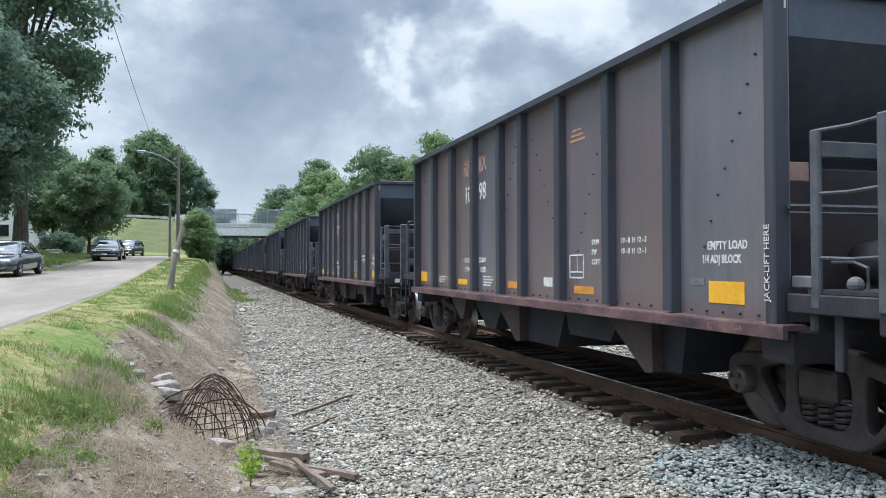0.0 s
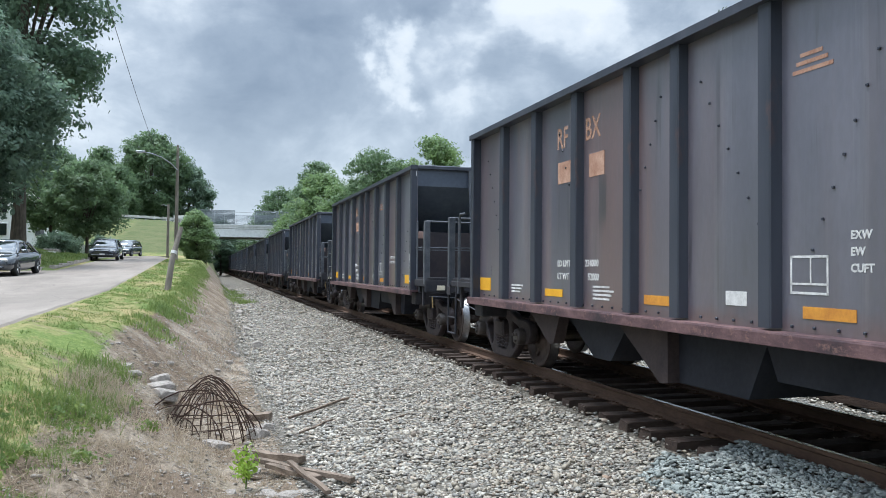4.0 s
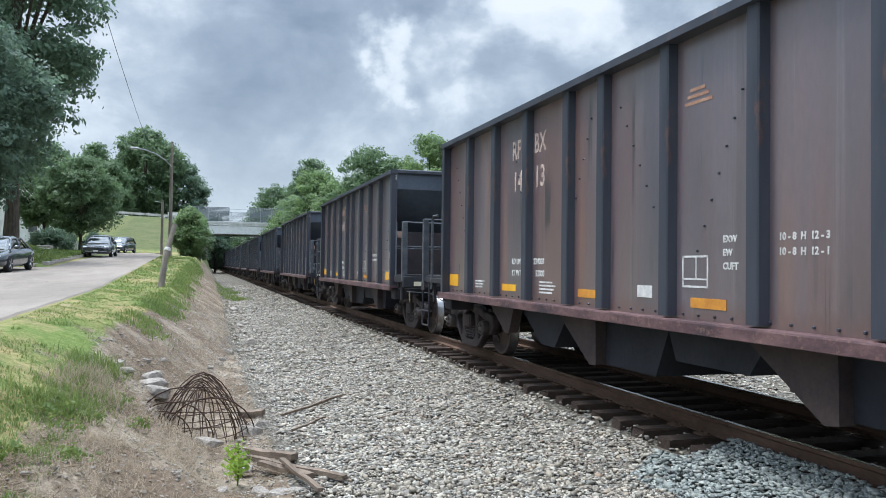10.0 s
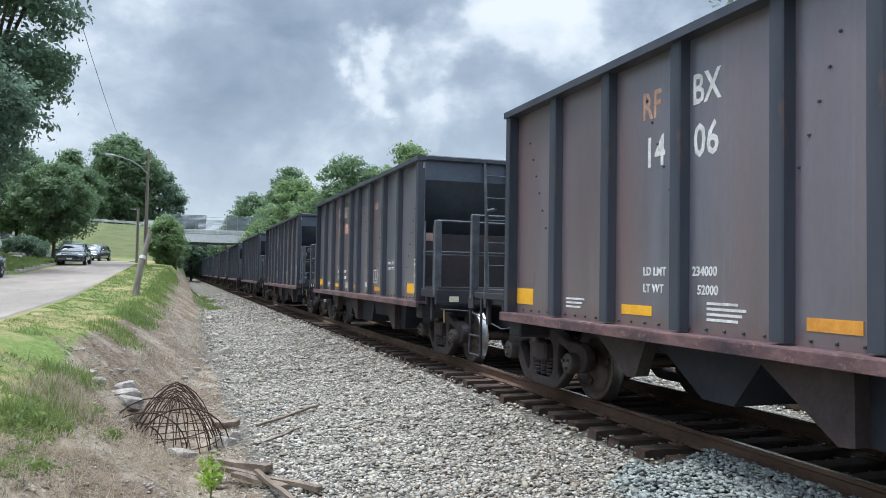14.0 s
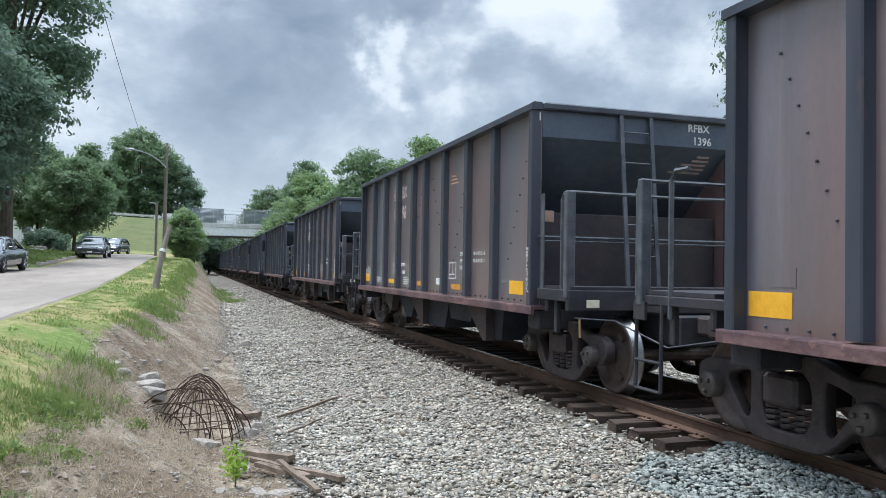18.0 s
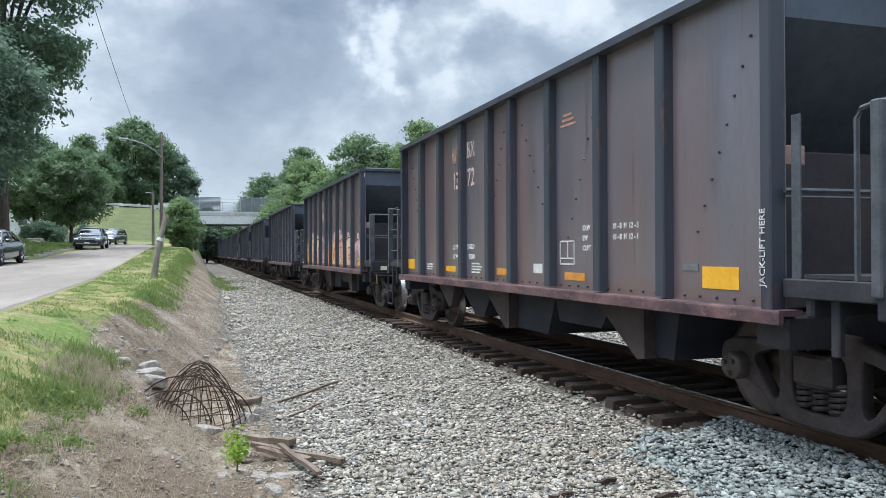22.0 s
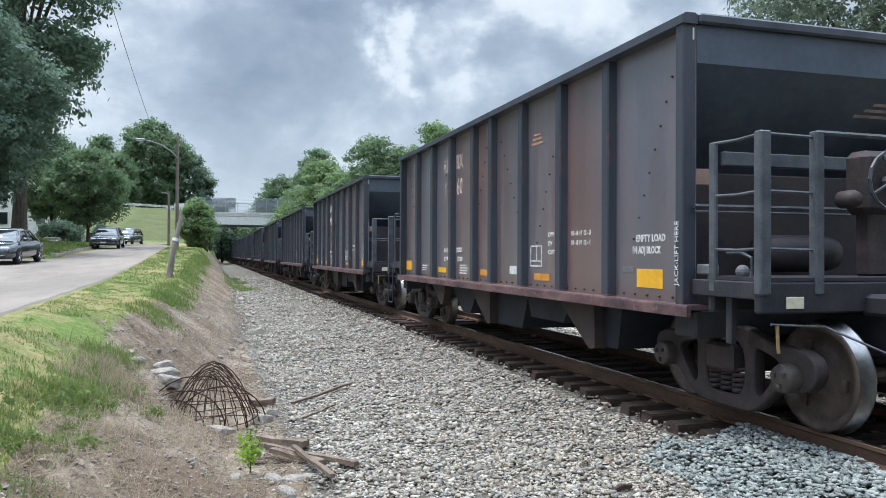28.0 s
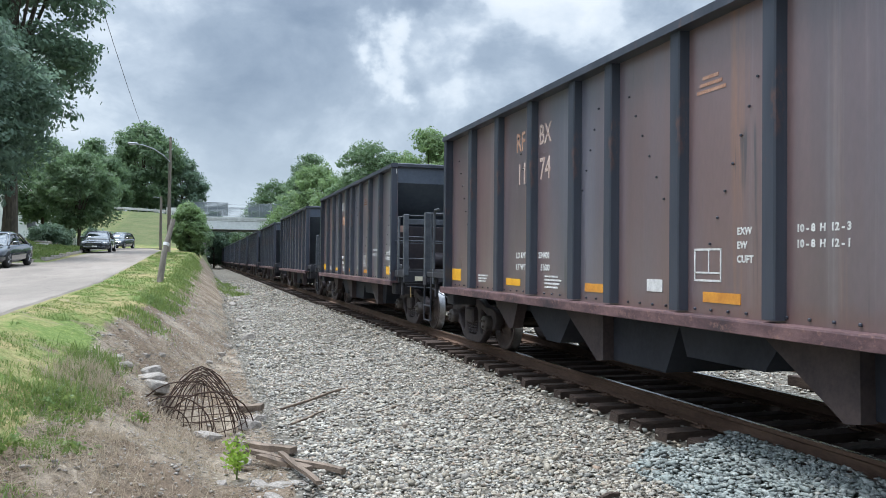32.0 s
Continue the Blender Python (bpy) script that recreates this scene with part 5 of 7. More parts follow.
# the big piece: rounded cream and peach letters in black outline with pink bubbles
g = cars[30]
SLIP = 0.14
BAYS = ((0.12, 1.19), (1.385, 2.365), (2.565, 3.565), (3.765, 4.795), (4.995, 5.655), (5.855, 6.885), (7.085, 8.125), (8.325, 9.335), (9.535, 10.7))
CROWNS = ((1.7, 2.0, 1.98), (2.04, 2.1, 1.98), (1.98, 1.99, 1.9), (1.9, 1.94, 1.62), (1.62, 1.7, 1.66), (1.78, 1.88, 1.97), (1.98, 2.05, 1.9), (1.92, 1.98, 1.8), (1.75, 1.9, 1.6))
for (s0, s1), (za, zm, zb), ink, low in zip(BAYS, CROWNS, ("peach", "cream", "cream", "mauve", "mauve", "peach", "rose", "cream", "pink"), ("pink", "peach", "peach", "pink", "pink", "cream", "peach", "peach", "mauve")):
    w = s1 - s0
    fill(g, [(s + SLIP, z) for s, z in ((s0, 1.13), (s1, 1.13), (s1, zb), (s0 + 0.75 * w, (zm + zb) / 2 + 0.02), (s0 + 0.45 * w, zm), (s0 + 0.15 * w, (za + zm) / 2), (s0, za))], ink, 0)
    fill(g, [(s + SLIP, z) for s, z in ((s0 + 0.02, 1.14), (s0 + 0.7 * w, 1.14), (s0 + 0.55 * w, 1.42), (s0 + 0.3 * w, 1.6), (s0 + 0.02, 1.5))], low, 1)
for s, z, r, ink in ((0.2, 1.75, 0.09, "pink"), (1.5, 2.14, 0.1, "pink"), (1.72, 2.1, 0.09, "rose"), (2.56 + 0.12, 2.04, 0.09, "white"), (2.95, 2.02, 0.07, "pink"), (3.42, 1.98, 0.1, "pink"), (3.9, 1.99, 0.07, "pink"), (4.25, 1.88, 0.08, "white"), (4.4, 1.45, 0.12, "rose"), (5.2, 1.72, 0.12, "pink"),
                     (6.1, 2.0, 0.07, "pink"), (6.38, 1.99, 0.16, "pink"), (6.42, 2.13, 0.035, "white"), (6.62, 1.36, 0.09, "white"), (6.05, 1.35, 0.12, "orange"), (7.25, 2.06, 0.15, "pink"), (7.7, 2.0, 0.1, "pink"), (7.5, 1.4, 0.14, "rose"), (8.6, 2.0, 0.12, "pink"), (8.9, 1.35, 0.13, "orange"), (10.0, 1.9, 0.14, "pink"), (0.75, 1.35, 0.13, "orange"), (1.75, 1.4, 0.12, "peach"), (3.2, 1.35, 0.13, "peach")):
    fill(g, blob(s + SLIP, z, r, 22), ink, 3 if ink == "white" else 2)
for k, (s, ink, tip) in enumerate(zip(RIBS, ("olive", "olive", "mauve", "black", "orange", "orange", "peach", "mauve"), (1.95, 1.9, 1.6, 1.3, 1.55, 1.95, 1.8, 1.7))):
    fill(g, [(s - 0.058, 1.1), (s + 0.058, 1.1), (s + 0.058, tip), (s - 0.058, tip - 0.06)], ink, 0, RIBX)
for pts in ([(0.22, 1.2), (0.3, 1.6), (0.36, 1.98)], [(0.36, 1.98), (0.48, 1.5), (0.52, 1.2)], [(0.3, 1.5), (0.48, 1.48)], [(0.62, 1.95), (0.68, 1.5), (0.8, 1.25), (0.9, 1.6), (1.0, 1.2), (1.12, 1.95)], [(1.42, 2.04), (1.5, 1.6), (1.62, 1.28), (1.78, 1.62), (1.92, 1.22), (2.1, 1.98)], [(1.42, 2.04), (2.34, 1.96)], [(2.58, 1.98), (3.1, 1.97), (3.54, 1.9)], [(2.62, 1.95), (2.62, 1.2), (2.85, 1.4), (3.1, 1.3), (3.3, 1.2)],
            [(2.95, 1.7), (3.05, 1.5), (2.98, 1.35), (2.9, 1.5), (2.95, 1.7)], [(3.5, 1.88), (3.42, 1.5), (3.54, 1.2)], [(3.78, 1.88), (4.0, 1.8), (4.1, 1.6), (4.02, 1.38), (3.85, 1.3)], [(3.82, 1.5), (3.95, 1.62), (3.98, 1.45), (3.82, 1.5)], [(3.8, 1.2), (4.1, 1.28), (4.4, 1.18), (4.75, 1.24)], [(5.02, 1.2), (5.2, 1.28), (5.42, 1.2), (5.62, 1.6)], [(5.24, 1.6), (5.26, 1.4), (5.4, 1.3)],
            [(5.87, 1.76), (6.1, 1.84), (6.34, 1.9), (6.34, 1.7), (6.2, 1.5), (5.98, 1.5), (5.87, 1.7)], [(5.98, 1.72), (6.02, 1.6), (6.2, 1.58), (6.26, 1.66)], [(6.4, 1.56), (6.44, 1.8), (6.58, 1.94), (6.7, 1.96)], [(6.4, 1.56), (6.55, 1.48), (6.78, 1.56)], [(5.9, 1.2), (6.15, 1.28), (6.34, 1.5)], [(6.3, 1.2), (6.4, 1.4), (6.6, 1.45)], [(6.44, 1.66), (6.7, 1.66)],
            [(7.1, 1.96), (7.14, 1.7), (7.02 + 0.1, 1.5), (7.2, 1.25)], [(7.16, 1.82), (7.4, 1.86), (7.75, 1.9), (8.1, 1.75)], [(7.3, 1.4), (7.6, 1.28), (7.9, 1.5), (8.05, 1.3)], [(7.35, 1.62), (7.6, 1.68), (7.7, 1.52), (7.45, 1.45), (7.35, 1.62)], [(8.35, 1.88), (8.8, 1.93), (9.25, 1.75), (9.1, 1.4), (8.6, 1.3)], [(8.55, 1.6), (8.8, 1.65), (8.88, 1.45), (8.6, 1.42)], [(9.6, 1.74), (10.0, 1.86), (10.4, 1.62), (10.2, 1.3), (9.8, 1.25)]):
    line(g, [(s + SLIP, z) for s, z in pts], 0.012, "black", 4)
for pts in ([(4.24, 1.72), (4.33, 1.78), (4.38, 1.68), (4.26, 1.54), (4.42, 1.54)], [(5.14, 1.86), (5.06, 1.7), (5.08, 1.6), (5.18, 1.6), (5.18, 1.7), (5.08, 1.7)], [(5.9, 1.82), (6.2, 1.91), (6.34, 1.94)]):
    line(g, [(s + SLIP, z) for s, z in pts], 0.016, "white", 5)
# white tags
STROKES = {"H": (((0.05, 0), (0.0, 0.5), (0.05, 1)), ((0.9, 0), (0.95, 0.5), (0.9, 1)), ((0.0, 0.45), (0.95, 0.55))), "C": (((0.9, 0.85), (0.5, 1.0), (0.1, 0.6), (0.3, 0.1), (0.9, 0.15)),), "+": (((0.5, 0), (0.5, 1)), ((0, 0.5), (1, 0.5))),
           "A": (((0, 0), (0.3, 0.95), (0.7, 0.9), (0.9, 0.0)), ((0.15, 0.45), (0.8, 0.45))), "B": (((0.1, 0), (0.1, 1)), ((0.1, 1), (0.8, 0.85), (0.3, 0.55), (0.9, 0.3), (0.1, 0.0))), "O": (((0.5, 1), (0.05, 0.55), (0.4, 0.0), (0.95, 0.4), (0.5, 1.0)),)}
for word, s, z, w, h in (("HHCH", 1.42, 1.56, 0.185, 0.22), ("+", 1.8, 1.47, 0.12, 0.08), ("ABHO", 1.5, 1.26, 0.19, 0.2)):
    for i, ch in enumerate(word):
        for st in STROKES[ch]:
            line(cars[2], [(s + i * w * 1.1 + a * w * 0.85 + SLIP, z + b * h - 0.015 * i) for a, b in st], 0.014, "white")
line(cars[2], [(1.66 + SLIP, 1.19), (1.9 + SLIP, 1.23), (2.1 + SLIP, 1.19), (1.75 + SLIP, 1.15), (2.0 + SLIP, 1.14)], 0.012, "white")
for i in range(4):
    line(cars[2], [(0.86 + 0.08 * i + SLIP, 1.13), (0.9 + 0.08 * i + SLIP, 1.36), (0.93 + 0.08 * i + SLIP, 1.18)], 0.012, "white")
for i in range(7):
    s = 6.1 + i * 0.16
    line(cars[26], [(s - 0.12, 1.95), (s, 2.1), (s + 0.1, 1.8), (s + 0.06, 1.5), (s + 0.12, 1.14)], 0.016, "white")
scrawl(cars[26], 1.62, 1.38, 0.75, 0.2, 4, 0.014, "white", 6)
scrawl(cars[32], 1.62, 1.38, 0.8, 0.3, 4, 0.016, "white", 7)
scrawl(cars[16], 1.65, 1.35, 0.75, 0.22, 4, 0.018, "white", 8)
scrawl(cars[11], 1.65, 1.28, 0.7, 0.22, 4, 0.014, "mauve", 9)
scrawl(cars[31], 1.65, 1.35, 0.6, 0.2, 3, 0.014, "white", 10)
for n, ink in ((23, "white"), (31, "white")):
    line(cars[n], [(6.35, 1.62), (6.15, 1.68), (6.1, 1.45), (6.25, 1.25), (6.38, 1.5), (6.3, 1.68)], 0.015, ink)
    scrawl(cars[n], 6.42, 1.3, 0.55, 0.35, 3, 0.016, ink, 12 + n)
scrawl(cars[24], 0.35, 1.2, 0.6, 0.35, 3, 0.012, "white", 15)
scrawl(cars[9], 8.6, 1.3, 0.7, 0.4, 3, 0.018, "white", 16)
fill(cars[9], [(1.55, 1.12), (2.45, 1.15), (2.4, 1.85), (2.0, 1.95), (1.6, 1.7)], "white", 0)
fill(cars[9], [(1.75, 1.75), (2.1, 1.8), (2.15, 2.05), (1.9, 2.1)], "pink", 1)
fill(cars[9], [(2.75, 1.25), (3.1, 1.2), (3.15, 1.5), (2.85, 1.6)], "white", 0)
fill(cars[9], blob(1.9, 1.5, 0.14), "pink", 1)
for pts in ([(1.6, 1.2), (1.75, 1.7), (1.85, 1.3), (2.0, 1.75), (2.1, 1.2)], [(2.15, 1.6), (2.35, 1.65), (2.3, 1.35), (2.15, 1.3)], [(2.8, 1.5), (3.0, 1.45), (2.95, 1.3), (2.82, 1.35), (2.85, 1.5)]):
    line(cars[9], pts, 0.02, "black")
for o in bases.values():
    for ch in list(o.children_recursive):
        bpy.data.objects.remove(ch)
    bpy.data.objects.remove(o)


# ---- plants ----
def arrays_mesh(name, verts, faces, mat):
    """A mesh from numpy arrays; faces all have the same number of corners."""
    me = bpy.data.meshes.new(name)
    nv, (nf, k) = len(verts), faces.shape
    me.vertices.add(nv)
    me.vertices.foreach_set("co", np.ascontiguousarray(verts, dtype=np.float32).ravel())
    me.loops.add(nf * k)
    me.loops.foreach_set("vertex_index", np.ascontiguousarray(faces, dtype=np.int32).ravel())
    me.polygons.add(nf)
    me.polygons.foreach_set("loop_start", np.arange(0, nf * k, k, dtype=np.int32))
    me.update(calc_edges=True)
    me.materials.append(mat)
    return me


def leaf_cloud(rng, centres, radii, count, size, flat=0.75):
    """Kite-shaped leaves scattered through clumps; returns vertices and faces."""
    w = radii ** 2
    sprigs = max(1, count // 7)
    pick = rng.choice(len(centres), sprigs, p=w / w.sum())
    d = rng.normal(size=(sprigs, 3))
    d /= np.linalg.norm(d, axis=1)[:, None]
    reach = radii[pick] * (0.35 + 0.95 * rng.random(sprigs) ** 0.7)
    pos = centres[pick] + d * reach[:, None] * np.array((1, 1, flat))
    # each sprig carries a fan of leaves that face much the same way
    of = rng.integers(0, sprigs, count)
    d = d[of]
    pos = pos[of] + rng.normal(size=(count, 3)) * size * np.array((0.95, 0.95, 0.5))
    n = d + rng.normal(size=(sprigs, 3))[of] * 0.5 + rng.normal(size=(count, 3)) * 0.3 + np.array((0, 0, 0.45))
    n /= np.linalg.norm(n, axis=1)[:, None]
    a = np.cross(n, rng.normal(size=(count, 3)))
    a /= np.linalg.norm(a, axis=1)[:, None] + 1e-9
    b = np.cross(n, a)
    s = size * (0.6 + 0.8 * rng.random(count))[:, None]
    droop = np.array((0, 0, -0.25))
    v = np.stack((pos - a * s * 0.6, pos + b * s * 0.38 + droop * s * 0.1, pos + a * s * 0.7 + droop * s * 0.6, pos - b * s * 0.38 + droop * s * 0.1), 1).reshape(-1, 3)
    f = np.arange(count * 4).reshape(-1, 4)
    return v, f


def tree(name, x, y, h, r, seed, mat, leaves, leaf, label, bare=0.28, shape="round", clumps=60, lean=0.0):
    rng = np.random.default_rng(seed)
    rnd = random.Random(seed)
    z0 = land_z(x, y) - 0.1
    base = thing(name, label, "tree" if h > 5 else "bush", pose(x, y, z0))
    lo = h * bare
    cs, rs = [], []
    while len(cs) < clumps:
        u, th, q = rnd.random(), rnd.uniform(0, 2 * math.pi), math.sqrt(rnd.random())
        if shape == "round":
            env = math.sqrt(max(0.02, 1 - (2 * u - 0.9) ** 2 / 1.25)) if u > 0.12 else 0.55
        elif shape == "cone":
            env = (1 - u) ** 0.75 * 1.02 + 0.1
        else:
            env = 0.55 + 0.45 * math.sin(u * math.pi)
        env *= 0.86 + 0.3 * noise.noise((math.cos(th) * 1.7 + seed, math.sin(th) * 1.7, u * 3))
        cr = r * rnd.choice((0.1, 0.14, 0.18, 0.22, 0.27)) * rnd.uniform(0.85, 1.1) * (0.75 if shape == "cone" else 1)
        rad = max(0.0, r * env - cr * 0.7) * (0.5 + 0.5 * q)
        cs.append((rad * math.cos(th) + lean * u, rad * math.sin(th), lo + (h - lo) * (0.06 + 0.9 * u)))
        rs.append(cr)
    cs, rs = np.array(cs), np.array(rs)
    v, f = leaf_cloud(rng, cs, rs, leaves, leaf)
    part("crown", arrays_mesh("crown", v, f, mat), None, base)
    bm = bmesh.new()
    tr = max(0.06, h * 0.022)
    tube(bm, [(0, 0, 0), (0.1 * tr, 0, h * 0.12), (lean * 0.2, 0.2 * tr, h * 0.4), (lean * 0.5, 0, h * 0.72)], tr, 9, tr * 0.25)
    for i in range(min(14, clumps // 3)):
        c = Vector(cs[rnd.randrange(len(cs))])
        s = Vector((lean * 0.2, 0, rnd.uniform(0.25, 0.6) * h))
        tube(bm, [s, s.lerp(c, 0.5) + Vector((0, 0, 0.03 * h)), c], tr * 0.38, 5, tr * 0.07)
    part("trunk", bm, M_BARK, base)
    return base


tree("deciduous_tree", -13.5, 64, 27, 8.0, 1, M_LEAF, 40300, 0.30, "tall dark green deciduous tree with open drooping boughs", 0.3, "open", 90)
tree("conifer_tree", -13.2, 47, 13.2, 6.2, 2, M_LEAF_SPRUCE, 46500, 0.2, "dense dark blue-green tree on the verge of the street", 0.16, "round", 165)
tree("conifer_tree", -15.8, 40, 9.5, 4.6, 3, M_LEAF_SPRUCE, 24800, 0.17, "dense dark blue-green tree on the verge of the street", 0.18, "round", 120)
tree("deciduous_tree", -17, 58, 15, 6, 4, M_LEAF_MID, 18600, 0.23, "dark green deciduous tree behind the verge", 0.2, "round", 90)
tree("deciduous_tree", -10.6, 77, 8.6, 4.2, 5, M_LEAF_MID, 26000, 0.19, "low dark green shade tree beside the street", 0.2, "round", 90)
tree("deciduous_tree", -14.5, 82, 9.5, 4.5, 6, M_LEAF_MID, 15500, 0.22, "dark green shade tree beside the street", 0.22, "round", 75)
tree("deciduous_tree", 2.6, 172, 12.0, 4.6, 10, M_LEAF, 13950, 0.30, "dark green tree behind the bridge", 0.05, "round", 75)
tree("bush", -1.05, 80, 4.8, 2.2, 12, M_LEAF_LIGHT, 24000, 0.15, "rounded light green bush on the slope by the track", 0.0, "round", 130)
tree("bush", -0.2, 84, 3.4, 1.7, 13, M_LEAF_MID, 7000, 0.17, "rounded green bush on the slope by the track", 0.02, "round", 34)
tree("deciduous_tree", 15.5, 180, 18.5, 8.0, 14, M_LEAF_MID, 21700, 0.35, "mid green tree beyond the bridge", 0.05, "round", 90)
tree("deciduous_tree", 23.5, 176, 20, 7.5, 15, M_LEAF_MID, 15500, 0.36, "mid green tree beyond the bridge", 0.05, "round", 75)
tree("deciduous_tree", 25.0, 124, 14.5, 6.0, 19, M_LEAF_MID, 13950, 0.29, "mid green tree on the far side of the track", 0.05, "round", 75)
tree("deciduous_tree", 18.0, 156, 15.0, 6.0, 20, M_LEAF_MID, 13950, 0.32, "mid green tree beside the bridge", 0.05, "round", 75)
tree("deciduous_tree", 32.0, 29.5, 20, 9.4, 21, M_LEAF_GREY, 52000, 0.19, "tall grey-green shade tree on the far side of the track", 0.42, "round", 120)
tree("deciduous_tree", 41.0, 27, 17, 6.5, 22, M_LEAF, 17050, 0.24, "dark green shade tree beside the white house", 0.2, "round", 75)
tree("deciduous_tree", 44.0, 46, 13, 6.0, 23, M_LEAF, 13950, 0.24, "dark green tree behind the white house", 0.15, "round", 75)
for i, (x, y, h, r) in enumerate(((-2, 232, 10, 6), (12, 262, 12, 8), (20, 225, 13, 7), (-12, 210, 13, 7), (4, 330, 12, 9), (30, 205, 15, 8))):
    tree("deciduous_tree", x, y, h, r, 30 + i, M_LEAF_MID, 5000, 0.6, "mid green tree in the cutting beyond the bridge", 0.03, "round", 40)
for i, (x, y, h, r) in enumerate(((-26, 70, 13, 6), (-30, 95, 16, 8), (-24, 118, 15, 7), (-34, 60, 14, 7), (-24, 50, 12, 5))):
    tree("deciduous_tree", x, y, h, r, 50 + i, M_LEAF, 6000, 0.45, "dark green tree among the gardens", 0.08, "round", 46)

tree("deciduous_tree", -20.5, 176, 17.0, 6.5, 7, M_LEAF_MID, 17000, 0.40, "slender mid green tree on the bank", 0.05, "open", 66)
tree("deciduous_tree", -11.2, 168, 18.5, 8.6, 8, M_LEAF_MID, 36000, 0.40, "broad dark green tree on the bank above the street", 0.02, "round", 120)
tree("deciduous_tree", -4.0, 170, 13.5, 6.4, 9, M_LEAF, 24000, 0.38, "broad dark green tree on the bank above the street", 0.02, "round", 90)
tree("deciduous_tree", -17.0, 158, 10.5, 5.5, 11, M_LEAF_MID, 14000, 0.36, "mid green tree at the foot of the bank", 0.02, "round", 70)
tree("deciduous_tree", 19.2, 135, 16.0, 7.0, 16, M_LEAF_LIGHT, 24000, 0.30, "light green tree on the far side of the track", 0.02, "round", 90)
tree("deciduous_tree", 16.2, 146, 12.5, 5.5, 24, M_LEAF_LIGHT, 14000, 0.32, "light green tree beside the bridge", 0.02, "round", 70)
tree("deciduous_tree", 23.2, 113, 18.4, 6.6, 17, M_LEAF_MID, 26000, 0.27, "airy mid green tree on the far side of the track", 0.05, "open", 90)
tree("deciduous_tree", 26.4, 108, 15.5, 5.8, 25, M_LEAF_MID, 15000, 0.28, "mid green tree on the far side of the track", 0.02, "round", 70)
tree("deciduous_tree", 30.0, 103, 19.0, 6.0, 18, M_LEAF_LIGHT, 20000, 0.27, "light green tree on the far side of the track", 0.05, "round", 80)

tree("deciduous_tree", 17.6, 140, 11.5, 6.0, 26, M_LEAF_MID, 14000, 0.32, "mid green tree on the far side of the track", 0.02, "open", 90)
tree("deciduous_tree", 21.2, 124, 13.5, 6.0, 27, M_LEAF_LIGHT, 15000, 0.3, "light green tree on the far side of the track", 0.02, "open", 90)
tree("deciduous_tree", 27.6, 113, 15.0, 6.5, 28, M_LEAF_LIGHT, 15000, 0.3, "light green tree on the far side of the track", 0.02, "open", 90)

# ---- overbridge ----
BY = 150.0
SCREEN_A, SCREEN_B, SCREEN_C = -2.7, 4.67, 8.3
bridge = thing("road_bridge", "pale concrete road overbridge with a mesh fence along its parapet", "bridge", pose(0, BY, 0))


def slab(name, x0, x1, y0, y1, z0, z1, mat, parent, bev=0.05, label=""):
    bm = bmesh.new()
    box(bm, x0, x1, y0, y1, z0, z1, bev)
    return part(name, bm, mat, parent, label)


slab("girder", -2.2, 34, -0.3, 1.2, 7.0, 8.55, M_WHITE, bridge)
slab("girder", -2.2, 34, 9.6, 10.8, 7.0, 8.55, M_CONCRETE, bridge)
slab("deck", -9, 40, -0.35, 11.2, 8.55, 8.85, M_CONCRETE, bridge)
slab("parapet", -9, 40, -0.35, -0.05, 8.85, 9.35, M_CONCRETE, bridge)
slab("parapet", -9, 40, 10.9, 11.2, 8.85, 9.35, M_CONCRETE, bridge)
slab("abutment", -6, 0.9, 0.1, 10.7, -0.6, 7.0, M_CONC_OLD, bridge, 0.05, "stained grey concrete abutment")
slab("abutment", 15, 34, 0.1, 10.7, -0.6, 7.0, M_CONC_OLD, bridge, 0.05, "stained grey concrete abutment")
# mesh screens along both parapets, with a gap over the track
for yy, spans in ((-0.2, ((SCREEN_A, SCREEN_B), (SCREEN_C, 37.0))), (11.05, ((-3.0, 37.0),))):
    for x0, x1 in spans:
        count = max(2, round((x1 - x0) / 2.1))
        for i in range(count + 1):
            x = x0 + (x1 - x0) * i / count
            bm = bmesh.new()
            tube(bm, [(x, yy, 9.35), (x, yy, 11.95)], 0.05, 6)
            part("fence_post", bm, M_GALV, bridge)
        for j in range(12):
            bm = bmesh.new()
            zz = 9.5 + j * 0.215
            box(bm, x0, x1, yy - 0.02, yy + 0.02, zz, zz + (0.15 if yy < 0 else 0.06), 0.008)
            part("fence_slat", bm, M_SCREEN, bridge)
for zz in (9.75, 10.4, 11.05, 11.7):
    bm = bmesh.new()
    tube(bm, [(SCREEN_B, -0.2, zz), (SCREEN_C, -0.2, zz)], 0.045, 5)
    part("fence_rail", bm, M_GALV, bridge)

guard = thing("guard_rail", "pale steel guard rail on the bank of the bridge approach", "guard rail")
for i in range(9):
    x = -15.5 + i * 1.35
    z = land_z(x, 139)
    bm = bmesh.new()
    box(bm, x - 0.08, x + 0.08, 138.95, 139.1, z - 0.3, z + 0.75, 0.01)
    part("post", bm, M_GALV, guard)
bm = bmesh.new()
zg = [land_z(x, 139) for x in (-15.5, -4.7)]
prism(bm, ((138.86, 0.42), (138.92, 0.5), (138.86, 0.58), (138.92, 0.66), (138.86, 0.74), (138.9, 0.76), (138.96, 0.66), (138.9, 0.58), (138.96, 0.5), (138.9, 0.4)), "x", -15.8, -4.4)
for v in bm.verts:
    v.co.z += zg[0] if v.co.x < -10 else zg[1]
part("beam", bm, M_CONCRETE, guard)
sign = thing("utility_cabinet", "white steel cabinet on the bank by the guard rail", "cabinet", pose(-4.4, 139.5, land_z(-4.4, 139.5)))
bm = bmesh.new()
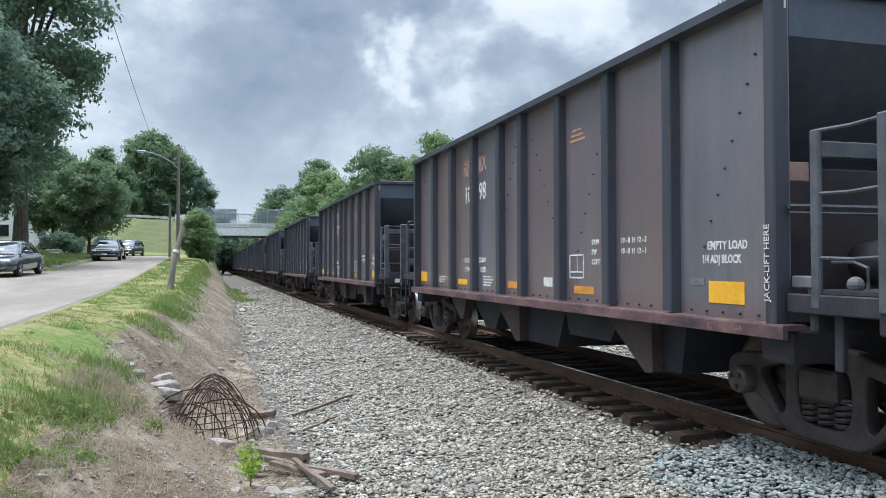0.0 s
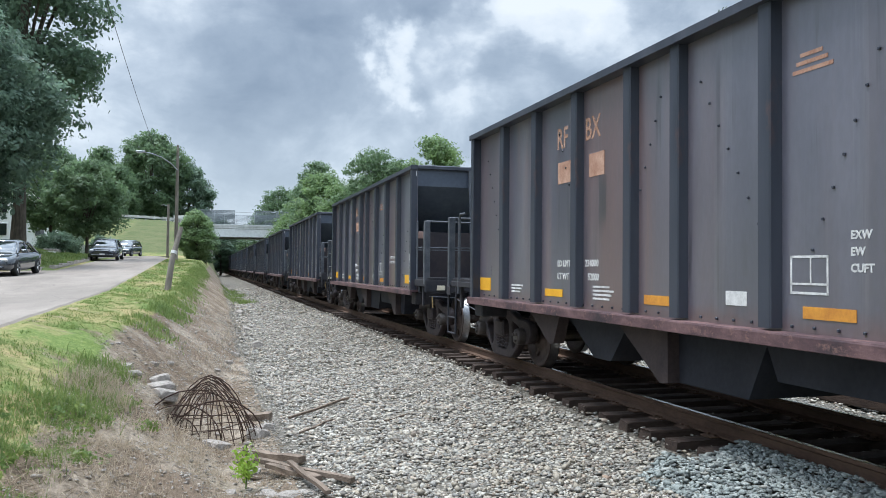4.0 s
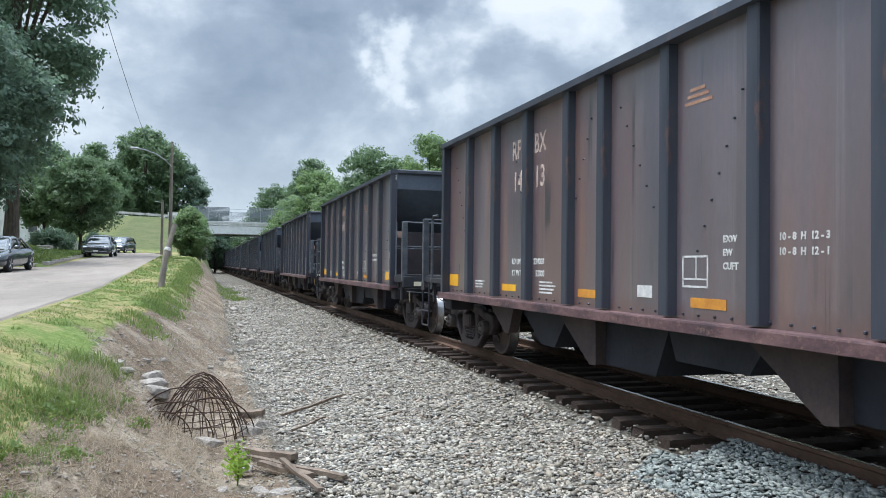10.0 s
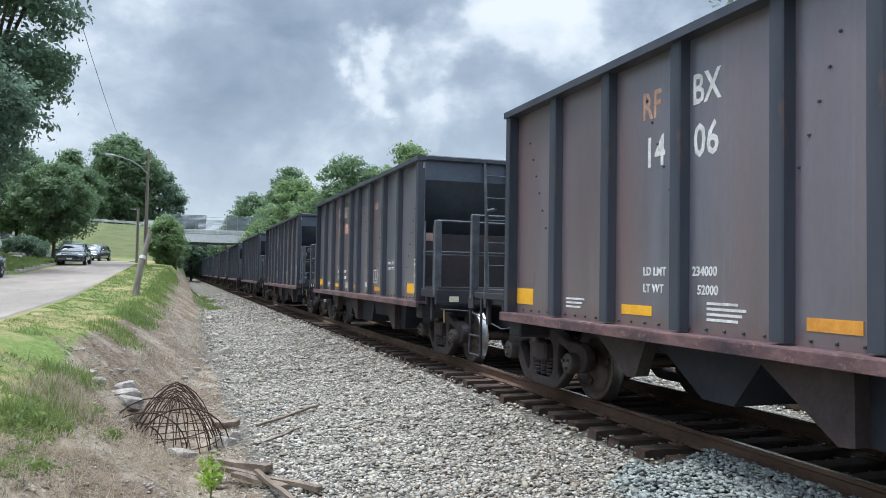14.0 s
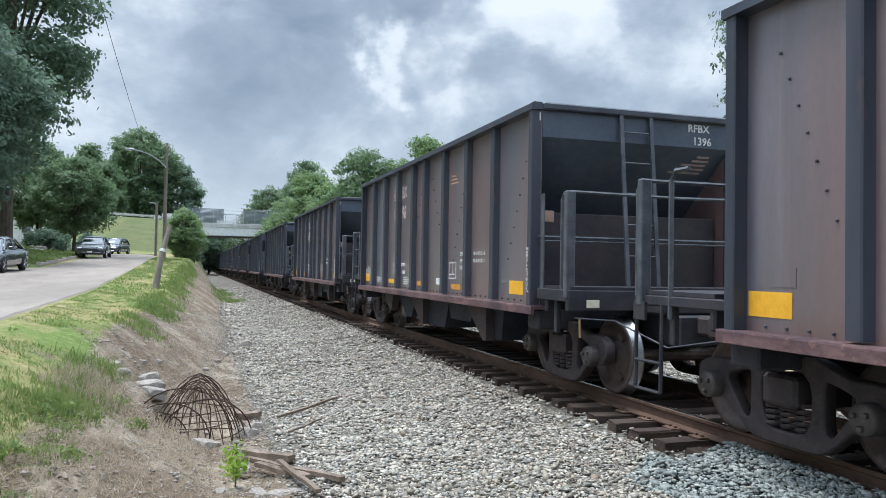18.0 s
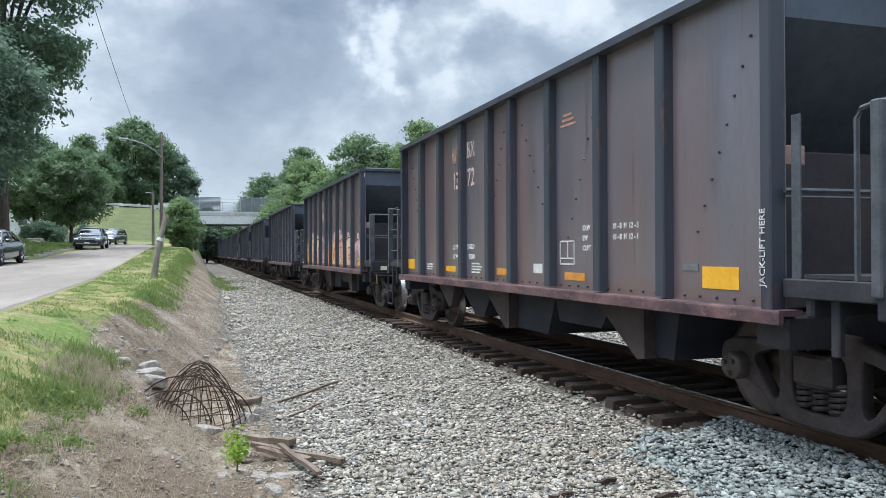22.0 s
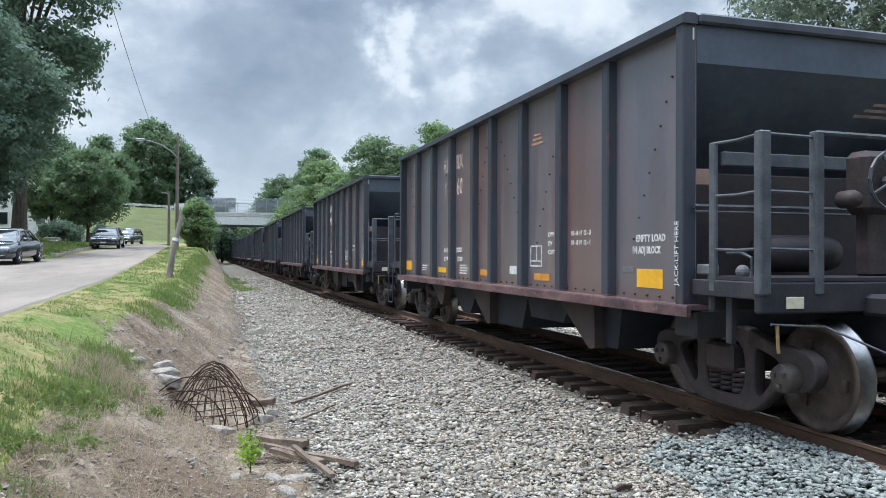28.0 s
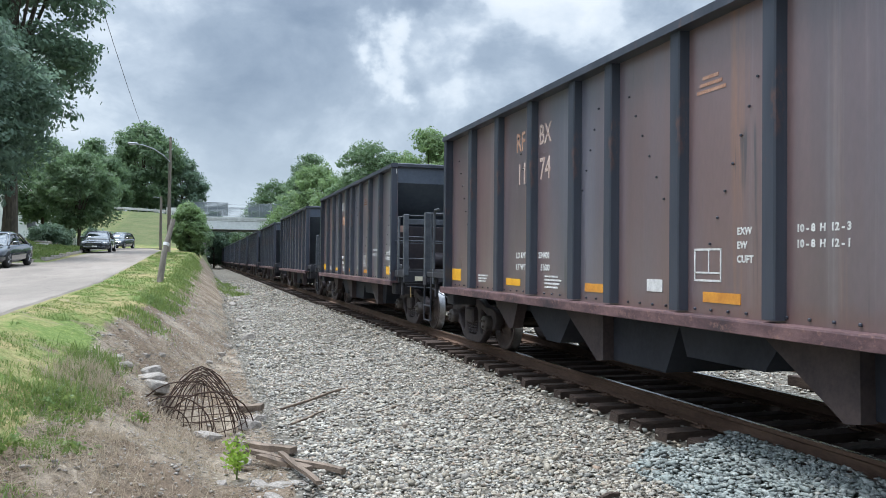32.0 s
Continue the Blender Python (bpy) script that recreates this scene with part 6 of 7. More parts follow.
box(bm, -1.3, 1.0, -0.4, 0.4, 0, 1.25, 0.05)
part("body", bm, M_WHITE, sign)
bm = bmesh.new()
box(bm, -1.35, 1.05, -0.45, 0.45, 1.25, 1.32, 0.03)
part("lid", bm, M_CONCRETE, sign)

# ---- poles and wires ----
lamp = thing("street_lamp", "grey wooden pole with a curved street lamp arm", "street lamp", pose(-2.55, 67.6, road_z(67) - 0.3))
bm = bmesh.new()
tube(bm, [(0, 0, -0.3), (0.0, 0, 5), (0.02, 0, 9.75)], 0.17, 10, 0.11)
part("pole", bm, M_WOODPOLE, lamp)
bm = bmesh.new()
tube(bm, [(0, -0.1, 7.7), (-0.5, -0.35, 8.2), (-1.2, -0.7, 8.62), (-2.0, -1.0, 8.85), (-2.5, -1.15, 8.9)], 0.045, 6)
part("arm", bm, M_GALV, lamp)
bm = bmesh.new()
box(bm, -3.15, -2.4, -1.33, -1.05, 8.85, 9.0, 0.05)
part("lamp_head", bm, M_GALV, lamp)
bm = bmesh.new()
box(bm, -3.05, -2.6, -1.27, -1.1, 8.79, 8.86, 0.02)
part("lens", bm, M_LAMPGLASS, lamp)
bm = bmesh.new()
box(bm, -0.06, 0.06, -0.12, 0.12, 9.3, 9.6, 0.02)
tube(bm, [(0, 0, 9.6), (0, 0, 9.8)], 0.05, 8)
part("insulator", bm, M_CONC_OLD, lamp)
pole = thing("utility_pole", "short grey wooden pole with a small side arm", "pole", pose(-4.0, 84.8, road_z(84)))
bm = bmesh.new()
tube(bm, [(0, 0, -0.3), (0, 0, 5.5)], 0.15, 8, 0.12)
part("pole", bm, M_WOODPOLE, pole)
bm = bmesh.new()
tube(bm, [(0, 0, 5.3), (-0.4, 0, 5.42), (-0.75, 0, 5.4)], 0.035, 6)
part("arm", bm, M_GALV, pole)

post = thing("leaning_post", "leaning weathered timber post with a pale band", "post", pose(-1.32, 27.3, land_z(-1.32, 27.3)))
bm = bmesh.new()
tube(bm, [(0, 0, -0.3), (0.16, 0.25, 1.05), (0.42, 0.6, 2.15)], 0.115, 9, 0.075)
part("shaft", bm, M_WOODPOLE, post)
bm = bmesh.new()
tube(bm, [(0.2, 0.31, 1.24), (0.225, 0.345, 1.34)], 0.106, 10, 0.104)
part("band", bm, M_MARK, post, "pale worn band")
bm = bmesh.new()
a, c = Vector((-2.52, 67.5, 9.81)), Vector((-0.36, -25, 6.58))
pts = [a.lerp(c, i / 30) - Vector((0, 0, 3.47 * 4 * (i / 30) * (1 - i / 30))) for i in range(31)]
tube(bm, pts, 0.004, 5)
solid("overhead_cable", bm, M_CABLE, "thin black overhead cable", "cable")
back_pole = thing("utility_pole", "tall grey wooden utility pole", "pole", pose(-0.36, -25, land_z(-0.36, -25) - 0.4))
bm = bmesh.new()
tube(bm, [(0, 0, 0), (0, 0, 7.6)], 0.17, 9, 0.12)
part("pole", bm, M_WOODPOLE, back_pole)


# ---- parked vehicles ----
def loft(bm, rings, mi=0, smooth=True):
    vs = [[bm.verts.new(p) for p in ring] for ring in rings]
    n = len(rings[0])
    for u, v in zip(vs, vs[1:]):
        for j in range(n):
            f = bm.faces.new((u[j], u[(j + 1) % n], v[(j + 1) % n], v[j]))
            f.material_index, f.smooth = mi, smooth
    bm.faces.new(vs[0][::-1]).material_index = mi
    bm.faces.new(vs[-1]).material_index = mi


def section(y, hw, z0, z1, tuck=0.12):
    """A rounded cross-section of a car body at y."""
    return [(-hw + tuck * 0.6, y, z0), (-hw, y, z0 + tuck), (-hw, y, z1 - tuck * 1.2), (-hw + tuck, y, z1 - tuck * 0.25), (-hw + tuck * 2.4, y, z1),
            (hw - tuck * 2.4, y, z1), (hw - tuck, y, z1 - tuck * 0.25), (hw, y, z1 - tuck * 1.2), (hw, y, z0 + tuck), (hw - tuck * 0.6, y, z0)]


def vehicle(name, label, paint, at, suv=False):
    """A parked car facing -y in its own space."""
    car = thing(name, label, "car", at, "parked cars")
    h = 1.72 if suv else 1.46
    belt = 1.05 if suv else 0.93
    L = 2.28 if suv else 2.42
    bm = bmesh.new()
    loft(bm, [section(-L, 0.6, 0.36, 0.62), section(-L + 0.1, 0.78, 0.26, 0.72), section(-L + 0.55, 0.9, 0.22, belt - 0.13), section(-1.0, 0.92, 0.2, belt),
              section(0.2, 0.92, 0.2, belt + 0.02), section(1.4, 0.92, 0.22, belt + 0.04), section(L - 0.35, 0.88, 0.26, belt + 0.05), section(L - 0.06, 0.76, 0.34, belt - 0.06), section(L, 0.68, 0.42, belt - 0.2)])
    part("body", bm, paint, car)
    # rounded cabin: stations of (y, roof height, half width at the roof)
    back = L - 0.2 if suv else 1.8
    top_b = L - 0.55 if suv else 1.0
    tail = ((1.1, h - 0.01, 0.64), (top_b, h - 0.06, 0.62), (back, belt + 0.12, 0.66)) if suv else ((0.65, h - 0.02, 0.6), (top_b, h - 0.09, 0.59), (1.4, h - 0.24, 0.6), (back, belt + 0.03, 0.62))
    cabin = ((-1.2, belt + 0.0, 0.72), (-0.8, belt + (h - belt) * 0.52, 0.68), (-0.42, h - 0.09, 0.63), (-0.05, h - 0.015, 0.61)) + tail

    def cut(y, z, hw, lift=0.0, low=None):
        b0 = belt - 0.08 if low is None else low(z)
        return [(-0.83 + (0.83 - hw) * max(0, (b0 - belt) / (h - belt)), y, b0), (-hw - lift, y, max(b0 + 0.01, z - 0.07)), (-hw + 0.12, y, z + lift), (hw - 0.12, y, z + lift), (hw + lift, y, max(b0 + 0.01, z - 0.07)), (0.83 - (0.83 - hw) * max(0, (b0 - belt) / (h - belt)), y, b0)]
    bm = bmesh.new()
    loft(bm, [cut(*c) for c in cabin])
    part("glazing", bm, M_CARGLASS, car, "dark reflecting windows")
    bm = bmesh.new()
    loft(bm, [cut(y, z, hw, 0.014, lambda q: q - 0.11) for y, z, hw in cabin if z > h - 0.2])
    part("roof", bm, paint, car)
    for sx in (-1, 1):
        for y0, y1, x0, x1 in ((-1.05, -0.35, 0.81, 0.63), (0.35, 0.35, 0.81, 0.62), (back, top_b, 0.81, 0.61)):
            bm = bmesh.new()
            tube(bm, [(sx * x0, y0, belt - 0.05), (sx * x1, y1, h - 0.1)], 0.04, 6)
            part("pillar", bm, paint, car)
        bm = bmesh.new()
        box(bm, sx * 0.98 - 0.1, sx * 0.98 + 0.1, -0.85, -0.72, belt + 0.0, belt + 0.14, 0.04)
        part("wing_mirror", bm, paint, car)
        bm = bmesh.new()
        box(bm, sx * 0.63 - 0.17, sx * 0.63 + 0.17, -L + 0.06, -L + 0.3, 0.58, 0.72, 0.05)
        part("headlight", bm, M_LAMPGLASS, car, "clear headlight")
        bm = bmesh.new()
        box(bm, sx * 0.66 - 0.15, sx * 0.66 + 0.15, L - 0.2, L - 0.03, belt - 0.28, belt - 0.12, 0.04)
        part("tail_light", bm, M_TAIL, car, "red tail light")
        for sy in (-1.42, 1.38):
            bm = bmesh.new()
            disc(bm, ((0.2, sx * 0.74), (0.31, sx * 0.74), (0.335, sx * 0.77), (0.335, sx * 0.92), (0.31, sx * 0.945), (0.22, sx * 0.945)), 24, "x")
            wh = part("wheel", bm, M_TYRE, car, at=pose(0, sy, 0.335))
            bm = bmesh.new()
            disc(bm, ((0.05, sx * 0.93), (0.07, sx * 0.935), (0.2, sx * 0.925), (0.225, sx * 0.94), (0.225, sx * 0.9), (0.1, sx * 0.9)), 20, "x")
            part("rim", bm, M_RIM, wh)
            for q in range(5):
                t0 = 2 * math.pi * q / 5
                bm = bmesh.new()
                tube(bm, [(sx * 0.938, 0.05 * math.cos(t0), 0.05 * math.sin(t0)), (sx * 0.942, 0.21 * math.cos(t0), 0.21 * math.sin(t0))], 0.025, 5)
                part("spoke", bm, M_RIM, wh)
    bm = bmesh.new()
    for i in range(4):
        box(bm, -0.4, 0.4, -L + 0.02, -L + 0.08, 0.5 + i * 0.05, 0.525 + i * 0.05, 0.005)
    part("grille", bm, M_RIM, car, "bright grille bars")
    bm = bmesh.new()
    box(bm, -0.7, 0.7, -L - 0.02, -L + 0.15, 0.28, 0.42, 0.05)
    part("bumper", bm, M_CARBLACK, car)
    bm = bmesh.new()
    box(bm, -0.16, 0.16, -L - 0.03, -L - 0.01, 0.36, 0.46)
    part("plate_bar", bm, M_MARK, car)
    return car


def road_pose(x, y, rz=0):
    tilt = math.degrees(math.atan2(road_z(y + 2) - road_z(y - 2), 4))
    return pose(x, y, road_z(y) + 0.03, tilt, 0, rz)


vehicle("sedan", "dark grey sedan parked on the street", M_CARPAINT, road_pose(-8.15, 36.3, -4))
vehicle("sedan", "black sedan parked on the street", M_CARBLACK, road_pose(-6.75, 58.3, 0))
vehicle("suv", "grey sport utility vehicle parked on the street", M_CARPAINT, road_pose(-8.3, 90.0, -14), True)

# ---- gardens across the street ----
house = thing("house", "white sided house behind trees", "house", pose(-19.5, 97, land_z(-19.5, 97) - 0.2))
bm = bmesh.new()
prism(bm, ((-4, 0), (4, 0), (4, 5.2), (0, 8.2), (-4, 5.2)), "y", -4.5, 4.5)
part("wall", bm, M_WHITE, house)
for sx in (-1, 1):
    bm = bmesh.new()
    prism(bm, ((0, 8.2), (sx * 4.5, 4.83), (sx * 4.5, 5.03), (0, 8.42)), "y", -5, 5)
    part("roof", bm, M_ROOF, house)
for x, z in ((-2, 1.2), (1.6, 1.2), (-2, 3.6), (1.6, 3.6)):
    bm = bmesh.new()
    box(bm, x, x + 1.0, -4.56, -4.48, z, z + 1.4, 0.02)
    wd = part("window", bm, M_WHITE, house)
    bm = bmesh.new()
    box(bm, x + 0.08, x + 0.92, -4.59, -4.555, z + 0.08, z + 1.32)
    part("pane", bm, M_CARGLASS, wd)
picket = thing("picket_fence", "white picket fence along a garden", "fence")
for i in range(22):
    x, y = -14.6 + i * 0.14, 84 - i * 0.05
    bm = bmesh.new()
    z = land_z(x, y)
    prism(bm, ((x - 0.045, z), (x + 0.045, z), (x + 0.045, z + 0.95), (x, z + 1.05), (x - 0.045, z + 0.95)), "y", y - 0.015, y + 0.015)
    part("picket", bm, M_WHITE, picket)
bm = bmesh.new()
for dz in (0.3, 0.75):
    tube(bm, [(-14.7, 84.06, land_z(-14.6, 84) + dz), (-11.6, 83.0, land_z(-11.6, 83) + dz)], 0.03, 5)
part("rail", bm, M_WHITE, picket)
wall = solid("garden_wall", bmesh.new(), M_CONC_OLD, "low brown garden wall beside a drive", "wall")
bm = bmesh.new()
box(bm, -12.2, -11.2, 66, 73, 1.9, 2.75, 0.05)
bm.to_mesh(wall.data)
bm.free()
step = solid("concrete_step", bmesh.new(), M_CONCRETE, "pale concrete steps at the verge", "step")
bm = bmesh.new()
for i in range(3):
    box(bm, -11.3 - i * 0.35, -10.9, 63, 64.4, road_z(63), road_z(63) + 0.18 * (i + 1), 0.02)
bm.to_mesh(step.data)
bm.free()
tree("hedge", -11.4, 71, 1.5, 1.5, 70, M_LEAF, 5000, 0.14, "clipped dark green hedge beside the street", 0.02, "round", 30)
tree("hedge", -11.8, 68, 1.6, 1.5, 71, M_LEAF, 5000, 0.14, "clipped dark green hedge beside the street", 0.02, "round", 30)
tree("hedge", -10.9, 90, 1.9, 2.6, 72, M_LEAF, 6000, 0.16, "dark green hedge beside the street", 0.02, "round", 36)
# kerb on the garden side
kerb = thing("kerb", "worn pale concrete kerb along the verge", "kerb", kind="structure")
for i in range(30):
    y = 12 + i * 2.6
    x = road_edge(y + 1.3) - road_wide(y + 1.3)
    bm = bmesh.new()
    box(bm, x - 0.2, x, y, y + 2.58, road_z(y + 1.3) - 0.15, road_z(y + 1.3) + 0.17, 0.02)
    part("kerbstone", bm, M_CONC_OLD, kerb)

# ---- across the track ----
white = thing("house", "white two-storey house with a grey roof", "house", pose(43, 40, -0.5))
bm = bmesh.new()
prism(bm, ((-6.5, 0), (6.5, 0), (6.5, 6.2), (0, 9.8), (-6.5, 6.2)), "x", -6, 6)
part("wall", bm, M_WHITE, white)
for sy in (-1, 1):
    bm = bmesh.new()
    prism(bm, ((0, 9.8), (sy * 7.1, 5.87), (sy * 7.1, 6.1), (0, 10.05)), "x", -6.5, 6.5)
    part("roof", bm, M_ROOF, white)
for y, z in ((-4.6, 1.2), (-1.4, 1.2), (2.4, 1.2), (-4.6, 4.0), (-1.4, 4.0), (2.4, 4.0)):
    bm = bmesh.new()
    box(bm, -6.07, -5.98, y, y + 1.1, z, z + 1.6, 0.02)
    wd = part("window", bm, M_WHITE, white)
    bm = bmesh.new()
    box(bm, -6.1, -6.065, y + 0.1, y + 1.0, z + 0.1, z + 1.5)
    part("pane", bm, M_CARGLASS, wd)
fence = thing("chain_link_fence", "low chain-link fence across the track", "fence")
for i in range(14):
    y = 16 + i * 2.4
    bm = bmesh.new()
    tube(bm, [(27, y, -0.6), (27, y, 1.1)], 0.03, 6)
    part("post", bm, M_GALV, fence)
for dz in (-0.1, 0.2, 0.5, 0.8, 1.08):
    bm = bmesh.new()
    tube(bm, [(27, 16, dz), (27, 47.2, dz)], 0.016, 5)
    part("wire", bm, M_GALV, fence)
baulk = solid("old_sleeper", bmesh.new(), M_TIE, "discarded dark wooden sleeper on the far ballast", "sleeper", pose(9.4, 9.4, -0.42, 0, 2, 84))
bm = bmesh.new()
box(bm, -1.3, 1.3, -0.11, 0.11, -0.1, 0.1, 0.015)
bm.to_mesh(baulk.data)
bm.free()
side_rail = thing("spare_rail", "rusty spare rail lying beyond the track", "rail")
bm = bmesh.new()
prism(bm, [(10.6 + a, b - 0.33) for a, b in rail_profile], "y", 4, 60)
part("bar", bm, M_RAIL, side_rail)

# ---- drain cage and debris in the ditch ----
cage = thing("wire_cage", "rusty domed cage of bent reinforcing bars in the ditch", "drain cage", pose(0.04, 9.8, -0.72))
cr, ch = 0.6, 0.9
for i in range(14):
    th = math.pi * i / 14 + 0.15
    pts = []
    for j in range(13):
        u = -1 + 2 * j / 12
        e = 1 - abs(u) ** 1.55
        wob = 0.03 * math.sin(5 * u + i)
        pts.append((cr * u * math.cos(th) + wob, cr * u * math.sin(th) - wob, ch * (e ** 0.8) * (0.9 + 0.1 * math.cos(2 * th))))
    bm = bmesh.new()
    tube(bm, pts, 0.0065, 5)
    part("bar", bm, M_REBAR, cage)
for j in range(6):
    zz = 0.1 + j * 0.125
    rr = cr * (1 - (zz / ch) ** 1.25) ** 0.62
    bm = bmesh.new()
    pts = [(rr * math.cos(t0) * (1.02 + 0.03 * math.sin(3 * t0 + j)), rr * math.sin(t0), zz + 0.03 * math.sin(2 * t0 + j)) for t0 in [2 * math.pi * q / 22 for q in range(23)]]
    tube(bm, pts, 0.006, 5)
    part("hoop", bm, M_REBAR, cage)
for j, (dx, dy, r2) in enumerate(((-0.35, -0.1, 0.5), (-0.2, 0.1, 0.62), (0.1, -0.25, 0.55), (-0.5, 0.0, 0.4))):
    bm = bmesh.new()
    tube(bm, [(dx + r2 * math.cos(a), dy + 0.15 * math.cos(2 * a), 0.02 + r2 * 1.15 * math.sin(a)) for a in [math.pi * q / 12 for q in range(13)]], 0.0085, 5)
    part("bar", bm, M_REBAR, cage)


def rock_mesh(seed, n=1, jag=0.32, mat=None):
    bm = bmesh.new()
    bmesh.ops.create_icosphere(bm, subdivisions=n, radius=1)
    for v in bm.verts:
        k = 1 + jag * noise.noise(v.co * 1.4 + Vector((seed * 3.7, 0, 0))) + jag * 0.5 * noise.noise(v.co * 3.5 + Vector((seed, 9, 0)))
        v.co = Vector((max(-0.8, min(0.8, v.co.x * k)), max(-0.75, min(0.8, v.co.y * k)), max(-0.7, min(0.65, v.co.z * k))))
    return bm_mesh("rock", bm, mat or M_CONC_OLD)


rock_meshes = [rock_mesh(i, 2) for i in range(6)]
rnd = random.Random(9)
ROCKS = ((-0.58, 10.75, 0.22), (-0.5, 10.5, 0.2), (-0.42, 10.2, 0.17), (-0.62, 11.1, 0.2), (-0.9, 10.6, 0.14), (-1.0, 10.9, 0.1), (-0.32, 9.85, 0.16), (0.35, 9.55, 0.22), (0.62, 9.75, 0.2),
         (0.12, 9.2, 0.24), (0.75, 10.2, 0.16), (0.55, 8.6, 0.15), (0.85, 6.85, 0.13), (0.7, 6.75, 0.15), (0.98, 7.0, 0.09), (0.55, 6.9, 0.12), (0.62, 6.5, 0.11), (0.45, 7.9, 0.1), (-0.75, 12.2, 0.1), (-0.55, 13.1, 0.08),
         (1.19, 25.4, 0.2), (1.42, 26.4, 0.14), (1.05, 23.4, 0.13), (1.2, 20.1, 0.24), (0.62, 18.2, 0.16), (1.32, 34.3, 0.22), (0.2, 15.2, 0.09), (0.45, 16.8, 0.1), (1.0, 28.7, 0.14), (-0.45, 7.2, 0.07), (-0.2, 6.6, 0.08), (0.2, 7.0, 0.1))
for i, (x, y, s) in enumerate(ROCKS):
    s *= 0.8
    m = Matrix.Translation((x, y, land_z(x, y) + s * 0.2)) @ Euler((rnd.uniform(-0.3, 0.3), rnd.uniform(-0.3, 0.3), rnd.uniform(0, 6))).to_matrix().to_4x4() @ Matrix.Diagonal((s * rnd.uniform(0.9, 1.4), s, s * rnd.uniform(0.55, 0.8), 1))
    solid("rubble_block", rock_meshes[i % 6], None, "broken pale concrete rubble block in the ditch", "rubble", m, "rubble")


def plank(x0, y0, x1, y1, w, t, label, lift=0.05, mat=M_PLANK, name="plank"):
    bm = bmesh.new()
    a, b = Vector((x0, y0, land_z(x0, y0) + lift)), Vector((x1, y1, land_z(x1, y1) + lift))
    L = (b - a).length
    n = 8
    d = (b - a).normalized()
    s = d.cross(Vector((0, 0, 1))).normalized()
    u = s.cross(d)
    rings = []
    for i in range(n + 1):
        p = a + d * (L * i / n) + u * (0.006 * math.sin(i * 1.1 + x0))
        j = 1 + 0.18 * noise.noise((i * 0.7, x0, y0))
        rings.append([p + s * w * j - u * t, p + s * w * j + u * t * j, p - s * w + u * t, p - s * w * j - u * t])
    loft(bm, [[tuple(q) for q in r] for r in rings], 0, False)
    return solid(name, bm, mat, label, "plank", group="debris")


plank(0.5, 8.15, 1.28, 6.98, 0.032, 0.022, "grey weathered timber lying in the ditch", 0.07)
plank(0.6, 7.9, 1.0, 7.2, 0.04, 0.022, "grey weathered timber lying in the ditch", 0.06)
plank(0.78, 7.65, 0.98, 6.45, 0.024, 0.016, "split grey board lying in the ditch", 0.13)
plank(0.42, 8.7, 0.95, 8.05, 0.05, 0.03, "grey weathered timber lying in the ditch", 0.05)
plank(0.55, 11.1, 0.86, 11.0, 0.1, 0.04, "short pale sawn timber block by the cage", 0.05)
plank(1.08, 10.7, 2.1, 11.9, 0.018, 0.015, "long thin fallen branch on the gravel", 0.04, M_PLANK, "branch")
plank(1.1, 9.6, 1.6, 10.3, 0.014, 0.012, "thin fallen branch on the gravel", 0.03, M_PLANK, "branch")
plank(2.2, 9.8, 2.7, 10.2, 0.012, 0.012, "thin fallen branch on the gravel", 0.03, M_PLANK, "branch")
for x, y in ((3.35, 5.1), (3.1, 5.6), (2.6, 5.4)):
    plank(x, y, x + 0.22, y + 0.06, 0.02, 0.015, "splintered wood scrap on the gravel", 0.03, M_TIE, "wood_scrap")

# the bright seedling
seed = thing("seedling", "bright yellow-green leafy seedling among the rubble", "plant", pose(0.36, 7.35, land_z(0.36, 7.35)))
rng = np.random.default_rng(5)
cs = np.array([(0.05 * math.sin(i * 2.4) + 0.0, 0.06 * math.cos(i * 2.4), 0.1 + 0.03 * i) for i in range(9)])
v, f = leaf_cloud(rng, cs, np.full(9, 0.045), 260, 0.034, 1.0)
part("leaves", arrays_mesh("leaves", v, f, M_LEAF_BRIGHT), None, seed)
bm = bmesh.new()
tube(bm, [(0, 0, 0), (0.01, 0, 0.2), (0.0, 0.01, 0.4)], 0.008, 5, 0.003)
part("stem", bm, M_GRASS, seed)

# ---- loose stone, grass and straw ----
BLOCK_V = np.array([(x, y, z) for x in (-0.62, 0.62) for y in (-0.62, 0.62) for z in (-0.5, 0.5)])
BLOCK_F = np.array(((0, 1, 3, 2), (4, 6, 7, 5), (0, 4, 5, 1), (2, 3, 7, 6), (0, 2, 6, 4), (1, 5, 7, 3)))


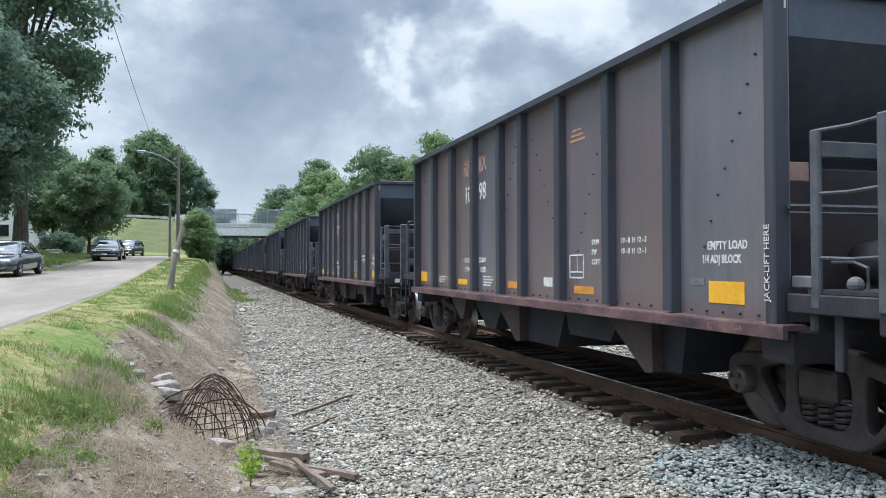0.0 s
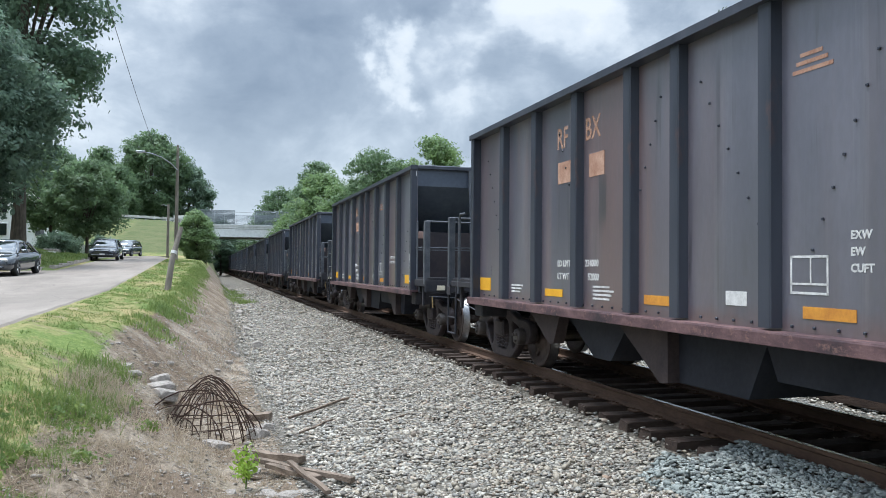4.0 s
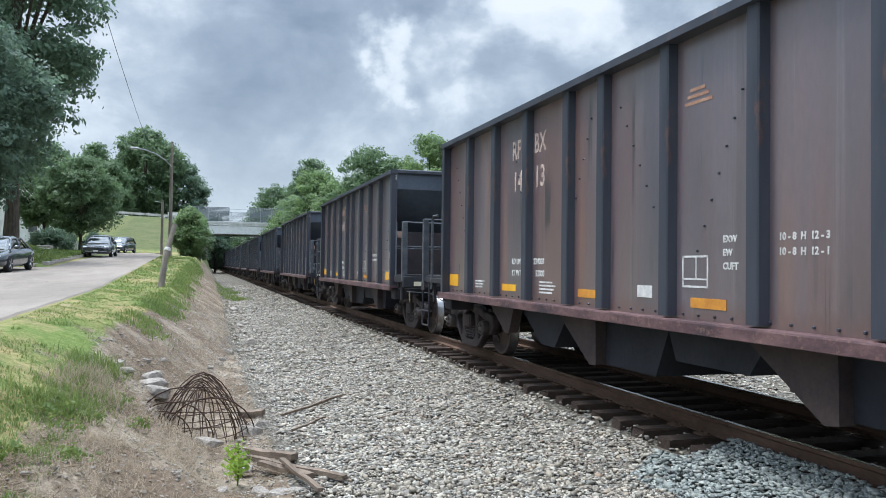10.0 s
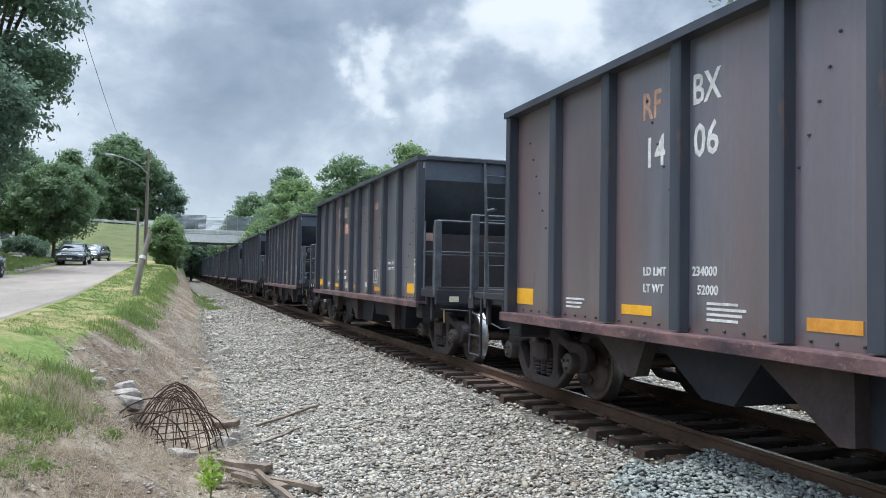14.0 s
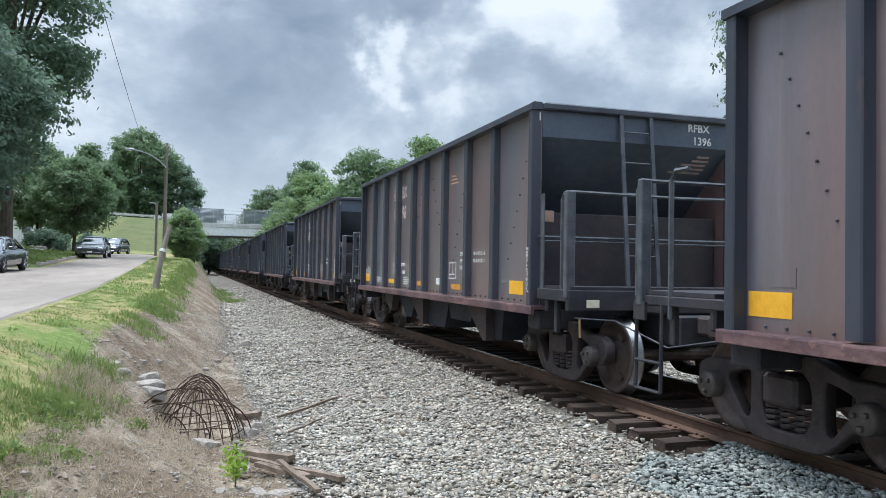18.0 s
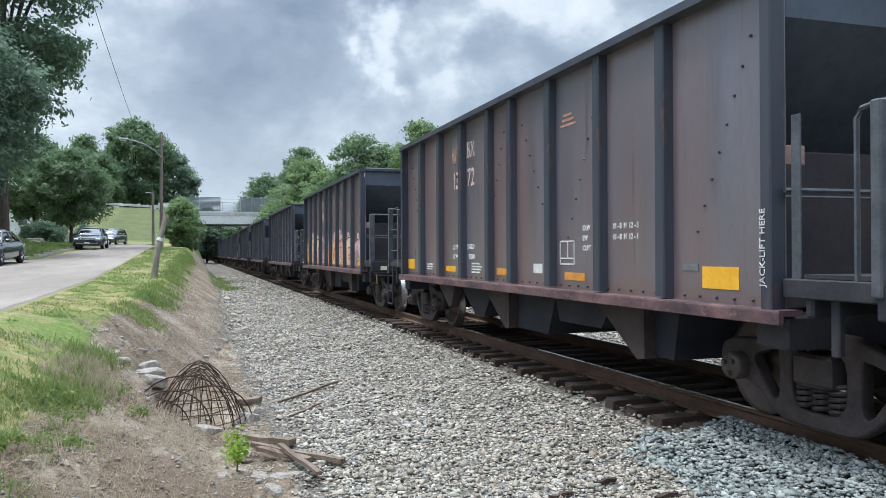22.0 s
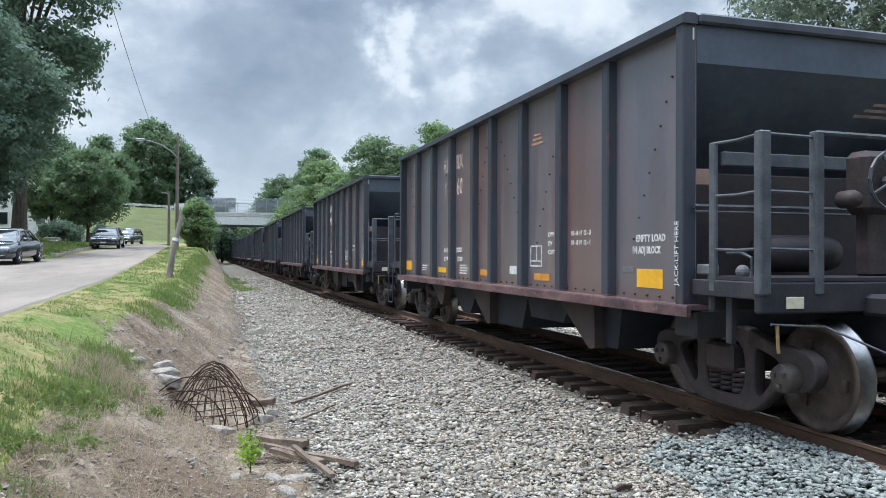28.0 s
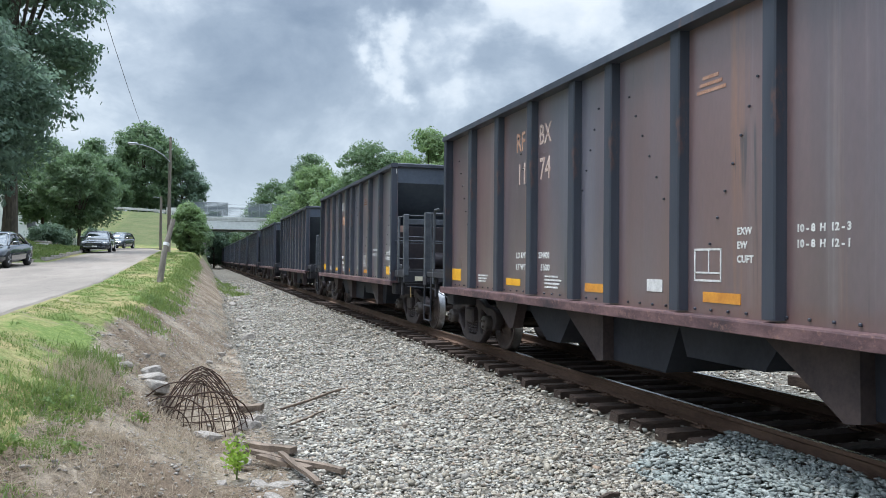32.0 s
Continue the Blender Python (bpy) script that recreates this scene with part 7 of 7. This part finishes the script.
def stones(name, rng, px, py, pz, size, mat, label, parent=None):
    """Angular stones at the given places as one mesh."""
    n = len(px)
    kinds = np.stack([BLOCK_V * (1 + np.clip(0.34 * np.random.default_rng(k).normal(size=BLOCK_V.shape), -0.6, 0.7)) * 1.25 for k in range(24)])
    v = kinds[rng.integers(0, 24, n)] * (size[:, None] * (0.5 + 0.8 * rng.random((n, 3)) ** 1.3))[:, None, :]
    q = rng.normal(size=(n, 4))
    q /= np.linalg.norm(q, axis=1)[:, None]
    w, x, y, z = q.T
    rot = np.stack((np.stack((1 - 2 * (y * y + z * z), 2 * (x * y - z * w), 2 * (x * z + y * w)), 1), np.stack((2 * (x * y + z * w), 1 - 2 * (x * x + z * z), 2 * (y * z - x * w)), 1),
                    np.stack((2 * (x * z - y * w), 2 * (y * z + x * w), 1 - 2 * (x * x + y * y)), 1)), 1)
    v = np.einsum("nij,nkj->nki", rot, v) * np.array((1, 1, 0.52)) + np.stack((px, py, pz), 1)[:, None, :]
    f = BLOCK_F[None] + (np.arange(n) * len(BLOCK_V))[:, None, None]
    return arrays_mesh(name, v.reshape(-1, 3), f.reshape(-1, 4), mat)


rng = np.random.default_rng(3)


def scatter(n, x0, x1, y0, y1, keep=None):
    px, py = rng.uniform(x0, x1, n), rng.uniform(y0, y1, n)
    if keep is not None:
        m = np.array([keep(a, b) for a, b in zip(px, py)])
        px, py = px[m], py[m]
    return px, py


def is_blue(x, y):
    return x > 3.8 - 0.35 * (5.4 - y) * (y < 5.4) + 0.2 * noise.noise((y * 1.5, 0, 0)) and y < 6.3 + 0.25 * noise.noise((x * 2, 3, 0)) + (x - 3.8) * 0.6


def gravel_edge(x, y):
    t = float(np.interp(y, (0, 6, 9, 12, 20, 60), (0.95, 1.05, 1.1, 1.05, 0.95, 1.3)))
    return x > t + 0.25 * noise.noise((x * 1.2, y * 1.2, 7.0)) + rng.normal() * 0.12


ballast = thing("ballast", "grey and tan crushed stone ballast beside the track", "ballast", kind="stuff")
for name, n, x0, x1, y0, y1, s0, s1, blue in (("stones", 27000, 0.7, 4.55, 3.0, 8.5, 0.014, 0.029, False), ("stones", 27000, 0.7, 4.55, 8.5, 15, 0.015, 0.03, False), ("stones", 30000, 0.7, 4.6, 15, 32, 0.02, 0.035, False),
                                              ("stones", 13000, 0.9, 4.7, 32, 70, 0.034, 0.056, False), ("fresh_stones", 6500, 3.1, 4.7, 3.0, 7.2, 0.019, 0.034, True), ("fresh_stones", 1500, 2.6, 4.7, 1.0, 3.4, 0.026, 0.045, True),
                                              ("stones", 5200, 6.9, 11.0, 3.0, 16, 0.026, 0.045, False), ("stones", 4200, 6.9, 11.5, 16, 40, 0.04, 0.07, False)):
    def ok(a, b):
        if a > 6:
            return True
        return a < 4.32 + 0.12 * noise.noise((a * 3, b * 2.5, 2)) and gravel_edge(a, b) and is_blue(a, b) == blue
    px, py = scatter(n, x0, x1, y0, y1, ok)
    sz = rng.uniform(s0, s1, len(px)) * np.where(rng.random(len(px)) < 0.08, 1.5, 1)
    pz = np.array([land(a, b) for a, b in zip(px, py)]) + sz * rng.uniform(-0.1, 0.55, len(px))
    tagged(part(name, stones(name, rng, px, py, pz, sz, M_STONE_BLUE if blue else M_STONE, ""), None, ballast), kind="stuff")
px, py = scatter(6500, 3.9, 4.86, 1.5, 6.3, lambda a, b: b < 6.2 - (4.86 - a) * 0.2 + 0.2 * noise.noise((a * 3, 1, 0)))
sz = rng.uniform(0.019, 0.035, len(px))
pz = np.interp(px, (3.9, 4.3, 4.86), (-0.4, -0.19, -0.11)) + sz * rng.uniform(-0.6, 0.4, len(px))
tagged(part("fresh_stones", stones("fresh_stones", rng, px, py, pz, sz, M_STONE_BLUE, ""), None, ballast), kind="stuff")
# crib ballast between the sleepers
px, py = scatter(9000, TRACK_X - 1.35, TRACK_X + 1.35, 2.0, 30)
sz = rng.uniform(0.022, 0.04, len(px))
pz = np.full(len(px), -0.25) + sz * rng.uniform(-0.3, 0.3, len(px))
tagged(part("crib_stones", stones("crib_stones", rng, px, py, pz, sz, M_STONE, ""), None, ballast), kind="stuff")
# the nearest stones, one by one
single = []
for k in range(8):
    sm = stones("stone", np.random.default_rng(80 + k), np.zeros(1), np.zeros(1), np.zeros(1), np.array([1.0]), M_STONE, "")
    single.append(sm)
rnd = random.Random(21)
for i in range(260):
    x, y = rnd.uniform(1.3, 3.6), rnd.uniform(4.0, 7.2)
    s = rnd.uniform(0.022, 0.038)
    part("stone", single[i % 8], None, ballast, at=Matrix.Translation((x, y, land(x, y) + s * 0.75)) @ Euler((rnd.uniform(0, 6), rnd.uniform(0, 6), rnd.uniform(0, 6))).to_matrix().to_4x4() @ Matrix.Scale(s, 4))
# finer grit thinning out over the foot of the slope
px, py = scatter(26000, -0.5, 1.5, 4.2, 30, lambda a, b: rng.random() < float(np.interp(a - 0.25 * noise.noise((a * 2, b * 1.3, 3.0)), (-0.4, 0.3, 0.9, 1.4), (0.03, 0.25, 0.9, 0.6))) * float(np.interp(b, (4, 6, 30), (0.4, 1, 1))))
sz = rng.uniform(0.006, 0.017, len(px))
pz = np.array([land(a, b) for a, b in zip(px, py)]) + sz * 0.25
tagged(part("grit", stones("grit", rng, px, py, pz, sz, M_STONE, ""), None, ballast), kind="stuff")
# pebbles and clods on the bare slope
px, py = scatter(15000, -1.6, 1.4, 3.5, 26, lambda a, b: not gravel_edge(a, b) and cover_of(a, b) < 0.9)
sz = rng.uniform(0.005, 0.018, len(px)) * np.where(rng.random(len(px)) < 0.06, 2.1, 1)
pz = np.array([land(a, b) for a, b in zip(px, py)]) + sz * 0.2
tagged(solid("pebbles", stones("pebbles", rng, px, py, pz, sz, M_CONC_OLD, ""), None, "scattered pebbles on the bare dirt slope", "pebbles"), kind="stuff")


def blades(px, py, length, width, lean, mat, name):
    """Bent grass blades, five corners each."""
    n = len(px)
    pz = np.array([land(a, b) for a, b in zip(px, py)]) - 0.01
    base = np.stack((px, py, pz), 1)
    th = rng.uniform(0, 2 * math.pi, n)
    side = np.stack((np.cos(th), np.sin(th), np.zeros(n)), 1) * (width * (0.6 + 0.8 * rng.random(n)))[:, None]
    ph = rng.uniform(0, 2 * math.pi, n)
    out = np.stack((np.cos(ph), np.sin(ph), np.zeros(n)), 1)
    ln = (length * (0.5 + rng.random(n)))[:, None]
    le = (lean * (0.3 + rng.random(n)))[:, None]
    up = np.array((0, 0, 1.0))
    mid = base + ln * 0.55 * (up * np.maximum(0.2, 1 - 0.4 * le) + out * np.minimum(le * 0.45, 0.7))
    tip = base + ln * (up * np.maximum(0.12, 1 - 0.75 * le) + out * np.minimum(le, 1.0))
    v = np.stack((base - side, base + side, mid + side * 0.7, mid - side * 0.7, tip), 1).reshape(-1, 3)
    i = np.arange(n)[:, None] * 5
    f = np.concatenate((i + np.array((0, 1, 2)), i + np.array((0, 2, 3)), i + np.array((3, 2, 4))), 0)
    return arrays_mesh(name, v, f, mat)


def lawn(a, b):
    return road_edge(b) + 0.02 < a and cover_of(a + 0.18 * noise.noise((a * 2, b * 2, 1)), b) > 0.9 and noise.noise((a * 0.8, b * 0.5, 4)) + 0.5 * noise.noise((a * 2.6, b * 2.2, 6)) > (-0.14 if b < 12 else -0.3)


px, py = scatter(80000, -3.4, -0.4, 3.2, 24, lawn)
n = len(px)
tagged(solid("grass", blades(px, py, np.full(n, 0.035) + 0.07 * np.array([max(0, noise.noise((a * 1.3, b * 1.3, 2))) for a, b in zip(px, py)]), np.full(n, 0.004), np.full(n, 0.8), M_GRASS, "grass"), None, "short green and yellowing grass on the bank", "grass"), kind="stuff")
px, py = scatter(30000, -3.6, 0.4, 24, 70, lawn)
n = len(px)
tagged(solid("grass", blades(px, py, np.full(n, 0.1), np.full(n, 0.01), np.full(n, 0.8), M_GRASS, "grass"), None, "short green and yellowing grass on the bank", "grass"), kind="stuff")


px, py = scatter(26000, -13.5, -7.2, 38, 76, lambda a, b: a < road_edge(b) - road_wide(b) - 0.22)
n = len(px)
tagged(solid("grass", blades(px, py, np.full(n, 0.16), np.full(n, 0.014), np.full(n, 0.8), M_GRASS, "grass"), None, "uncut green grass on the verge across the street", "grass"), kind="stuff")


def tufts(spots, per, spread, length, width, lean, mat, name, label):
    px = np.concatenate([rng.normal(a, spread, per) for a, b in spots])
    py = np.concatenate([rng.normal(b, spread * 1.3, per) for a, b in spots])
    n = len(px)
    return tagged(solid(name, blades(px, py, np.full(n, length), np.full(n, width), np.full(n, lean), mat, name), None, label, "grass"), kind="stuff")


rnd = random.Random(31)
tufts([(float(np.interp(y, (12, 20, 60), (-1.15, -0.85, -0.3))) + rnd.uniform(-0.35, 0.3), y) for y in [rnd.uniform(14, 60) for _ in range(150)]], 110, 0.16, 0.15, 0.008, 0.7, M_GRASS, "tall_grass", "taller bright green grass along the crest of the bank")
tufts([(rnd.uniform(-1.5, -0.95), rnd.uniform(7.2, 10.5)) for _ in range(16)] + [(rnd.uniform(-1.9, -1.25), rnd.uniform(4.2, 6.2)) for _ in range(10)], 150, 0.13, 0.17, 0.005, 0.7, M_GRASS, "grass_tufts", "ragged green grass tufts on the bank")
tufts([(rnd.uniform(-0.95, 0.1), rnd.uniform(5.0, 9.0)) for _ in range(30)], 60, 0.15, 0.24, 0.0022, 1.2, M_STRAW, "dry_straw", "matted dry straw on the dirt slope")
tufts([(rnd.uniform(-1.3, -0.9), rnd.uniform(8.0, 9.6)) for _ in range(9)], 130, 0.1, 0.22, 0.003, 0.6, M_STRAW, "dry_straw", "standing dry grass stalks on the bank")
tufts([(float(np.interp(y, (12, 30, 60), (0.25, 0.6, 1.2))) + rnd.uniform(-0.7, 0.5), y) for y in [rnd.uniform(11, 50) for _ in range(120)]], 26, 0.2, 0.2, 0.004, 1.2, M_STRAW, "dry_straw", "dead stalks strewn on the dirt slope")
tufts([(rnd.uniform(1.3, 2.1), rnd.uniform(42, 60)) for _ in range(24)], 90, 0.25, 0.25, 0.012, 0.6, M_GRASS, "weeds", "green weeds growing at the edge of the ballast")
tufts([(rnd.uniform(-1.25, 0.3), rnd.uniform(4.6, 9.4)) for _ in range(26)], 60, 0.07, 0.12, 0.003, 1.3, M_STRAW, "dry_straw", "small mats of pale dead grass on the dirt slope")
tufts([(rnd.uniform(-1.75, -0.9), rnd.uniform(4.0, 8.5)) for _ in range(60)], 60, 0.06, 0.1, 0.004, 0.8, M_GRASS, "grass_tufts", "small green grass tufts among bare soil")
# broad-leaved weeds
for x, y, r, hh in ((-1.35, 6.6, 0.16, 0.2), (-1.05, 6.9, 0.12, 0.15), (-0.75, 8.9, 0.1, 0.12), (-0.35, 9.3, 0.1, 0.12), (-1.6, 5.2, 0.2, 0.18), (-1.45, 5.6, 0.18, 0.16), (-1.75, 6.0, 0.2, 0.18), (-1.3, 4.9, 0.16, 0.14), (-1.15, 5.6, 0.14, 0.12), (-0.8, 6.1, 0.12, 0.1), (-0.95, 7.5, 0.12, 0.12), (-0.6, 8.2, 0.1, 0.1), (-1.2, 7.4, 0.14, 0.14)):
    cs = np.array([(rnd.uniform(-r, r), rnd.uniform(-r, r), rnd.uniform(0.03, hh)) for _ in range(8)])
    v, f = leaf_cloud(rng, cs, np.full(8, 0.07), 160, 0.026, 0.5)
    solid("weed", arrays_mesh("weed", v, f, M_GRASS), None, "low broad-leaved green weed on the bank", "weed", pose(x, y, land(x, y)), "weeds")

px, py = scatter(5200, -1.3, 1.0, 4.0, 14, lambda a, b: cover_of(a, b) < 0.4 and noise.noise((a * 1.6, b * 1.6, 8)) > -0.2)
n = len(px)
pz = np.array([land(a, b) for a, b in zip(px, py)]) + 0.012
th, ln = rng.uniform(0, math.pi, n), rng.uniform(0.02, 0.09, n)
d = np.stack((np.cos(th), np.sin(th), rng.uniform(-0.2, 0.35, n)), 1) * ln[:, None]
w = np.stack((-np.sin(th), np.cos(th), np.zeros(n)), 1) * 0.002
u = np.tile((0, 0, 0.004), (n, 1))
c = np.stack((px, py, pz), 1)
v = np.stack((c - d - w, c - d + w, c - d + u, c + d - w, c + d + w, c + d + u), 1).reshape(-1, 3)
i = np.arange(n)[:, None] * 6
f = np.concatenate([i + np.array(q) for q in ((0, 3, 5, 2), (1, 2, 5, 4), (0, 1, 4, 3))], 0)
tagged(solid("twigs", arrays_mesh("twigs", v, f, M_STRAW), None, "dry pale twigs strewn on the dirt slope", "twigs"), kind="stuff")


# ---- movement ----
# small unevenness of the train's pace: seconds, and metres by which it lags
PACE = ((0, 1, 2, 3, 13, 14, 15, 16, 17, 18, 19, 22, 23, 24, 25, 32), (0, 0, -0.2, 0, 0, -0.25, -0.1, -0.1, -0.1, -0.17, 0, 0, -0.1, -0.18, 0, 0))


def train_shift(t):
    """How far the train has come along the track by t seconds."""
    return 19.6226 * t + 0.00189 * t * t - 0.000011 * t ** 3 + float(np.interp(t, PACE[0], PACE[1]))


def slack(n):
    """Play in the couplers: how far car n sits from its even spacing."""
    return float(np.interp(n, (0, 4, 7, 12, 16, 17, 20, 22, 24, 25, 26, 28, 29, 30, 32, 37, 38, 39, 41, 42, 44), (0, 0.15, 0, -0.05, -0.15, -0.2, -0.05, 0, -0.15, -0.25, -0.08, -0.2, -0.36, -0.2, -0.1, -0.16, 0.1, 0.0, -0.12, 0.12, 0.1)))


def motions():
    for n, car in cars.items():
        y0 = 10.39 + PITCH * n + slack(n)
        walk(car, [(t, pose(TRACK_X, y0 - train_shift(t), 0)) for t in range(0, 33)])
        # the wheels roll while the car is near
        if n < PLAIN:
            near = [f for f in range(0, 961) if -14 < y0 - train_shift(f / 30) < 42]
            if len(near) < 3:
                continue
            turns = [(f / 30, math.degrees((train_shift(f / 30) - train_shift(near[0] / 30)) / 0.457)) for f in near]
            if turns[0][0] > 0:
                turns.insert(0, (0.0, 0.0))
            if turns[-1][0] < 32:
                turns.append((32.0, turns[-1][1]))
            for o in car.children_recursive:
                if o.name.startswith("wheelset"):
                    y = o.matrix_basis.translation.y
                    walk(o, [(t, pose(0, y, 0.457, a)) for t, a in turns])


motions()
